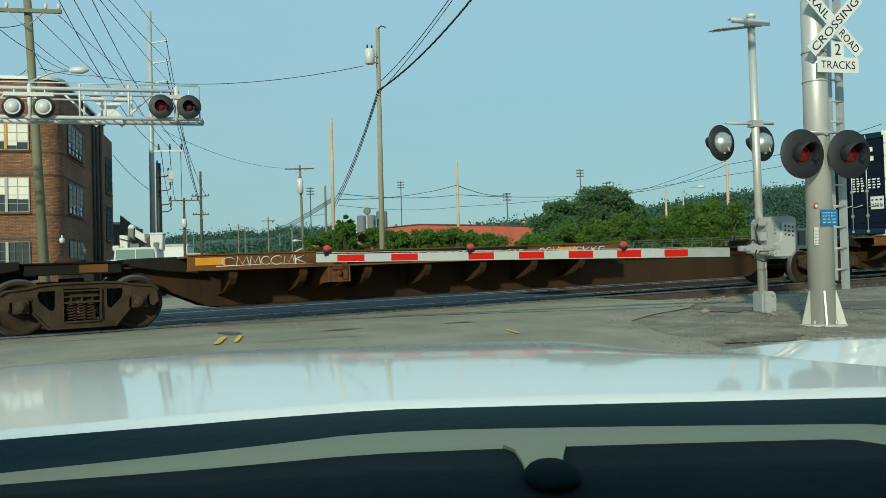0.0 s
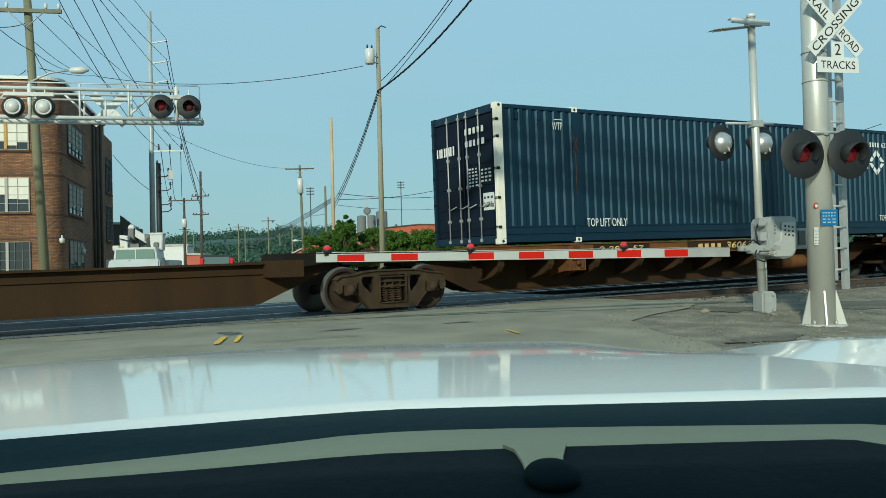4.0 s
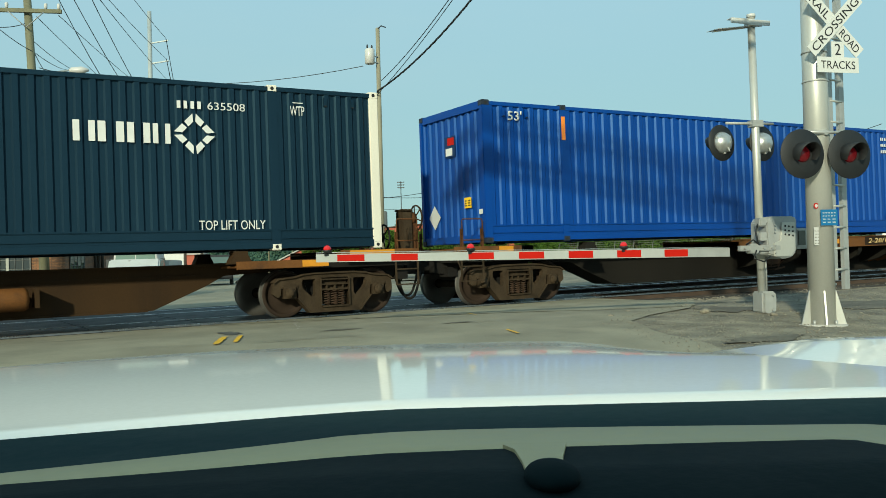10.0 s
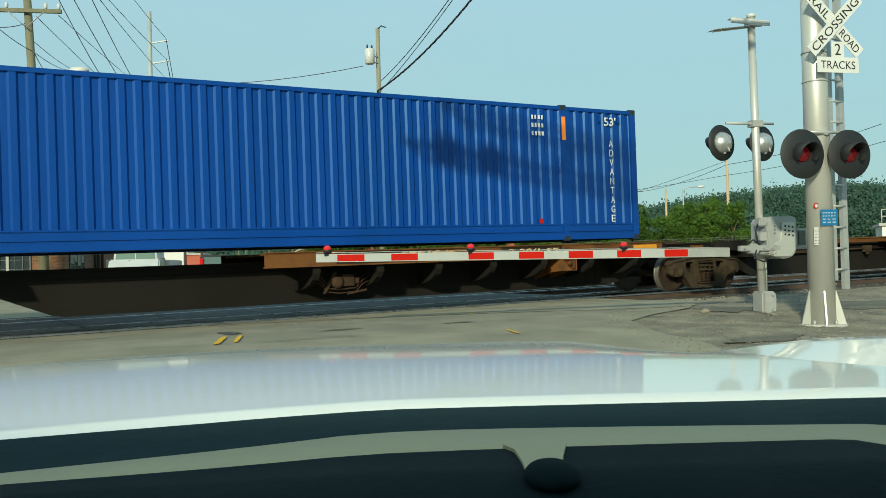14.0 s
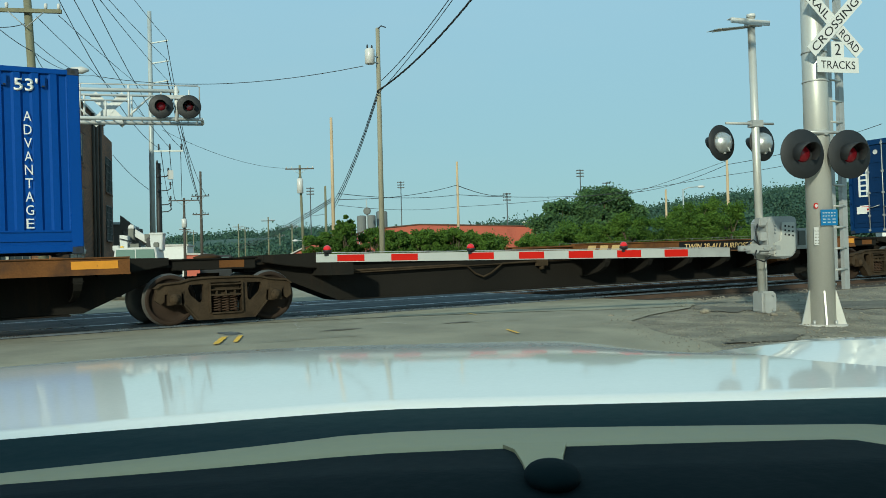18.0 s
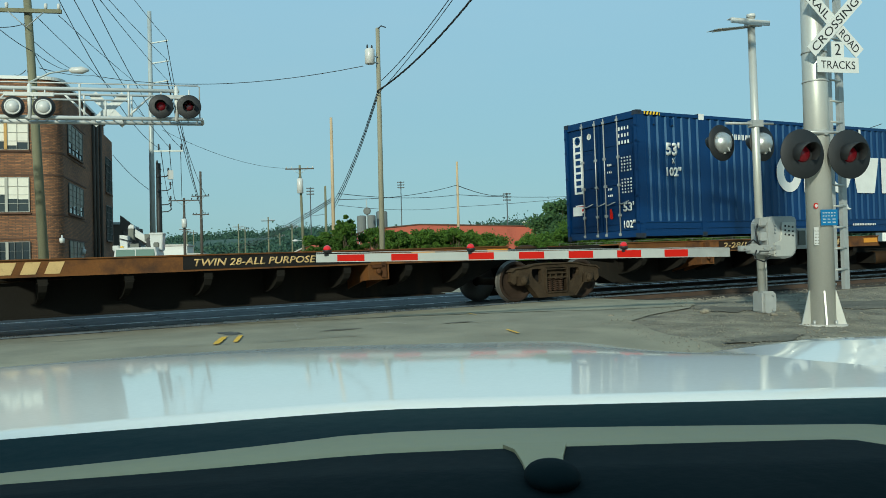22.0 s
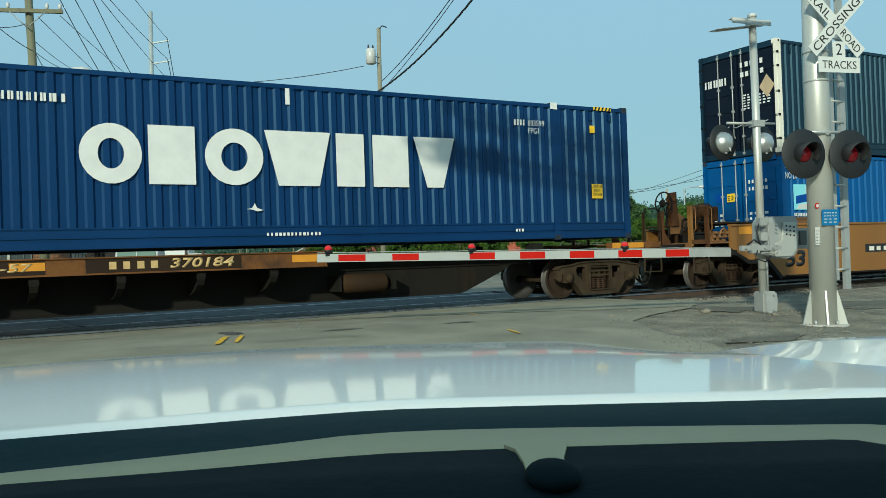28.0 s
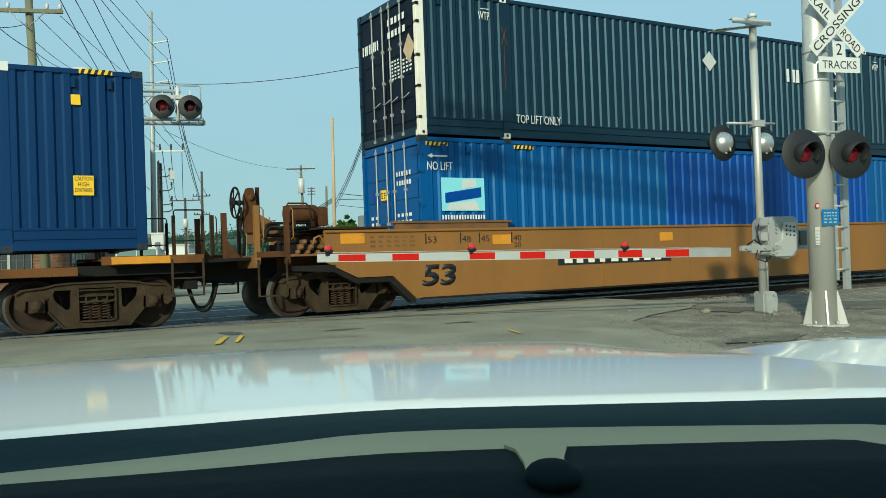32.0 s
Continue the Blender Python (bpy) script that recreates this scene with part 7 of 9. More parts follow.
        part("lamp_foot", bm, M["lamp_black"], arm)
    bm = bmesh.new()
    bent(bm, [mm @ Vector((Ln * k / 20, 0, 0.078 + (0.006 if k % 2 else 0))) for k in range(21)], 0.006, 5)
    part("lamp_cable", bm, M["zinc"], arm)
    # lamps on the post face north: seen from behind
    p = Vector((x - 0.07, y, 2.86))
    for k in (-0.565, 0.20):
        signal_lamp(root, p + ACROSS * k + ROAD * 0.12, -1, False, way=(-0.02, 1.0, -0.03))
    bm = bmesh.new()
    tube(bm, p + Vector((0, 0, 0.31)) - ACROSS * 0.56, p + Vector((0, 0, 0.31)) + ACROSS * 0.34, 0.022, n=8)
    box(bm, -0.1, 0.1, -0.08, 0.08, 0.25, 0.36, Matrix.Translation(p) @ f)
    part("lamp_arm", bm, M["zinc"], root)
    # flat plates at the top of the post
    t = Vector((x - 0.10, y, z + 4.85))
    bm = bmesh.new()
    m = Matrix.Translation(t) @ f
    box(bm, -0.42, 0.30, -0.09, -0.06, -0.045, 0.035, m @ pose(0, 0, 0, 0, 2, 0))
    box(bm, -0.42, -0.10, -0.09, 0.06, 0.03, 0.04, m @ pose(0, 0, 0, 0, 2, 0))
    box(bm, -0.66, -0.06, -0.05, 0.30, -0.055, -0.045, m @ pose(0, 0, 0, 6, -7, 0))
    tube(bm, m @ Vector((-0.66, 0.12, -0.14)), m @ Vector((0.22, 0.02, -0.03)), 0.014, n=6)
    lathe(bm, [(0, 0.075), (0.05, 0.075), (0.055, 0.07), (0.06, 0.02)], t + Vector((0, 0, 0.09)), (0, 0, 1), 16)
    box(bm, -0.08, 0.08, -0.095, 0.08, -0.06, 0.03, m)
    part("sign_bracket", bm, M["sheet_white"], root, "flat steel sign plates seen edge on")
    return root


cantilever_mast()
far_cantilever()
gate()


# ---- poles and wires ----
def pole(x, y, h, r, material, label, lean=(0.0, 0.0), arms=(), name="utility_pole"):
    z = level(x, y)
    root = thing(name, label, "utility pole", group="poles")
    top = Vector((x + lean[0], y + lean[1], h))
    bm = bmesh.new()
    tube(bm, (x, y, z - 0.1), top, r, r * 0.68, 14)
    part("pole_shaft", bm, M[material], root)
    for za, half, yaw in arms:
        f = (za - z) / (h - z)
        c = Vector((x + lean[0] * f, y + lean[1] * f, za))
        d = Vector((math.cos(radians(yaw)), math.sin(radians(yaw)), 0))
        nrm = Vector((-d.y, d.x, 0))
        bm = bmesh.new()
        m = Matrix.Translation(c - nrm * (r + 0.05)) @ pose(0, 0, 0, 0, 0, yaw)
        box(bm, -half, half, -0.05, 0.05, -0.06, 0.06, m)
        part("cross_arm", bm, M["wood_pole"] if y < 50 else M["wood_dark"], root)
        for k in (-0.92, -0.55, 0.55, 0.92):
            bm = bmesh.new()
            lathe(bm, [(0.0, 0.03), (0.05, 0.055), (0.10, 0.05), (0.15, 0.06), (0.19, 0.03)], m @ Vector((half * k, 0, 0.06)), (0, 0, 1), 10)
            part("insulator", bm, M["ceramic"] if material != "wood_dark" else M["lamp_black"], root)
        bm = bmesh.new()
        for k in (-0.5, 0.5):
            tube(bm, m @ Vector((half * k, -0.06, -0.05)), m @ Vector((0, -0.06, -0.55)), 0.018, n=5)
        part("arm_brace", bm, M["zinc"], root)
    return root


def wire(a, b, sag, r=0.018, n=14, name="overhead_wire", label="dark overhead wire strung between poles"):
    a, b = Vector(a), Vector(b)
    bm = bmesh.new()
    pts = []
    for i in range(n + 1):
        f = i / n
        p = a.lerp(b, f)
        p.z -= sag * 4 * f * (1 - f)
        pts.append(p)
    bent(bm, pts, r, 5)
    return solid(name, bm, M["wire"], label, "wire", group="overhead wires", kind="stuff")


def twisted_cable(a, b, sag):
    """A bundle of three cables wound round each other."""
    a, b = Vector(a), Vector(b)
    root = thing("cable_bundle", "thick black twisted cable bundle strung to a pole", "cable", group="overhead wires")
    side = (b - a).cross(Vector((0, 0, 1))).normalized()
    for k in range(3):
        bm = bmesh.new()
        pts = []
        for i in range(121):
            f = i / 120
            p = a.lerp(b, f)
            p.z -= sag * 4 * f * (1 - f)
            w = f * 60 + k * 2.094
            pts.append(p + side * 0.024 * math.cos(w) + Vector((0, 0, 0.024 * math.sin(w))))
        bent(bm, pts, 0.022, 5)
        part("cable_strand", bm, M["wire"], root)


def transformer(root, c, h=1.0, r=0.3):
    bm = bmesh.new()
    lathe(bm, [(0, r * 0.7), (0.03, r), (h - 0.05, r), (h, r * 0.8), (h + 0.05, r * 0.3)], c, (0, 0, 1), 18)
    t = part("transformer", bm, M["ceramic"], root, "grey pole transformer")
    for k in (-0.12, 0.12):
        bm = bmesh.new()
        lathe(bm, [(0, 0.04), (0.1, 0.05), (0.2, 0.03)], Vector(c) + Vector((k, 0, h)), (0, 0, 1), 8)
        part("bushing", bm, M["wire"], t)


def poles():
    left = pole(2.44, 30.67, 12.0, 0.16, "wood_pole", "tall grey-brown wooden utility pole with crossarm", (-0.52, 0), [(9.30, 1.05, -18)])
    mid = pole(18.13, 39.1, 12.65, 0.145, "wood_grey", "weathered wooden utility pole with a transformer", (0.03, 0))
    transformer(mid, (17.66, 39.0, 10.8), 0.75, 0.24)
    bm = bmesh.new()
    tube(bm, (18.1, 39.0, 11.2), (17.66, 39.0, 11.2), 0.03, n=6)
    tube(bm, (18.1, 39.0, 10.9), (17.66, 39.0, 10.9), 0.03, n=6)
    part("bracket", bm, M["zinc"], mid)
    bm = bmesh.new()
    bent(bm, [(18.15, 39, 12.6), (18.3, 39, 12.75), (18.55, 39, 12.7)], 0.03, 6)
    part("top_bracket", bm, M["wire"], mid)
    pole(22.4, 56.1, 11.2, 0.14, "wood_new", "pale new wooden pole")
    pole(39.8, 69.3, 10.3, 0.14, "wood_new", "pale wooden pole among bushes")
    p = pole(30.9, 85.5, 11.5, 0.17, "wood_pole", "far wooden pole with crossarm and transformer", (-0.3, 0), [(11.1, 1.45, -28)])
    transformer(p, (30.5, 85.2, 8.6), 1.5, 0.32)
    pole(31.1, 79.8, 8.85, 0.15, "wood_pole", "short grey wooden pole")
    s = pole(11.6, 62.0, 18.8, 0.20, "steel_pole", "tall grey steel transmission pole", (0.05, 0))
    for z in (16.6, 15.2, 13.85):
        bm = bmesh.new()
        m = Matrix.Translation((11.65, 62, z)) @ pose(0, 0, 0, 0, -9, -25)
        box(bm, 0, 1.25, -0.05, 0.05, -0.04, 0.04, m)
        part("davit_arm", bm, M["steel_pole"], s)
    bm = bmesh.new()
    box(bm, 0, 2.1, -0.06, 0.06, -0.06, 0.06, Matrix.Translation((11.65, 62, 9.2)) @ pose(0, 0, 0, 0, 0, -25))
    arm = part("davit_arm", bm, M["steel_pole"], s)
    for k in (0.45, 1.2, 1.98):
        bm = bmesh.new()
        lathe(bm, [(0.0, 0.03), (0.06, 0.07), (0.14, 0.05), (0.22, 0.08), (0.30, 0.05), (0.38, 0.07), (0.44, 0.03)], Matrix.Translation((11.65, 62, 9.26)) @ pose(0, 0, 0, 0, 0, -25) @ Vector((k, 0, 0)), (0, 0, 1), 8)
        part("insulator", bm, M["wire"], arm, "dark post insulator")
    d = pole(11.02, 56.7, 7.75, 0.21, "lamp_black", "dark pole crowded with cable terminations")
    rng = random.Random(8)
    for i in range(7):
        z = 4.7 + i * 0.44
        bm = bmesh.new()
        k = (1, 1, -0.5, 1, -0.4, 0.8, -0.5)[i]
        bent(bm, [(11.15, 56.5, z), (11.15 + k * 0.35, 56.4, z + 0.02), (11.15 + k * 0.55, 56.4, z + 0.15), (11.15 + k * 0.52, 56.4, z + 0.38)], 0.035, 6)
        lathe(bm, [(0, 0.05), (0.05, 0.08), (0.1, 0.05), (0.15, 0.07), (0.2, 0.03)], (11.15 + k * 0.52, 56.4, z + 0.36), (0, 0, 1), 8)
        part("cable_termination", bm, M["wire"], d)
    bm = bmesh.new()
    box(bm, 11.55, 11.85, 56.3, 56.6, 6.75, 7.3)
    part("switch_box", bm, M["ceramic"], d, "pale grey switch box")
    t = pole(26.6, 110.7, 13.4, 0.2, "wood_dark", "dark far wooden pole with short arms", (0, 0), [(10.3, 1.1, -28), (8.0, 1.0, -28)])
    u = pole(22.5, 101.6, 9.3, 0.18, "wood_dark", "dark far wooden pole with crossarm", (0, 0), [(9.0, 1.7, -28)])
    transformer(u, (22.4, 101.2, 5.9), 1.0, 0.3)
    for x, y, h in ((44.5, 140, 9.5), (48, 170, 10), (52, 150, 9), (40, 180, 10), (58, 200, 11), (63, 190, 9), (47, 210, 11), (55.5, 240, 12)):
        pole(x, y, h, 0.16, "wood_pole", "distant wooden pole along the street", (0, 0), [(h - 0.6, 1.1, -28)])
    # stadium and street lights
    for x, y, h in ((88.2, 179.4, 20.2), (111.5, 143.7, 19.8), (92.9, 142.7, 14.6), (112.9, 137.2, 16.6), (63, 170, 17.5)):
        m = pole(x, y, h, 0.14, "dark_steel", "tall floodlight mast in the distance", name="floodlight_mast")
        for k in range(3):
            bm = bmesh.new()
            box(bm, -0.8, 0.8, -0.05, 0.05, -0.05, 0.05, Matrix.Translation((x, y, h - 0.2 - 0.6 * k)) @ pose(0, 0, 0, 0, 0, -28))
            for j in range(4):
                box(bm, -0.75 + j * 0.4, -0.52 + j * 0.4, -0.2, 0.1, -0.15, 0.1, Matrix.Translation((x, y, h - 0.2 - 0.6 * k)) @ pose(0, 0, 0, 0, 0, -28))
            part("floodlight_bar", bm, M["dark_steel"], m)
    pole(57.5, 53.9, 9.5, 0.15, "wood_new", "pale brown wooden pole behind the gate")
    pole(63.4, 67.7, 8.1, 0.14, "wood_new", "pale brown wooden pole above bushes")
    for x, y, h, k in ((65.0, 66.9, 8.3, 1.0), (70.5, 100.5, 6.6, -1.0), (39.8, 108, 4.6, -1.0), (47.0, 108.5, 5.6, 1.0)):
        m = pole(x, y, h - 0.2, 0.10, "steel_pole", "street lamp on a curved arm", name="street_lamp")
        bm = bmesh.new()
        d = Vector((0.876, -0.48, 0)) * k
        c = Vector((x, y, h - 0.3))
        bent(bm, [c, c + d * 0.6 + Vector((0, 0, 0.25)), c + d * 1.6 + Vector((0, 0, 0.3))], 0.05, 6)
        part("lamp_arm", bm, M["steel_pole"], m)
        bm = bmesh.new()
        lathe(bm, [(0, 0.04), (0.1, 0.12), (0.5, 0.15), (0.75, 0.05)], c + d * 1.5 + Vector((0, 0, 0.3)), d, 10)
        part("lamp_head", bm, M["ceramic"], m)
    # street lamp over the building corner
    lamp = thing("street_lamp", "grey street lamp arm fixed to a wooden pole", "street lamp")
    c = Vector((2.05, 30.5, 7.05))
    e = Vector((3.15, 30.05, 7.42))
    bm = bmesh.new()
    bent(bm, [c, c.lerp(e, 0.5) + Vector((0, 0, 0.1)), e], 0.03, 6)
    part("lamp_arm", bm, M["steel_pole"], lamp)
    bm = bmesh.new()
    lathe(bm, [(0, 0.04), (0.08, 0.10), (0.4, 0.12), (0.6, 0.04)], e, (0.9, -0.35, 0.02), 10)
    part("lamp_head", bm, M["ceramic"], lamp)


def wires():
    # cable bundle from overhead down to the middle pole and on along the street
    twisted_cable((18.02, 39.0, 9.51), (16.6, 21.92, 13.0), 0.75)
    wire((18.02, 39.0, 9.34), (15.9, 22.5, 12.9), 0.35, 0.016)
    wire((18.23, 38.94, 10.04), (14.66, 23.27, 11.0), 0.3, 0.018)
    for k in range(3):
        wire((18.02, 39.0, 9.2 + k * 0.14), (22.45, 56.0, 5.0 + k * 0.26), 0.45, 0.026 if k == 1 else 0.018)
        wire((22.4, 56.1, 5.5 + k * 0.12), (31.0, 110, 3.5 + k * 0.3), 0.4, 0.03)
    wire((17.39, 39.2, 10.73), (7.4, 57.53, 13.14), 0.7, 0.018)
    # lines along the street to the right
    wire((22.7, 55.9, 5.6), (39.7, 69.3, 8.17), 0.35, 0.022)
    wire((22.7, 55.9, 6.0), (39.8, 69.3, 7.3), 0.3, 0.022)
    wire((22.7, 55.9, 5.2), (39.8, 69.3, 6.2), 0.3, 0.015)
    wire((39.7, 69.3, 8.17), (92.9, 142.7, 14.2), 0.5, 0.04)
    wire((39.8, 69.3, 7.3), (62.5, 70.0, 8.1), 0.4, 0.026)
    wire((62.5, 70.0, 8.1), (57.5, 53.9, 8.9), 0.3, 0.022)
    wire((39.8, 69.3, 6.2), (57.5, 53.9, 8.0), 0.4, 0.018)
    wire((57.5, 53.9, 8.9), (55.2, 37.9, 9.8), 0.3, 0.022)
    wire((57.5, 53.9, 8.0), (56, 36.0, 9.0), 0.3, 0.02)
    wire((57.4, 53.9, 9.2), (47, 60, 5.5), 0.1, 0.018)
    # fan of lines coming in over the left to the steel pole
    for a, b, sag in (((2.95, 29.85, 11.74), (13.41, 60.84, 9.29), 0.9), ((2.35, 29.91, 11.58), (12.72, 60.99, 9.28), 0.7),
                      ((2.06, 29.93, 11.36), (12.04, 61.12, 9.27), 1.1), ((3.85, 29.75, 11.49), (12.52, 61.03, 16.81), 0.1),
                      ((2.83, 29.87, 11.46), (12.51, 61.03, 15.42), 0.15), ((2.75, 29.87, 11.47), (12.49, 61.04, 14.04), 0.15)):
        wire(a, b, sag, 0.016)
    for z, x, q in ((16.81, 26.3, 10.2), (15.42, 26.6, 9.2), (14.04, 26.9, 8.2), (14.04, 27.3, 10.3)):
        wire((12.55, 61.1, z), (x, 110.7, q), 1.0, 0.026)
    for x in (12.11, 12.68, 13.42):
        wire((x, 61.3, 9.17), (x + 8.9, 101.8, 9.1), 0.8, 0.024)
    wire((9.3, 63.2, 9.0), (11.4, 62.1, 6.6), 0.15, 0.02)
    wire((12.3, 61.5, 10.6), (29.4, 86.4, 11.25), 0.6, 0.014)
    for a, b in (((2.3, 30.91, 9.26), (10.96, 61.02, 11.41)), ((2.95, 30.86, 9.36), (11.27, 60.97, 13.05)), ((0.52, 25.99, 7.97), (2.13, 30.53, 8.04)),
                 ((2.16, 30.72, 8.43), (5.81, 52.68, 12.32)), ((2.22, 30.72, 8.04), (5.4, 52.72, 12.33)), ((2.22, 30.72, 8.0), (3.81, 44.84, 10.34)),
                 ((2.8, 52.93, 11.9), (1.94, 30.54, 7.43)), ((2.33, 30.71, 7.57), (6.64, 51.57, 11.88)), ((0.74, 29.99, 8.6), (1.93, 30.54, 8.9))):
        wire(a, b, 0.1, 0.012)
    wire((30.9, 85.3, 6.6), (31.1, 79.8, 6.2), 0.2, 0.02)


poles()
wires()


# ---- buildings ----
def window(root, m, w, h, rows, cols, blinds=0.0, rng=None, shade="blind", frame_paint="sash", mullion=""):
    """Steel sash window let into a wall; m places its lower left corner with x along the wall and -y outwards."""
    m = m @ Matrix.Translation((0, -0.055, 0))
    bm = bmesh.new()
    box(bm, 0, w, 0.02, 0.05, 0, h, m)
    win = part("window", bm, M["window_dark"], root, "steel sash window")
    bm = bmesh.new()
    for i in range(cols + 1):
        t = 0.05 if i in (0, cols) else 0.022
        box(bm, w * i / cols - t / 2, w * i / cols + t / 2, -0.03, 0.02, 0, h, m)
    for j in range(rows + 1):
        t = 0.05 if j in (0, rows) else 0.022
        box(bm, 0, w, -0.028, 0.018, h * j / rows - t / 2, h * j / rows + t / 2, m)
    part("window_frame", bm, M[frame_paint], win)
    if mullion:
        bm = bmesh.new()
        box(bm, w / 2 - 0.075, w / 2 + 0.075, -0.06, 0.02, 0, h, m)
        part("mullion", bm, M[mullion], win, "broad painted window mullion")
    if blinds:
        for i in range(cols):
            bm = bmesh.new()
            k = blinds * rng.uniform(0.75, 1.15)
            box(bm, w * i / cols + 0.02, w * (i + 1) / cols - 0.02, 0.004, 0.016, h * max(0.02, 1 - k), h - 0.02, m)
            part("blind", bm, M[shade], win, "pale window blind")
    bm = bmesh.new()
    box(bm, -0.08, w + 0.08, -0.07, 0.02, -0.12, -0.01, m)
    part("window_sill", bm, M["brick_course"], win)


def brick_building():
    rng = random.Random(4)
    root = thing("brick_building", "red brick factory with a rounded corner and steel sash windows", "building")
    H = 11.8
    corner = Vector((5.05, 53.1, 0))
    yaw_f = -16.0
    f = Matrix.Translation(corner) @ pose(0, 0, 0, 0, 0, yaw_f)      # local -x runs along the front, +y away
    R = 0.95
    poly = [(-26, 0), (-R, 0)] + [(-R + R * math.sin(a), R - R * math.cos(a)) for a in [radians(10 * i) for i in range(1, 10)]] + [(0, 8.0), (0.0, 16.0), (-26, 16.0)]
    bm = bmesh.new()
    lo = [bm.verts.new(f @ Vector((x, y, -0.3))) for x, y in poly]
    hi = [bm.verts.new(f @ Vector((x, y, H))) for x, y in poly]
    n = len(poly)
    for i in range(n):
        j = (i + 1) % n
        bm.faces.new((lo[i], lo[j], hi[j], hi[i]))
    bm.faces.new(hi)
    part("wall", bm, M["brick"], root)
    bm = bmesh.new()
    for i in range(len(poly) - 2):
        (x0, y0), (x1, y1) = poly[i], poly[i + 1]
        a, b = Vector((x0, y0, 0)), Vector((x1, y1, 0))
        d = (b - a).normalized()
        nn = Vector((d.y, -d.x, 0)) * 0.12
        q = [a + nn, b + nn, b - nn, a - nn]
        l2 = [bm.verts.new(f @ (v + Vector((0, 0, H)))) for v in q]
        h2 = [bm.verts.new(f @ (v + Vector((0, 0, H + 0.18)))) for v in q]
        for k in range(4):
            bm.faces.new((l2[k], l2[(k + 1) % 4], h2[(k + 1) % 4], h2[k]))
        bm.faces.new(h2)
    part("parapet_cap", bm, M["sheet_white"], root, "pale parapet cap")
    # projecting brick courses at sill and head height
    for z in (9.92, 7.72, 6.45, 4.27, 2.95):
        bm = bmesh.new()
        for (x0, y0), (x1, y1) in zip(poly, poly[1:-2]):
            a, b = Vector((x0, y0, z)), Vector((x1, y1, z))
            d = (b - a).normalized()
            o = Vector((d.y, -d.x, 0))
            q = [a + o * 0.03, b + o * 0.03, b - o * 0.05, a - o * 0.05]
            l2 = [bm.verts.new(f @ v) for v in q]
            h2 = [bm.verts.new(f @ (v + Vector((0, 0, 0.09)))) for v in q]
            for k in range(4):
                bm.faces.new((l2[k], l2[(k + 1) % 4], h2[(k + 1) % 4], h2[k]))
            bm.faces.new(h2)
            bm.faces.new(l2[::-1])
        part("brick_course", bm, M["brick_course"], root, "dark projecting brick course")
    for z, h in ((7.9, 1.9), (4.45, 1.9), (0.8, 2.0)):
        for k in range(6):
            x0 = -1.55 - 2.4 - k * 3.5
            window(root, f @ Matrix.Translation((x0, -0.005, z)), 2.3, h, 4, 4 if z > 1 else 6, (0.97 if z > 7 else 0.62) if z > 3 else 0.0, rng,
                   mullion="mullion_ochre" if z > 7 else "sash", frame_paint="sash" if z > 3 else "sash_dark")
    side = f @ Matrix.Translation((0, R, 0)) @ pose(0, 0, 0, 0, 0, 90)
    for z, h in ((8.0, 1.75), (4.5, 1.75), (1.1, 1.8)):
        for k in range(1):
            window(root, side @ Matrix.Translation((1.0, -0.005, z)), 4.6, h, 5, 4, 0.8, rng, "window_shade", "sash_dark")
    # dark downpipes and a lower wing behind
    for x in (9.6, 10.9, 12.6):
        bm = bmesh.new()
        a = side @ Vector((x, -0.12, 0))
        tube(bm, a, a + Vector((0, 0, H)), 0.10, n=8)
        part("downpipe", bm, M["wood_dark"], root)
    bm = bmesh.new()
    box(bm, -20, -0.02, 16.0, 20.2, -0.3, 11.2, f)
    part("rear_wing", bm, M["brick"], root, "lower rear wing")
    for z in (7.0, 3.4):
        for k in range(1):
            window(root, f @ Matrix.Translation((-0.02, 16.0, 0)) @ pose(0, 0, 0, 0, 0, 90) @ Matrix.Translation((0.5, -0.005, z)), 2.8, 2.6, 5, 4, 0, rng, frame_paint="sash_dark")
    for p in ((-0.15, 0.2, 2.7), (0.02, 6.0, 2.2)):
        bm = bmesh.new()
        q = f @ Vector(p)
        lathe(bm, [(0, 0.12), (0.25, 0.16), (0.3, 0.05), (0.45, 0.04)], q + Vector((0.1, -0.12, 0)), (0, 0, 1), 10)
        part("wall_lamp", bm, M["ceramic"], root, "small wall lamp")
    return root


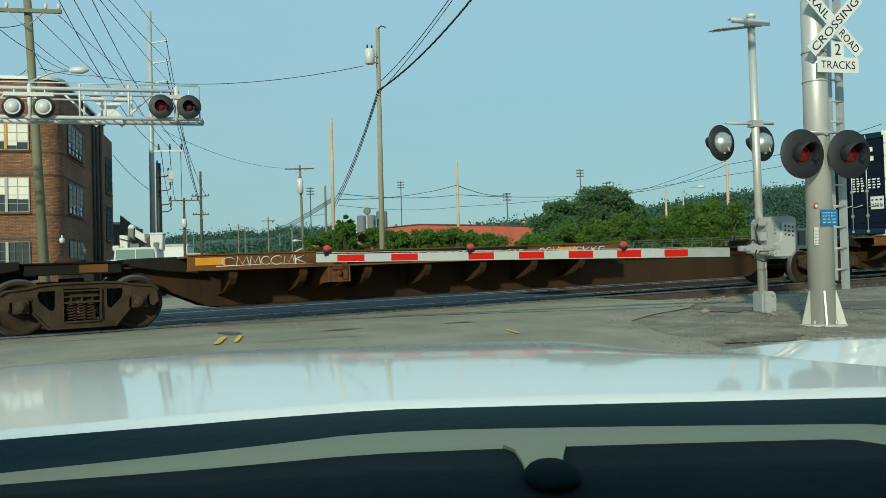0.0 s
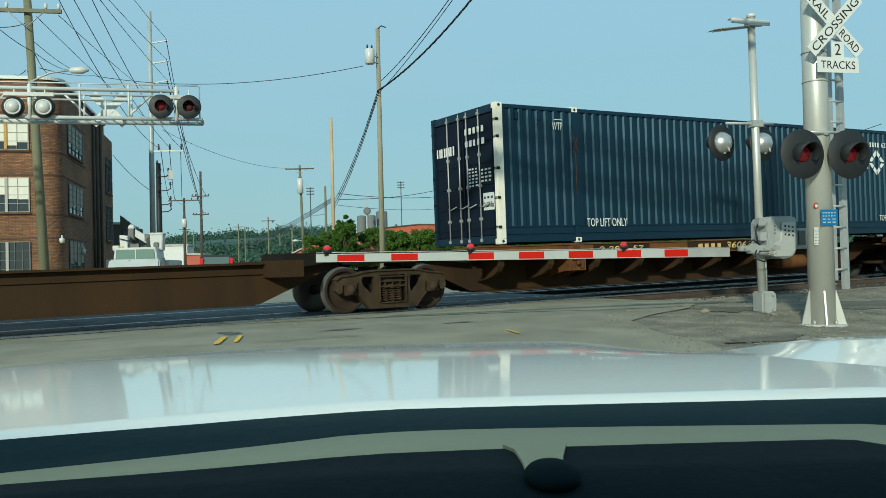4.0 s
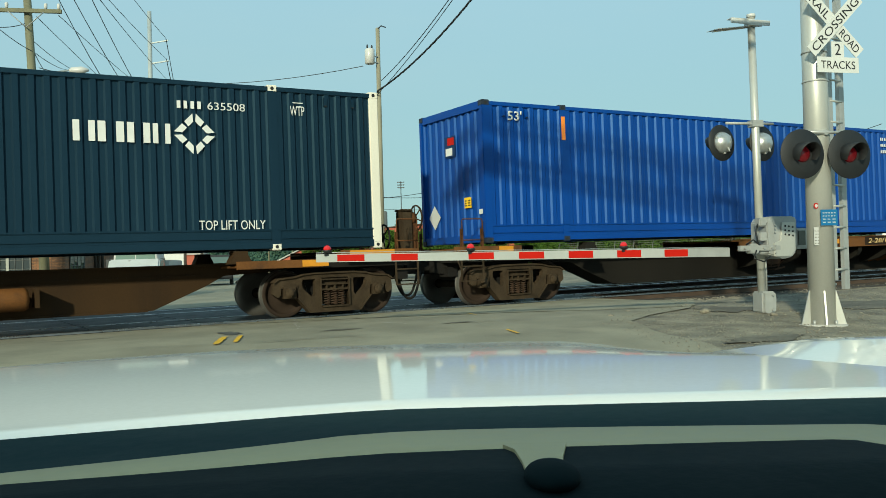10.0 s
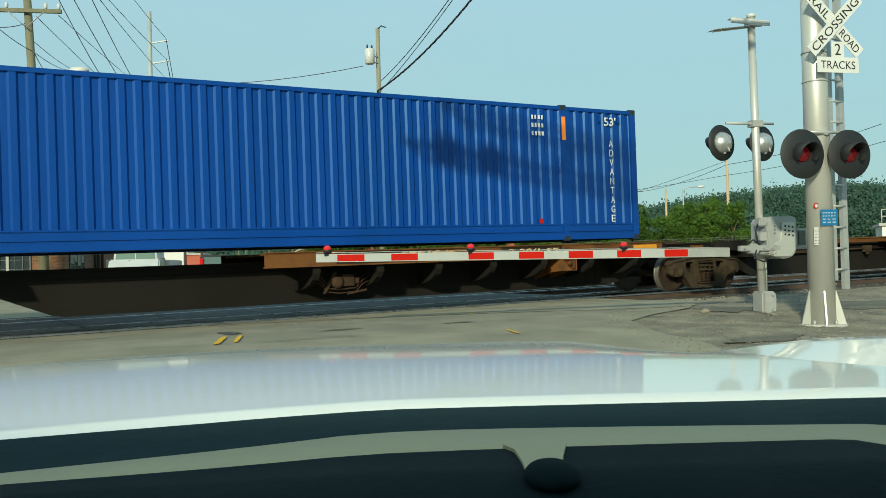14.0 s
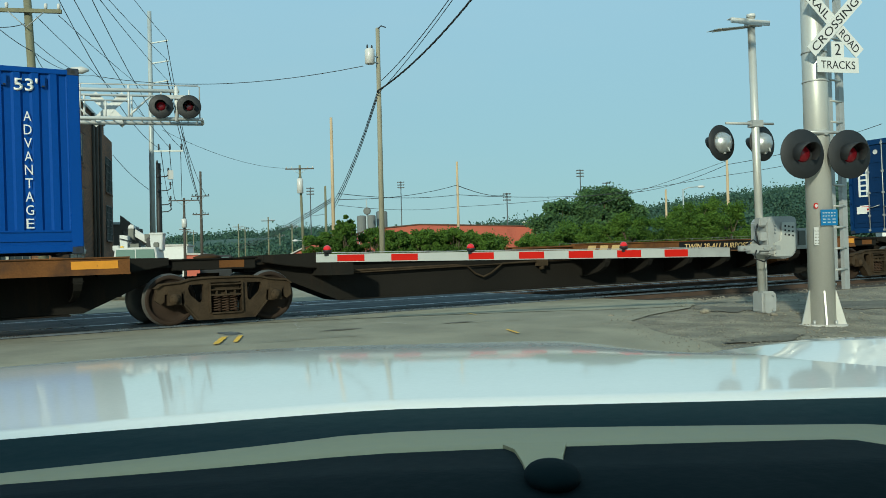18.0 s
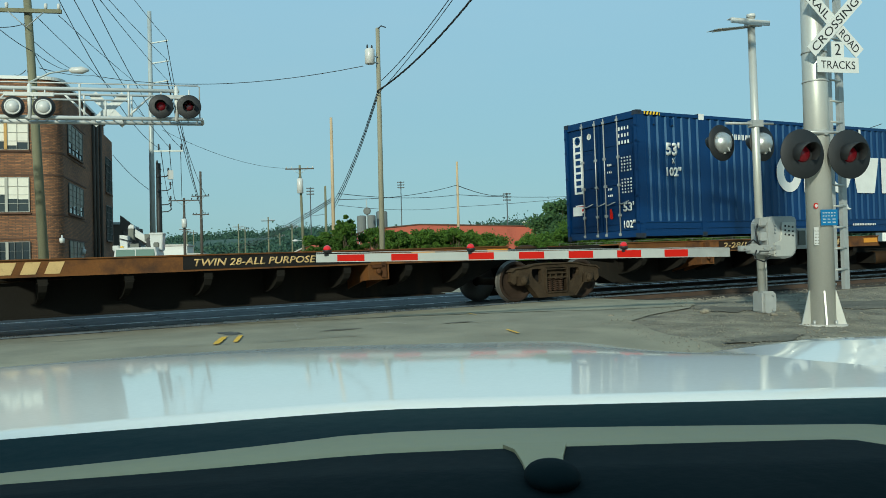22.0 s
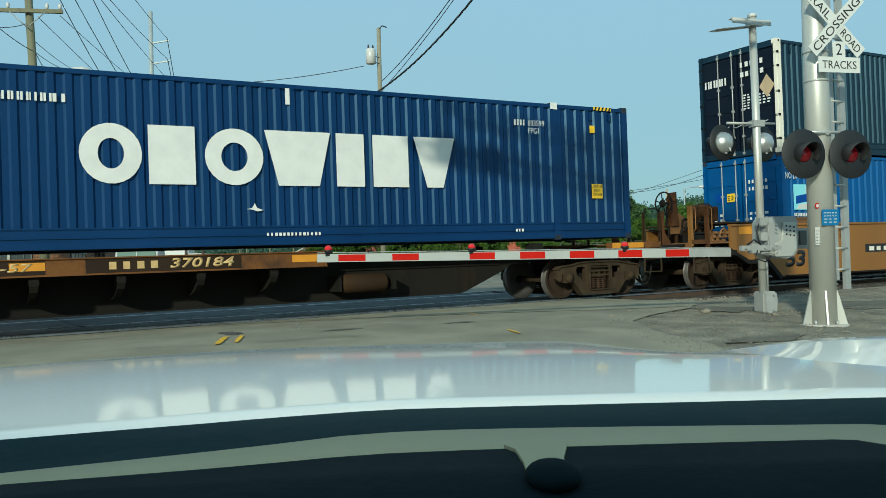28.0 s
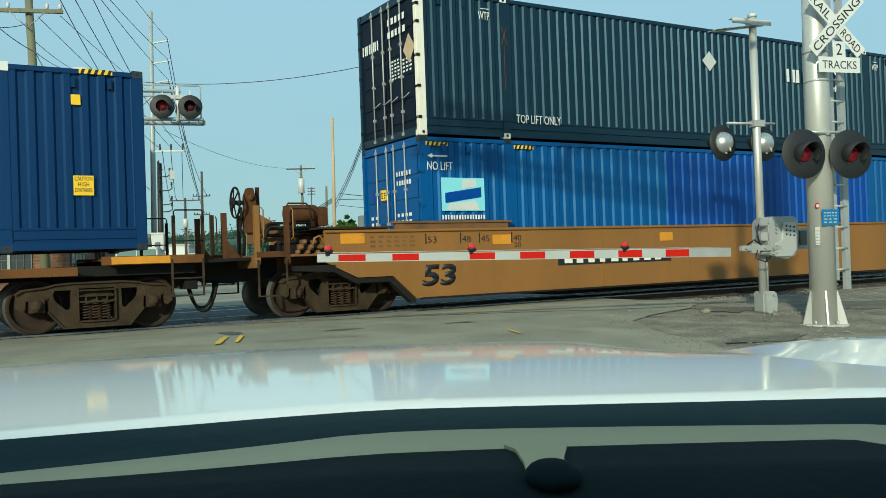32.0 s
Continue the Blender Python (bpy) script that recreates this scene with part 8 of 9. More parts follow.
def low_buildings():
    # long red sheet-clad hall with a shallow ridge
    root = thing("red_hall", "long low red metal-clad hall behind bushes", "building")
    a, b = Vector((53.5, 118.5, 0)), Vector((84.0, 110.0, 0))
    d = (b - a).normalized()
    n = Vector((-d.y, d.x, 0))
    L_ = (b - a).length
    m = Matrix(((d.x, n.x, 0, a.x), (d.y, n.y, 0, a.y), (0, 0, 1, 0), (0, 0, 0, 1)))
    bm = bmesh.new()
    slab(bm, [(0, -0.3), (L_, -0.3), (L_, 6.3), (7.0, 7.0), (0, 6.4)], 0, 18)
    bmesh.ops.transform(bm, matrix=m, verts=bm.verts)
    part("wall", bm, M["red_roof"], root)
    bm = bmesh.new()
    slab(bm, [(-0.2, 6.42), (7.0, 7.03), (L_ + 0.2, 6.33), (L_ + 0.2, 6.5), (7.0, 7.2), (-0.2, 6.6)], -0.15, 18.2)
    bmesh.ops.transform(bm, matrix=m, verts=bm.verts)
    part("roof_edge", bm, M["brick_course"], root)
    bm = bmesh.new()
    for i in range(44):
        x = 0.3 + i * 0.7
        box(bm, x, x + 0.05, -0.03, 0.0, 0, 6.2, m)
    part("cladding_rib", bm, M["red_roof"], root)
    # small red shed further left
    root = thing("red_shed", "small red shed with a pitched grey roof", "building")
    m = Matrix.Translation((34.5, 106.5, 0)) @ pose(0, 0, 0, 0, 0, -29)
    bm = bmesh.new()
    slab(bm, [(0, -0.3), (6.4, -0.3), (6.4, 4.7), (3.6, 3.4), (0, 1.6)], 0, 12)
    bmesh.ops.transform(bm, matrix=m, verts=bm.verts)
    part("wall", bm, M["red_roof"], root)
    bm = bmesh.new()
    slab(bm, [(-0.3, 1.55), (3.6, 3.42), (6.6, 4.85), (6.6, 5.0), (3.6, 3.58), (-0.3, 1.72)], -0.3, 12.3)
    bmesh.ops.transform(bm, matrix=m, verts=bm.verts)
    part("roof", bm, M["concrete"], root)
    # white and red sheds by the street
    for x, y, w, h, mt, lab in ((28.4, 128, 2.4, 3.3, "red_roof", "low red brick store beside the street"), (26.2, 142, 5.5, 5.0, "sheet_white", "low white-roofed store beside the street")):
        root = thing("store", lab, "building")
        m = Matrix.Translation((x, y, 0)) @ pose(0, 0, 0, 0, 0, -20)
        bm = bmesh.new()
        box(bm, 0, w, 0, 8, -0.3, h, m)
        part("wall", bm, M[mt], root)
        bm = bmesh.new()
        box(bm, -0.2, w + 0.2, -0.2, 8.2, h, h + 0.25, m)
        part("roof", bm, M["concrete"], root)
    # dark flat-roofed shed behind the brick building with a raised roof light
    root = thing("dark_shed", "dark brown flat-roofed shed behind the brick factory", "building")
    m = Matrix.Translation((12.0, 83, 0)) @ pose(0, 0, 0, 0, 0, -20)
    bm = bmesh.new()
    box(bm, -1.6, 0.9, 0, 10, -0.3, 5.3, m)
    box(bm, 0.9, 2.3, 0, 10, -0.3, 4.3, m)
    part("wall", bm, M["wood_dark"], root)
    bm = bmesh.new()
    slab(bm, [(0.75, 4.9), (2.35, 4.0), (2.35, 4.75), (0.75, 6.1)], -0.12, 0.6)
    bmesh.ops.transform(bm, matrix=m, verts=bm.verts)
    part("parapet", bm, M["wood_dark"], root, "sloping dark parapet")
    bm = bmesh.new()
    box(bm, -1.75, 0.72, -0.15, 9, 5.304, 5.5, m)
    part("roof_edge", bm, M["steel_pole"], root, "grey metal roof edge")
    # silos
    for x, y, r, h in ((64.0, 146.6, 0.85, 10.1), (65.6, 146.0, 0.85, 10.15), (67.4, 145.2, 1.0, 10.85)):
        root = thing("silo", "grey concrete silo behind trees", "silo", group="silos")
        bm = bmesh.new()
        lathe(bm, [(0, r), (h, r), (h + 0.15, r * 0.8), (h + 0.2, 0.2)], (x, y, 0), (0, 0, 1), 20)
        part("silo_wall", bm, M["dark_concrete"], root)
    root = thing("dish_tower", "grey round sign on a thin mast", "mast")
    bm = bmesh.new()
    tube(bm, (62.87, 141.7, 0), (62.87, 141.7, 12.8), 0.13, n=8)
    part("mast", bm, M["steel_pole"], root)
    bm = bmesh.new()
    lathe(bm, [(0, 0.66), (0.2, 0.66), (0.25, 0.4)], (62.87, 141.5, 10.75), (-0.48, -0.87, 0), 20)
    part("disc", bm, M["dark_concrete"], root)


brick_building()
low_buildings()


def bucket_truck():
    root = thing("bucket_truck", "white utility truck with a folded bucket boom, parked beyond the tracks", "truck")
    m = Matrix.Translation((7.2, 43.6, level(7.2, 43.6) - 0.2)) @ pose(0, 0, 0, 0, 0, -22)
    def P(name, polys, mt, label=""):
        bm = bmesh.new()
        for poly, y0, y1 in polys:
            slab(bm, poly, y0, y1)
        bmesh.ops.transform(bm, matrix=m, verts=bm.verts)
        return part(name, bm, M[mt], root, label, bevel=0.03)
    P("cab", [([(-0.95, 0.55), (1.15, 0.55), (1.15, 1.4), (1.04, 2.30), (-0.84, 2.30), (-0.95, 1.4)], 0.2, 2.0)], "truck_white")
    P("hood", [([(-0.9, 0.5), (1.1, 0.5), (1.05, 1.0), (-0.85, 1.0)], -0.9, 0.25)], "truck_white")
    P("windscreen", [([(-0.86, 1.30), (1.06, 1.30), (0.97, 2.20), (-0.77, 2.20)], 0.17, 0.2)], "screen_glass", "greenish windscreen")
    P("screen_divider", [([(0.08, 1.30), (0.13, 1.30), (0.13, 2.20), (0.08, 2.20)], 0.165, 0.18)], "truck_white")
    P("roof_beacon", [([(-0.72, 2.30), (-0.66, 2.39), (-0.55, 2.39), (-0.50, 2.30)], 0.5, 0.7)], "caution", "amber roof beacon")
    P("utility_body", [([(-1.1, 0.6), (1.3, 0.6), (1.3, 1.7), (-1.1, 1.7)], 2.1, 5.8)], "truck_white")
    P("bucket", [([(0.66, 2.14), (1.18, 2.14), (1.22, 2.92), (0.60, 2.92)], 1.0, 1.75), ([(0.57, 2.92), (1.25, 2.92), (1.25, 3.02), (0.57, 3.02)], 0.97, 1.78)], "truck_white", "white fibreglass bucket")
    P("bucket_step", [([(0.78, 2.3), (1.05, 2.3), (1.05, 2.55), (0.78, 2.55)], 0.95, 1.01)], "fence_grey")
    P("bucket_bracket", [([(0.42, 2.25), (0.62, 2.25), (0.62, 2.85), (0.42, 2.75)], 1.1, 1.6)], "lamp_black")
    P("bucket", [([(-0.84, 2.1), (-0.48, 2.1), (-0.46, 2.9), (-0.86, 2.96)], 1.2, 2.0)], "truck_white", "white fibreglass bucket")
    P("tool_box", [([(-1.05, 2.16), (-0.74, 2.16), (-0.74, 2.42), (-1.05, 2.42)], 0.6, 1.0)], "truck_white")
    P("boom_head", [([(-0.60, 2.72), (-0.28, 2.66), (-0.28, 3.26), (-0.56, 3.3)], 1.7, 2.1)], "fence_grey", "grey boom head")
    P("boom_cap", [([(-0.58, 3.28), (-0.26, 3.26), (-0.30, 3.46), (-0.50, 3.48)], 1.68, 2.12)], "truck_white", "white boom cap")
    P("boom", [([(-0.30, 2.90), (-0.26, 3.26), (0.46, 2.78), (0.40, 2.46)], 1.8, 2.1)], "truck_white", "white folded boom")
    P("boom", [([(-0.95, 2.20), (0.55, 2.28), (0.55, 2.50), (-0.95, 2.42)], 2.6, 2.9)], "truck_white", "white folded boom")
    P("boom_column", [([(-0.25, 1.7), (0.35, 1.7), (0.25, 2.4), (-0.15, 2.4)], 2.9, 3.4)], "fence_grey")
    bm = bmesh.new()
    lathe(bm, [(0, 0.1), (0.02, 0.2), (0.4, 0.2), (0.42, 0.1)], m @ Vector((0.62, 2.1, 2.72)), m.to_3x3() @ Vector((0, 1, 0)), 16)
    part("boom_joint", bm, M["fence_grey"], root)
    for a, b, r in (((-0.3, 2.1, 2.9), (0.5, 2.1, 2.25), 0.045), ((0.62, 1.9, 2.3), (0.62, 1.9, 2.95), 0.04), ((-0.8, 1.1, 2.75), (-0.2, 1.1, 2.6), 0.03)):
        bm = bmesh.new()
        tube(bm, m @ Vector(a), m @ Vector(b), r, n=8)
        part("hydraulic_hose", bm, M["lamp_black"], root)
    bm = bmesh.new()
    box(bm, 0.28, 0.50, 1.4, 1.8, 2.62, 2.98, m)
    box(bm, -0.40, 0.02, 1.3, 1.7, 2.2, 2.52, m)
    part("hydraulic_block", bm, M["fence_grey"], root)
    for x in (-0.9, 1.1):
        for y in (-0.5, 4.6):
            bm = bmesh.new()
            lathe(bm, [(-0.12, 0.2), (-0.12, 0.40), (-0.08, 0.45), (0.08, 0.45), (0.12, 0.40), (0.12, 0.2)], m @ Vector((x, y, 0.45)), m.to_3x3() @ Vector((1, 0, 0)), 20)
            part("wheel", bm, M["tyre"], root)
    for x, s in ((-1.15, -1), (1.35, 1)):
        bm = bmesh.new()
        box(bm, x - 0.1, x + 0.1, 0.2, 0.3, 1.3, 1.75, m)
        part("mirror", bm, M["wire"], root)


def parked_car(x, y, yaw, paint, label):
    root = thing("parked_car", label, "car", group="cars beyond the tracks")
    m = Matrix.Translation((x, y, level(x, y))) @ pose(0, 0, 0, 0, 0, yaw)
    bm = bmesh.new()
    slab(bm, [(-2.2, 0.3), (2.2, 0.3), (2.25, 0.7), (1.4, 0.9), (0.7, 1.4), (-1.3, 1.42), (-1.9, 0.95), (-2.25, 0.85)], -0.85, 0.85)
    bmesh.ops.transform(bm, matrix=m, verts=bm.verts)
    part("body", bm, M[paint], root, bevel=0.05)
    bm = bmesh.new()
    slab(bm, [(1.2, 0.95), (0.66, 1.34), (-1.25, 1.36), (-1.7, 0.98)], -0.87, 0.87)
    bmesh.ops.transform(bm, matrix=m, verts=bm.verts)
    part("side_glass", bm, M["glass"], root)
    for wx in (-1.4, 1.4):
        for wy in (-0.8, 0.8):
            bm = bmesh.new()
            lathe(bm, [(-0.1, 0.15), (-0.1, 0.3), (-0.07, 0.33), (0.07, 0.33), (0.1, 0.3), (0.1, 0.15)], m @ Vector((wx, wy, 0.33)), m.to_3x3() @ Vector((0, 1, 0)), 18)
            part("wheel", bm, M["tyre"], root)


def estate_car(x, y, yaw, paint, label):
    root = thing("estate_car", label, "car", group="cars beyond the tracks")
    m = Matrix.Translation((x, y, level(x, y))) @ pose(0, 0, 0, 0, 0, yaw)
    bm = bmesh.new()
    slab(bm, [(-2.25, 0.35), (2.3, 0.35), (2.35, 0.85), (1.4, 1.05), (0.8, 1.70), (-1.9, 1.74), (-2.2, 1.15), (-2.3, 0.95)], -0.90, 0.90)
    bmesh.ops.transform(bm, matrix=m, verts=bm.verts)
    part("body", bm, M[paint], root, bevel=0.08)
    bm = bmesh.new()
    slab(bm, [(-2.235, 1.16), (-2.205, 1.16), (-1.945, 1.62), (-1.975, 1.62)], -0.70, 0.70)
    bmesh.ops.transform(bm, matrix=m, verts=bm.verts)
    part("rear_glass", bm, M["glass"], root)
    for side in (-1, 1):
        bm = bmesh.new()
        box(bm, -2.26, -2.16, *sorted((side * 0.72, side * 0.91)), 1.12, 1.56, m)
        part("tail_lamp", bm, M["lens_red"], root, "red tail lamp", bevel=0.02)
        bm = bmesh.new()
        slab(bm, [(-1.75, 1.12), (1.2, 1.12), (0.72, 1.62), (-1.6, 1.64)], *sorted((side * 0.895, side * 0.91)))
        bmesh.ops.transform(bm, matrix=m, verts=bm.verts)
        part("side_glass", bm, M["glass"], root)
        for wx in (-1.45, 1.45):
            bm = bmesh.new()
            lathe(bm, [(-0.1, 0.15), (-0.1, 0.31), (-0.07, 0.35), (0.07, 0.35), (0.1, 0.31), (0.1, 0.15)], m @ Vector((wx, side * 0.82, 0.35)), m.to_3x3() @ Vector((0, 1, 0)), 18)
            part("wheel", bm, M["tyre"], root)


bucket_truck()


# ---- trees, bushes and far woods ----
def leaves(V, F, rng, c, r, n, size, flat=0.8):
    """Leaf sprays over a rough ball of radius r round c."""
    for _ in range(n):
        while True:
            d = Vector((rng.uniform(-1, 1), rng.uniform(-1, 1), rng.uniform(-1, 1)))
            if 0.05 < d.length < 1:
                break
        p = c + Vector((rng.gauss(0, 0.42), rng.gauss(0, 0.42), rng.gauss(0, 0.36))) * r
        p.z = c.z + (p.z - c.z) * flat
        nrm = (d.normalized() + Vector((rng.uniform(-0.7, 0.7), rng.uniform(-0.7, 0.7), rng.uniform(-0.2, 0.9)))).normalized()
        a = nrm.orthogonal().normalized()
        b = nrm.cross(a)
        w = rng.uniform(0, 6.28)
        u, v = a * math.cos(w) + b * math.sin(w), b * math.cos(w) - a * math.sin(w)
        s = size * rng.uniform(0.6, 1.3)
        i = len(V)
        V.extend((p + u * s, p + v * s * 0.6 + nrm * s * 0.15, p - u * s, p - v * s * 0.6 + nrm * s * 0.15))
        F.append((i, i + 1, i + 2, i + 3))


def foliage(name, V, F, material, parent=None):
    me = bpy.data.meshes.new(name)
    me.from_pydata([tuple(v) for v in V], [], F)
    me.materials.append(material)
    ob = new(name, me)
    ob.parent = parent
    return ob


def tree(x, y, h, r, label, material="leaf", seed=1, clumps=26, per=170, size=0.28, low=0.25, name="tree"):
    rng = random.Random(seed)
    z = level(x, y)
    root = thing(name, label, "tree" if name == "tree" else "bush", group="trees" if name == "tree" else "bushes")
    bm = bmesh.new()
    tube(bm, (x, y, z - 0.2), (x, y, z + h * 0.6), 0.03 * h, 0.012 * h, 10)
    part("trunk", bm, M["trunk"], root)
    V, F = [], []
    cs = []
    for i in range(clumps):
        a = rng.uniform(0, 6.283)
        f = rng.uniform(low, 1.0)
        w = r * (1 - ((f - 0.5) / 0.62) ** 2) ** 0.5 if abs(f - 0.5) < 0.6 else 0.3 * r
        rr = w * rng.uniform(0.35, 0.9)
        c = Vector((x + rr * math.cos(a), y + rr * math.sin(a), z + h * (low * 0.6 + f * (0.92 - low * 0.6))))
        cs.append(c)
        leaves(V, F, rng, c, r * rng.choice((0.14, 0.2, 0.27, 0.34)), per, size)
    bm = bmesh.new()
    for c in cs[::2]:
        s = Vector((x, y, z + h * rng.uniform(0.2, 0.5)))
        tube(bm, s, c, 0.010 * h, 0.003 * h, 6)
    part("limbs", bm, M["trunk"], root)
    foliage("crown", V, F, M[material], root)
    return root


def greenery():
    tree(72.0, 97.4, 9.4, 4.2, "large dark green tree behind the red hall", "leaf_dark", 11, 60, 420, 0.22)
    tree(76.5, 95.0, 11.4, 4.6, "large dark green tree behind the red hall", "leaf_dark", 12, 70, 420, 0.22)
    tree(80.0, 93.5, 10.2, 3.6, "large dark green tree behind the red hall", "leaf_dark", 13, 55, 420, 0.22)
    rng = random.Random(21)
    # bank of bushes behind the fence
    for i in range(13):
        f = i / 12
        x, y = 41.5 + 12.0 * f, 58.5 - 11.0 * f
        h = 3.3 + 1.9 * f + rng.uniform(-0.4, 0.6)
        tree(x + rng.uniform(-0.6, 0.6), y + rng.uniform(0, 2.5), h, 1.9 + rng.uniform(-0.2, 0.5), "dense green roadside bush", "leaf", 40 + i, 30, 420, 0.09, 0.1, "bush")
    for i, (x, y, h, r) in enumerate(((20.3, 51.2, 3.3, 1.0), (21.2, 51.0, 3.9, 1.0), (22.6, 50.6, 3.3, 1.2), (24.4, 50.0, 2.9, 1.5), (26.4, 49.5, 3.0, 1.6), (28.2, 49.2, 3.1, 1.5), (30.4, 49.0, 2.5, 1.5),
                                      (34.2, 47.0, 2.3, 1.0), (36.0, 52.0, 2.9, 1.4), (20.7, 49.9, 4.2, 0.85), (19.0, 50.5, 2.9, 0.9),
                                      (23.5, 48.7, 3.1, 1.1), (25.3, 48.3, 3.2, 1.2), (27.3, 48.0, 3.0, 1.2), (29.3, 48.3, 2.8, 1.3))):
        tree(x, y, h, r, "green bush beside the tracks", "leaf", 70 + i, 44, 340, 0.085, 0.1, "bush")
    tree(0.55, 40.0, 5.5, 1.15, "green leafy branch tip of a street tree", "leaf", 90, 12, 140, 0.10, 0.75)
    # woods on the hills, far off
    V, F = [], []
    rng = random.Random(33)
    def woods(p0, p1, z0, z1, depth, n, r, s, per):
        for _ in range(n):
            f = rng.random()
            g = rng.random()
            a = Vector(p0).lerp(Vector(p1), f)
            d = Vector((a.x, a.y, 0)).normalized()
            top = z0 + (z1 - z0) * f
            zz = top * (0.15 + 0.85 * g) + top * 0.10 * noise.noise((f * 9, 0.5, r))
            c = a + d * depth * g
            c.z = zz
            leaves(V, F, rng, c, r * rng.uniform(0.7, 1.3), per, s)
    woods((150, 250, 0), (215, 215, 0), 15, 21, 60, 520, 4.5, 0.55, 190)
    woods((205, 222, 0), (300, 150, 0), 19, 29, 90, 800, 5.0, 0.6, 190)
    woods((95, 165, 0), (150, 130, 0), 9, 10, 30, 220, 3.0, 0.55, 130)
    woods((70, 420, 0), (160, 400, 0), 18, 24, 120, 420, 6, 0.8, 220)
    woods((150, 395, 0), (260, 330, 0), 21, 15, 120, 420, 6, 0.8, 220)
    woods((60, 300, 0), (110, 290, 0), 7, 13, 40, 160, 4, 0.7, 110)
    woods((48, 160, 0), (64, 150, 0), 4, 6, 10, 60, 2.0, 0.35, 110)
    # crowns all over the near hill's slope
    for _ in range(1500):
        u, v = rng.uniform(-0.97, 0.97), rng.uniform(-0.97, 0.35)
        k = 1 - u * u - v * v
        if k <= 0.02:
            continue
        q = pose(0, 0, 0, 0, 0, -38) @ Vector((u * 92, v * 66, 0))
        c = Vector((284 + q.x, 222 + q.y, 23 * k ** 0.5 + rng.uniform(-0.5, 1.8)))
        leaves(V, F, rng, c, rng.uniform(1.6, 5.6), 210, 0.5, 0.95)
    tagged(foliage("far_woods", V, F, M["leaf_haze_tint"]), "wooded hills beyond the town, tinted for haze", "woods", kind="stuff")
    bm = bmesh.new()
    for x, y, rx, ry, h in ((284, 222, 92, 66, 23), (160, 470, 150, 80, 19)):
        bmesh.ops.create_grid(bm, x_segments=24, y_segments=16, size=1, matrix=Matrix.Translation((x, y, 0)) @ pose(0, 0, 0, 0, 0, -38) @ Matrix.Diagonal((rx, ry, 1, 1)))
        for v in bm.verts:
            if v.co.z == 0.0:
                q = pose(0, 0, 0, 0, 0, 38) @ (v.co - Vector((x, y, 0)))
                v.co.z = h * max(0.0, 1 - (q.x / rx) ** 2 - (q.y / ry) ** 2) ** 0.5 - 0.3
    solid("hill", bm, M["slope_haze_tint"], "low wooded hill on the horizon", "hill", kind="structure", smooth=True)


greenery()


def fence():
    root = thing("barbed_fence", "chain-link fence with barbed wire arms in front of bushes", "fence")
    a, b = Vector((30.5, 41.5, 0)), Vector((41.0, 31.0, 0))
    n = 14
    tops = []
    for i in range(n + 1):
        p = a.lerp(b, i / n)
        p.z = level(p.x, p.y) - 0.5
        bm = bmesh.new()
        tube(bm, p, p + Vector((0, 0, 2.0)), 0.03, n=6)
        bent(bm, [p + Vector((0, 0, 2.0)), p + Vector((0.18, 0.12, 2.28))], 0.022, 5)
        part("fence_post", bm, M["fence_grey"], root)
        tops.append(p)
    for k, z in enumerate((2.0, 2.12, 2.24)):
        bm = bmesh.new()
        bent(bm, [p + Vector((0.06 * k, 0.04 * k, z)) for p in tops], 0.012, 4)
        part("fence_wire", bm, M["fence_grey"], root)
    bm = bmesh.new()
    for p, q in zip(tops, tops[1:]):
        for j in range(10):
            f = j / 10
            s = p.lerp(q, f)
            e = p.lerp(q, min(1, f + 0.5))
            tube(bm, s, e + Vector((0, 0, 1.95)), 0.003, n=3, caps=False)
            tube(bm, e, s + Vector((0, 0, 1.95)), 0.003, n=3, caps=False)
    part("chain_link", bm, M["fence_grey"], root)


fence()


def yard():
    """Pale low yard structures behind the mast."""
    root = thing("yard_shed", "pale low yard shed with a railing on its roof", "shed")
    m = Matrix.Translation((62.0, 38.0, 0)) @ pose(0, 0, 0, 0, 0, -50)
    bm = bmesh.new()
    box(bm, -4, 8, 0, 5, -0.3, 3.0, m)
    part("wall", bm, M["sheet_white"], root)
    bm = bmesh.new()
    box(bm, -4.2, 8.2, -0.2, 5.2, 3.0, 3.2, m)
    part("roof", bm, M["concrete"], root)
    for i in range(9):
        bm = bmesh.new()
        tube(bm, m @ Vector((-4 + i * 1.5, 0, 3.2)), m @ Vector((-4 + i * 1.5, 0, 4.2)), 0.04, n=6)
        part("railing_post", bm, M["concrete"], root)
    bm = bmesh.new()
    for z in (3.7, 4.2):
        tube(bm, m @ Vector((-4, 0, z)), m @ Vector((8, 0, z)), 0.04, n=6)
    part("railing_bar", bm, M["concrete"], root)


yard()
parked_car(5.6, 33.0, -105, "truck_white", "white car waiting beyond the tracks")
estate_car(13.3, 51.8, 75, "lamp_black", "dark estate car with red tail lamps driving off beyond the tracks")


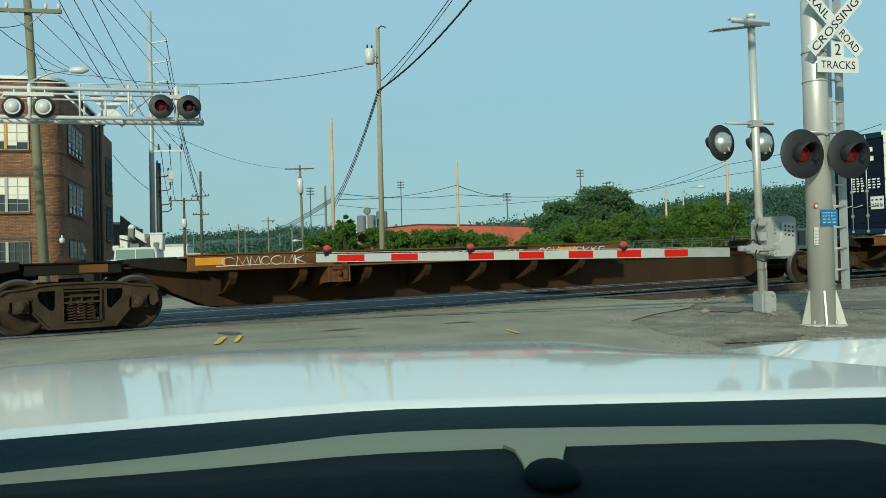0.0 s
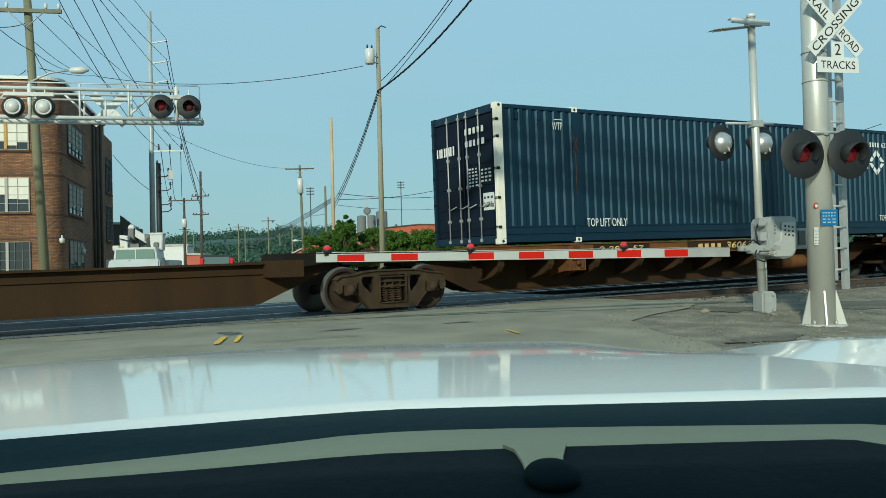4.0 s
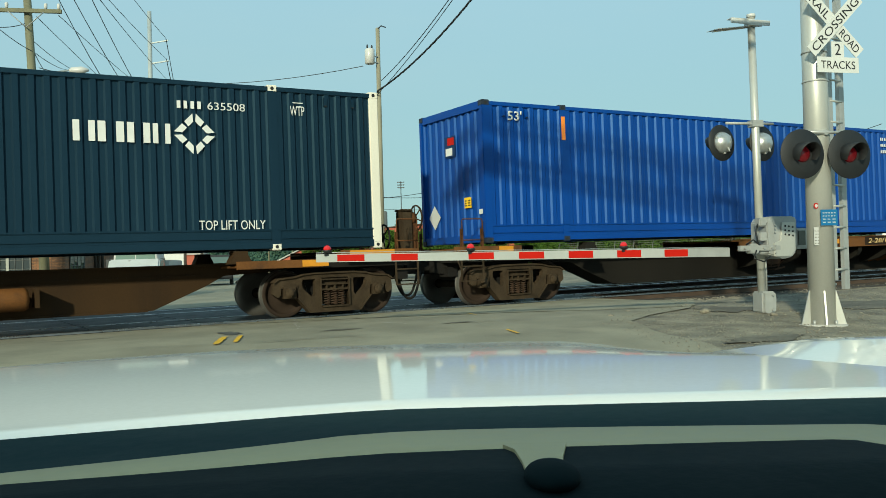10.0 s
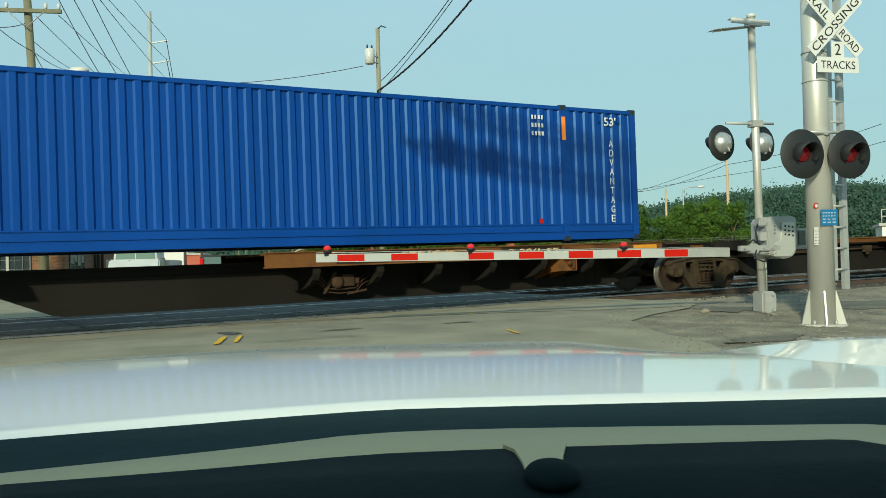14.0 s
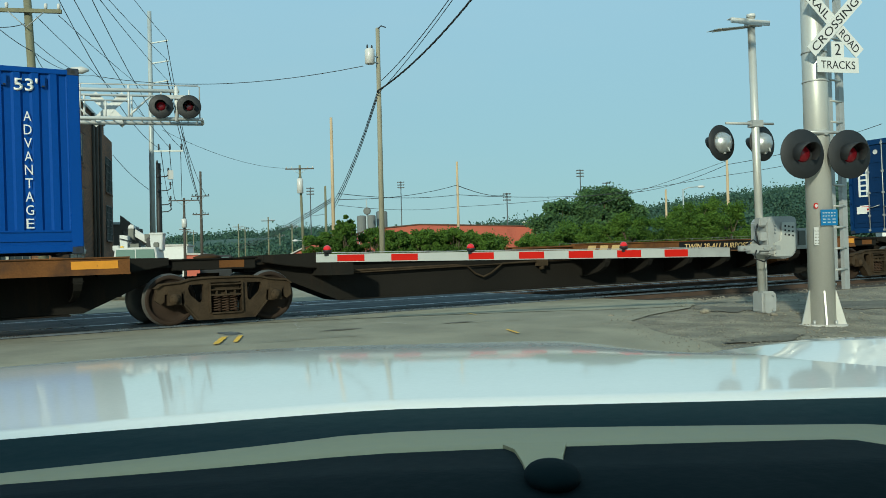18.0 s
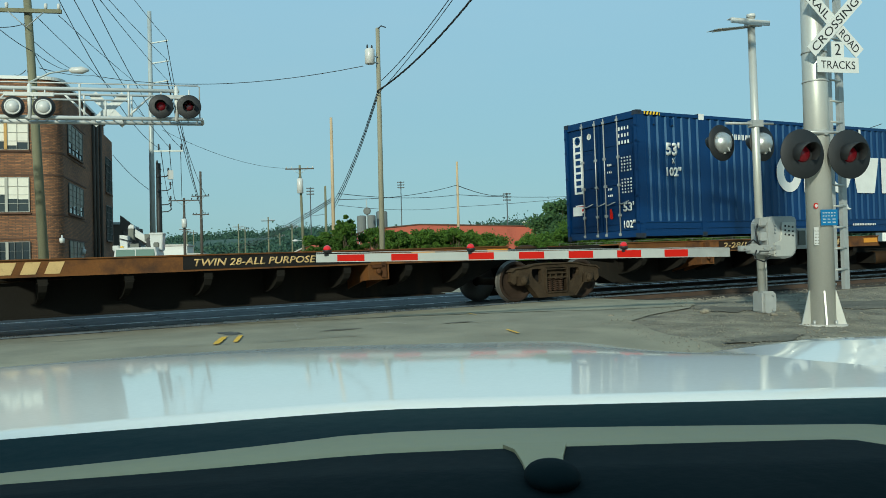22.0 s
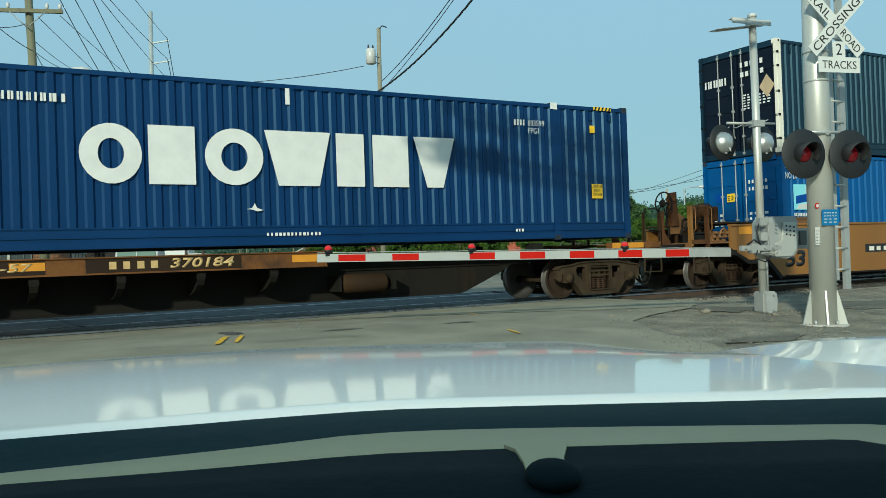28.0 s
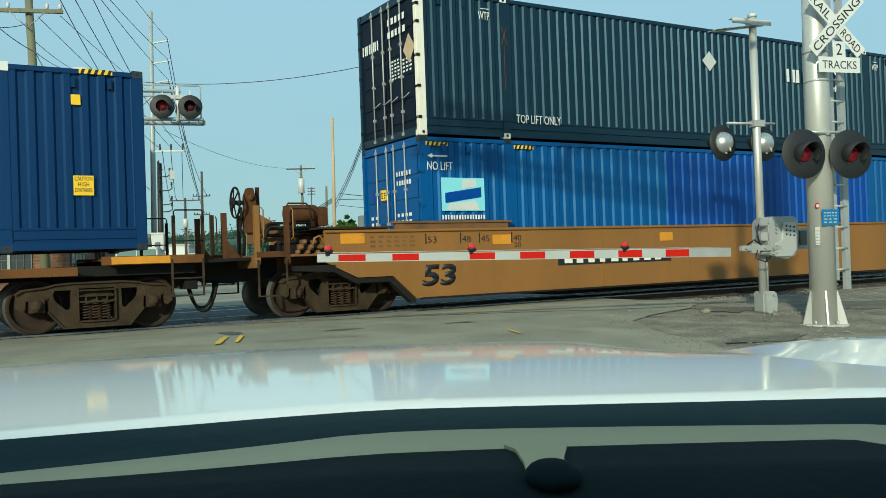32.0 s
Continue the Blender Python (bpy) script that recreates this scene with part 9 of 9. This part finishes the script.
# ---- the car we sit in ----
def own_car():
    """White car; its frame follows the view: x to the right, y ahead."""
    root = thing("white_car", "glossy white car with a dark dashboard, standing at the crossing", "car")
    K = 0.8
    f = Matrix.Translation((0, 0, EYE)) @ pose(0, 0, 0, 0, 0, -28.8) @ Matrix.Diagonal((K, K, K, 1))
    zg = (level(0, 0) + 0.018 - EYE) / K

    # crown of the bonnet: it falls ever more steeply towards the nose
    fall = ((4.6, 4.9), (5.0, 4.2), (5.6, 2.5), (6.8, 0.85), (8.1, 0.2), (9.2, 0.0))
    crown, yy, zz = [], 1.0, -0.158
    while yy < 2.6:
        crown.append((yy, zz))
        dip = math.degrees(math.atan2(-zz, yy))
        tau = 5.2 if dip <= fall[0][0] else 0.0
        for (d0, t0), (d1, t1) in zip(fall, fall[1:]):
            if d0 < dip <= d1:
                tau = t0 + (t1 - t0) * (dip - d0) / (d1 - d0)
        zz -= 0.02 * math.tan(radians(tau))
        yy += 0.02

    def mid(y):
        k = max(0.0, min(len(crown) - 1.001, (y - 1.0) / 0.02))
        i = int(k)
        return crown[i][1] + (crown[i + 1][1] - crown[i][1]) * (k - i)

    def top(x, y):
        """Height of the bonnet over the eye."""
        g = max(0.0, min(1.0, (y - 1.45) / 0.6))
        z = mid(y)
        z -= 0.033 * max(0.0, -x - 0.18) ** 2 + 0.030 * max(0.0, -x - 0.05) * max(0.0, 2.0 - y)
        z -= g * g * (3 - 2 * g) * 0.046 * math.exp(-((x - 0.66) / 0.2) ** 2)
        z -= g * 0.010 * max(0.0, min(1.0, (x - 0.31) / 0.37))
        z -= 1.2 * max(0.0, y - 2.36) ** 2
        return z

    bm = bmesh.new()
    nx, ny = 100, 60
    grid = []
    for j in range(ny + 1):
        row = []
        for i in range(nx + 1):
            x = -1.35 + 2.85 * i / nx
            yn = 1.005 - 0.12 * max(0.0, -x - 0.1) - 1.6 * max(0.0, min(x, 1.0) - 0.47) ** 2
            y = yn + (2.56 - yn) * j / ny
            z = top(x, y)
            e = max(0.0, 1 - (y - yn) / 0.02)
            z -= 0.005 * e ** 2 - 0.021 * max(0.0, 1.12 - y) ** 2
            row.append(bm.verts.new(f @ Vector((x, y, z))))
        grid.append(row)
    for a, b in zip(grid, grid[1:]):
        for p, q, r, s in zip(a, a[1:], b[1:], b):
            fc = bm.faces.new((p, q, r, s))
            fc.smooth = True
    part("bonnet", bm, M["car_white"], root, "glossy white bonnet")
    # wing top beside the bonnet, rising forward from the shut line and rolling over
    bm = bmesh.new()
    ridge = ((0.27, 0.1060), (0.296, 0.1064), (0.328, 0.1027), (0.36, 0.0991), (0.393, 0.0973), (0.424, 0.0956), (0.5, 0.0943), (0.75, 0.093))
    rows = []
    for i in range(40):
        t = 0.28 + 0.40 * i / 39
        for (t0, e0), (t1, e1) in zip(ridge, ridge[1:]):
            if t0 <= t <= t1:
                e = e0 + (e1 - e0) * (t - t0) / (t1 - t0)
        back = 0.1066 + 0.104 * (t - 0.29)
        y0 = next((y for y in (crown[0][0] + 0.0005 * k for k in range(2400)) if -top(t * y, y) / y <= back), 1.6)
        row = []
        for j in range(17):
            u = j / 12
            y = y0 + 0.24 * u
            za = top(t * y0, y0) - 0.001
            zb = -e * (y0 + 0.24)
            k = u if u <= 1 else 1.0
            z = za + (zb - za) * (k + 0.35 * k * (1 - k)) - 0.9 * max(0.0, u - 1) ** 2
            row.append(bm.verts.new(f @ Vector((t * y, y, z))))
        rows.append(row)
    for a, b in zip(rows, rows[1:]):
        for p, q, r, s in zip(a, a[1:], b[1:], b):
            fc = bm.faces.new((p, s, r, q))
            fc.smooth = True
    part("wing", bm, M["car_white"], root, "white front wing")
    # nose and flanks close the body down to the sills
    bm = bmesh.new()
    slabm = [(-1.33, 0.9), (1.48, 0.9), (1.48, 2.3), (1.3, 2.62), (-1.15, 2.62), (-1.33, 2.3)]
    lo = [bm.verts.new(f @ Vector((x, y, zg + 0.22))) for x, y in slabm]
    hi = [bm.verts.new(f @ Vector((x, y, top(max(-0.9, min(1.1, x)), min(y, 2.4)) - 0.09))) for x, y in slabm]
    for i in range(6):
        bm.faces.new((lo[i], lo[(i + 1) % 6], hi[(i + 1) % 6], hi[i]))
    bm.faces.new(hi)
    bm.faces.new(lo[::-1])
    part("front_body", bm, M["car_white"], root)
    for x in (-1.16, 1.31):
        for y in (1.75, -1.9):
            bm = bmesh.new()
            lathe(bm, [(-0.12, 0.15), (-0.12, 0.30), (-0.08, 0.34), (0.08, 0.34), (0.12, 0.30), (0.12, 0.15)], f @ Vector((x, y, zg + 0.425)), f.to_3x3() @ Vector((1, 0, 0)), 24)
            part("wheel", bm, M["tyre"], root)

    def strip(name, rows, mt, label=""):
        """Cross-section points (y, z) swept across the car; y and z may depend on x."""
        bm = bmesh.new()
        n = 160
        g = []
        for i in range(n + 1):
            x = -1.25 + 2.7 * i / n
            g.append([bm.verts.new(f @ Vector((x, *r(x)))) for r in rows])
        for a, b in zip(g, g[1:]):
            for p, q, r, s in zip(a, a[1:], b[1:], b):
                fc = bm.faces.new((p, q, r, s))
                fc.smooth = True
        return part(name, bm, M[mt], root, label)

    def bow(x):
        return -0.30 * max(0.0, -x - 0.1) - 0.08 * max(0.0, x) - 1.6 * max(0.0, x - 0.47) ** 2

    def turn(x, x0):
        """The dash edge swings back round at the end."""
        return -min(0.12, 38 * max(0.0, x - x0) ** 2)

    def sag(x):
        return -0.03 * max(0.0, -x - 0.18) ** 2 - 0.030 * max(0.0, -x - 0.05)

    def crest(x):
        """Rubber seal line just behind the bonnet's edge."""
        e = 1.005 - 0.12 * max(0.0, -x - 0.1) - 1.6 * max(0.0, min(x, 1.0) - 0.47) ** 2
        y = min(0.985 + bow(x), e - 0.01)
        return y, max(-0.1632 + sag(x), (top(x, e) - 0.0055) * y / e)

    strip("cowl_panel", [lambda x: (1.10 + bow(x), top(x, 1.10 + bow(x)) - 0.015), lambda x: crest(x), lambda x: (0.92 + bow(x), -0.1605 + sag(x)), lambda x: (0.86 + bow(x), -0.162 + sag(x)), lambda x: (0.80 + bow(x), -0.162 + sag(x))], "cowl", "dark plastic cowl panel")
    def dip(x):
        """The trim sinks a little across the middle of the dash."""
        return sag(x) - 0.004 * math.exp(-((x + 0.2) / 0.2) ** 2)

    def near(x):
        return 0.13 * max(0.0, -x - 0.1) - turn(x, 0.325)

    strip("dash_edge", [lambda x: (0.857 + bow(x) + turn(x, 0.39), -0.170 + dip(x)), lambda x: (0.853 + bow(x) + turn(x, 0.39), -0.1575 + dip(x)),
                        lambda x: (0.735 - near(x), -0.1545 + dip(x)), lambda x: (0.70 - near(x), -0.165 + dip(x))], "trim", "grey-beige dash edge trim")
    strip("dashboard", [lambda x: (0.738 - near(x), -0.168 + dip(x)), lambda x: (0.733 - near(x), -0.1525 + dip(x)), lambda x: (0.60, -0.142 + sag(x)),
                        lambda x: (0.40, -0.155), lambda x: (0.33, -0.30), lambda x: (0.33, -0.60)], "dash", "black dashboard top")
    bm = bmesh.new()
    bmesh.ops.create_uvsphere(bm, u_segments=20, v_segments=12, radius=1, matrix=f @ Matrix.Translation((0.068, 0.580, -0.1395)) @ Matrix.Diagonal((0.0185, 0.03, 0.0095, 1)))
    part("sensor_dome", bm, M["dash"], root, "black sensor dome on the dashboard", smooth=True)
    bm = bmesh.new()
    slot = [(0.046, 0.737), (0.099, 0.737), (0.0925, 0.699), (0.0843, 0.650), (0.080, 0.592), (0.052, 0.592), (0.0535, 0.637), (0.0533, 0.705)]
    lo = [bm.verts.new(f @ Vector((x, y, -0.165))) for x, y in slot]
    hi = [bm.verts.new(f @ Vector((x, y, -0.1505 + (0.735 - y) * 0.08))) for x, y in slot]
    n = len(slot)
    for i in range(n):
        bm.faces.new((lo[i], lo[(i + 1) % n], hi[(i + 1) % n], hi[i]))
    bm.faces.new(hi)
    part("sensor_recess", bm, M["trim"], root, "grey-beige recess round the sensor")
    # cabin behind the lens: roof, pillars, doors, floor
    # unseen roof, its front edge set to shade the dash but not the bonnet
    bm = bmesh.new()
    box(bm, -1.22, 1.38, -2.6, -0.54, 0.36, 0.40, f)
    part("roof", bm, M["car_white"], root, bevel=0.02)
    bm = bmesh.new()
    box(bm, -1.3, 1.45, -2.65, -2.55, zg + 0.25, 0.0, f)
    for x in (-1.33, 1.43):
        box(bm, x, x + 0.05, -2.6, 0.95, zg + 0.25, -0.17, f)
    box(bm, -1.3, 1.45, -2.6, 0.9, zg + 0.2, zg + 0.25, f)
    part("cabin_body", bm, M["car_white"], root)
    bm = bmesh.new()
    for x in (-1.28, 1.42):
        tube(bm, f @ Vector((x, 0.75, -0.16)), f @ Vector((x * 0.95, -0.56, 0.38)), 0.035, n=8)
        tube(bm, f @ Vector((x, -2.55, -0.16)), f @ Vector((x * 0.95, -2.4, 0.38)), 0.05, n=8)
    part("pillar", bm, M["cowl"], root)
    # unseen second pillar, added to shade the right end of the dash trim
    bm = bmesh.new()
    for a, b in (((0.50, 0.80, -0.20), (0.62, -0.45, 0.37)), ((0.50, 0.70, -0.20), (0.62, -0.55, 0.37))):
        tube(bm, f @ Vector(a), f @ Vector(b), 0.05, n=10)
    part("dash_shade_pillar", bm, M["cowl"], root, "unseen dark pillar shading the dash trim")
    return root


own_car()

motions()
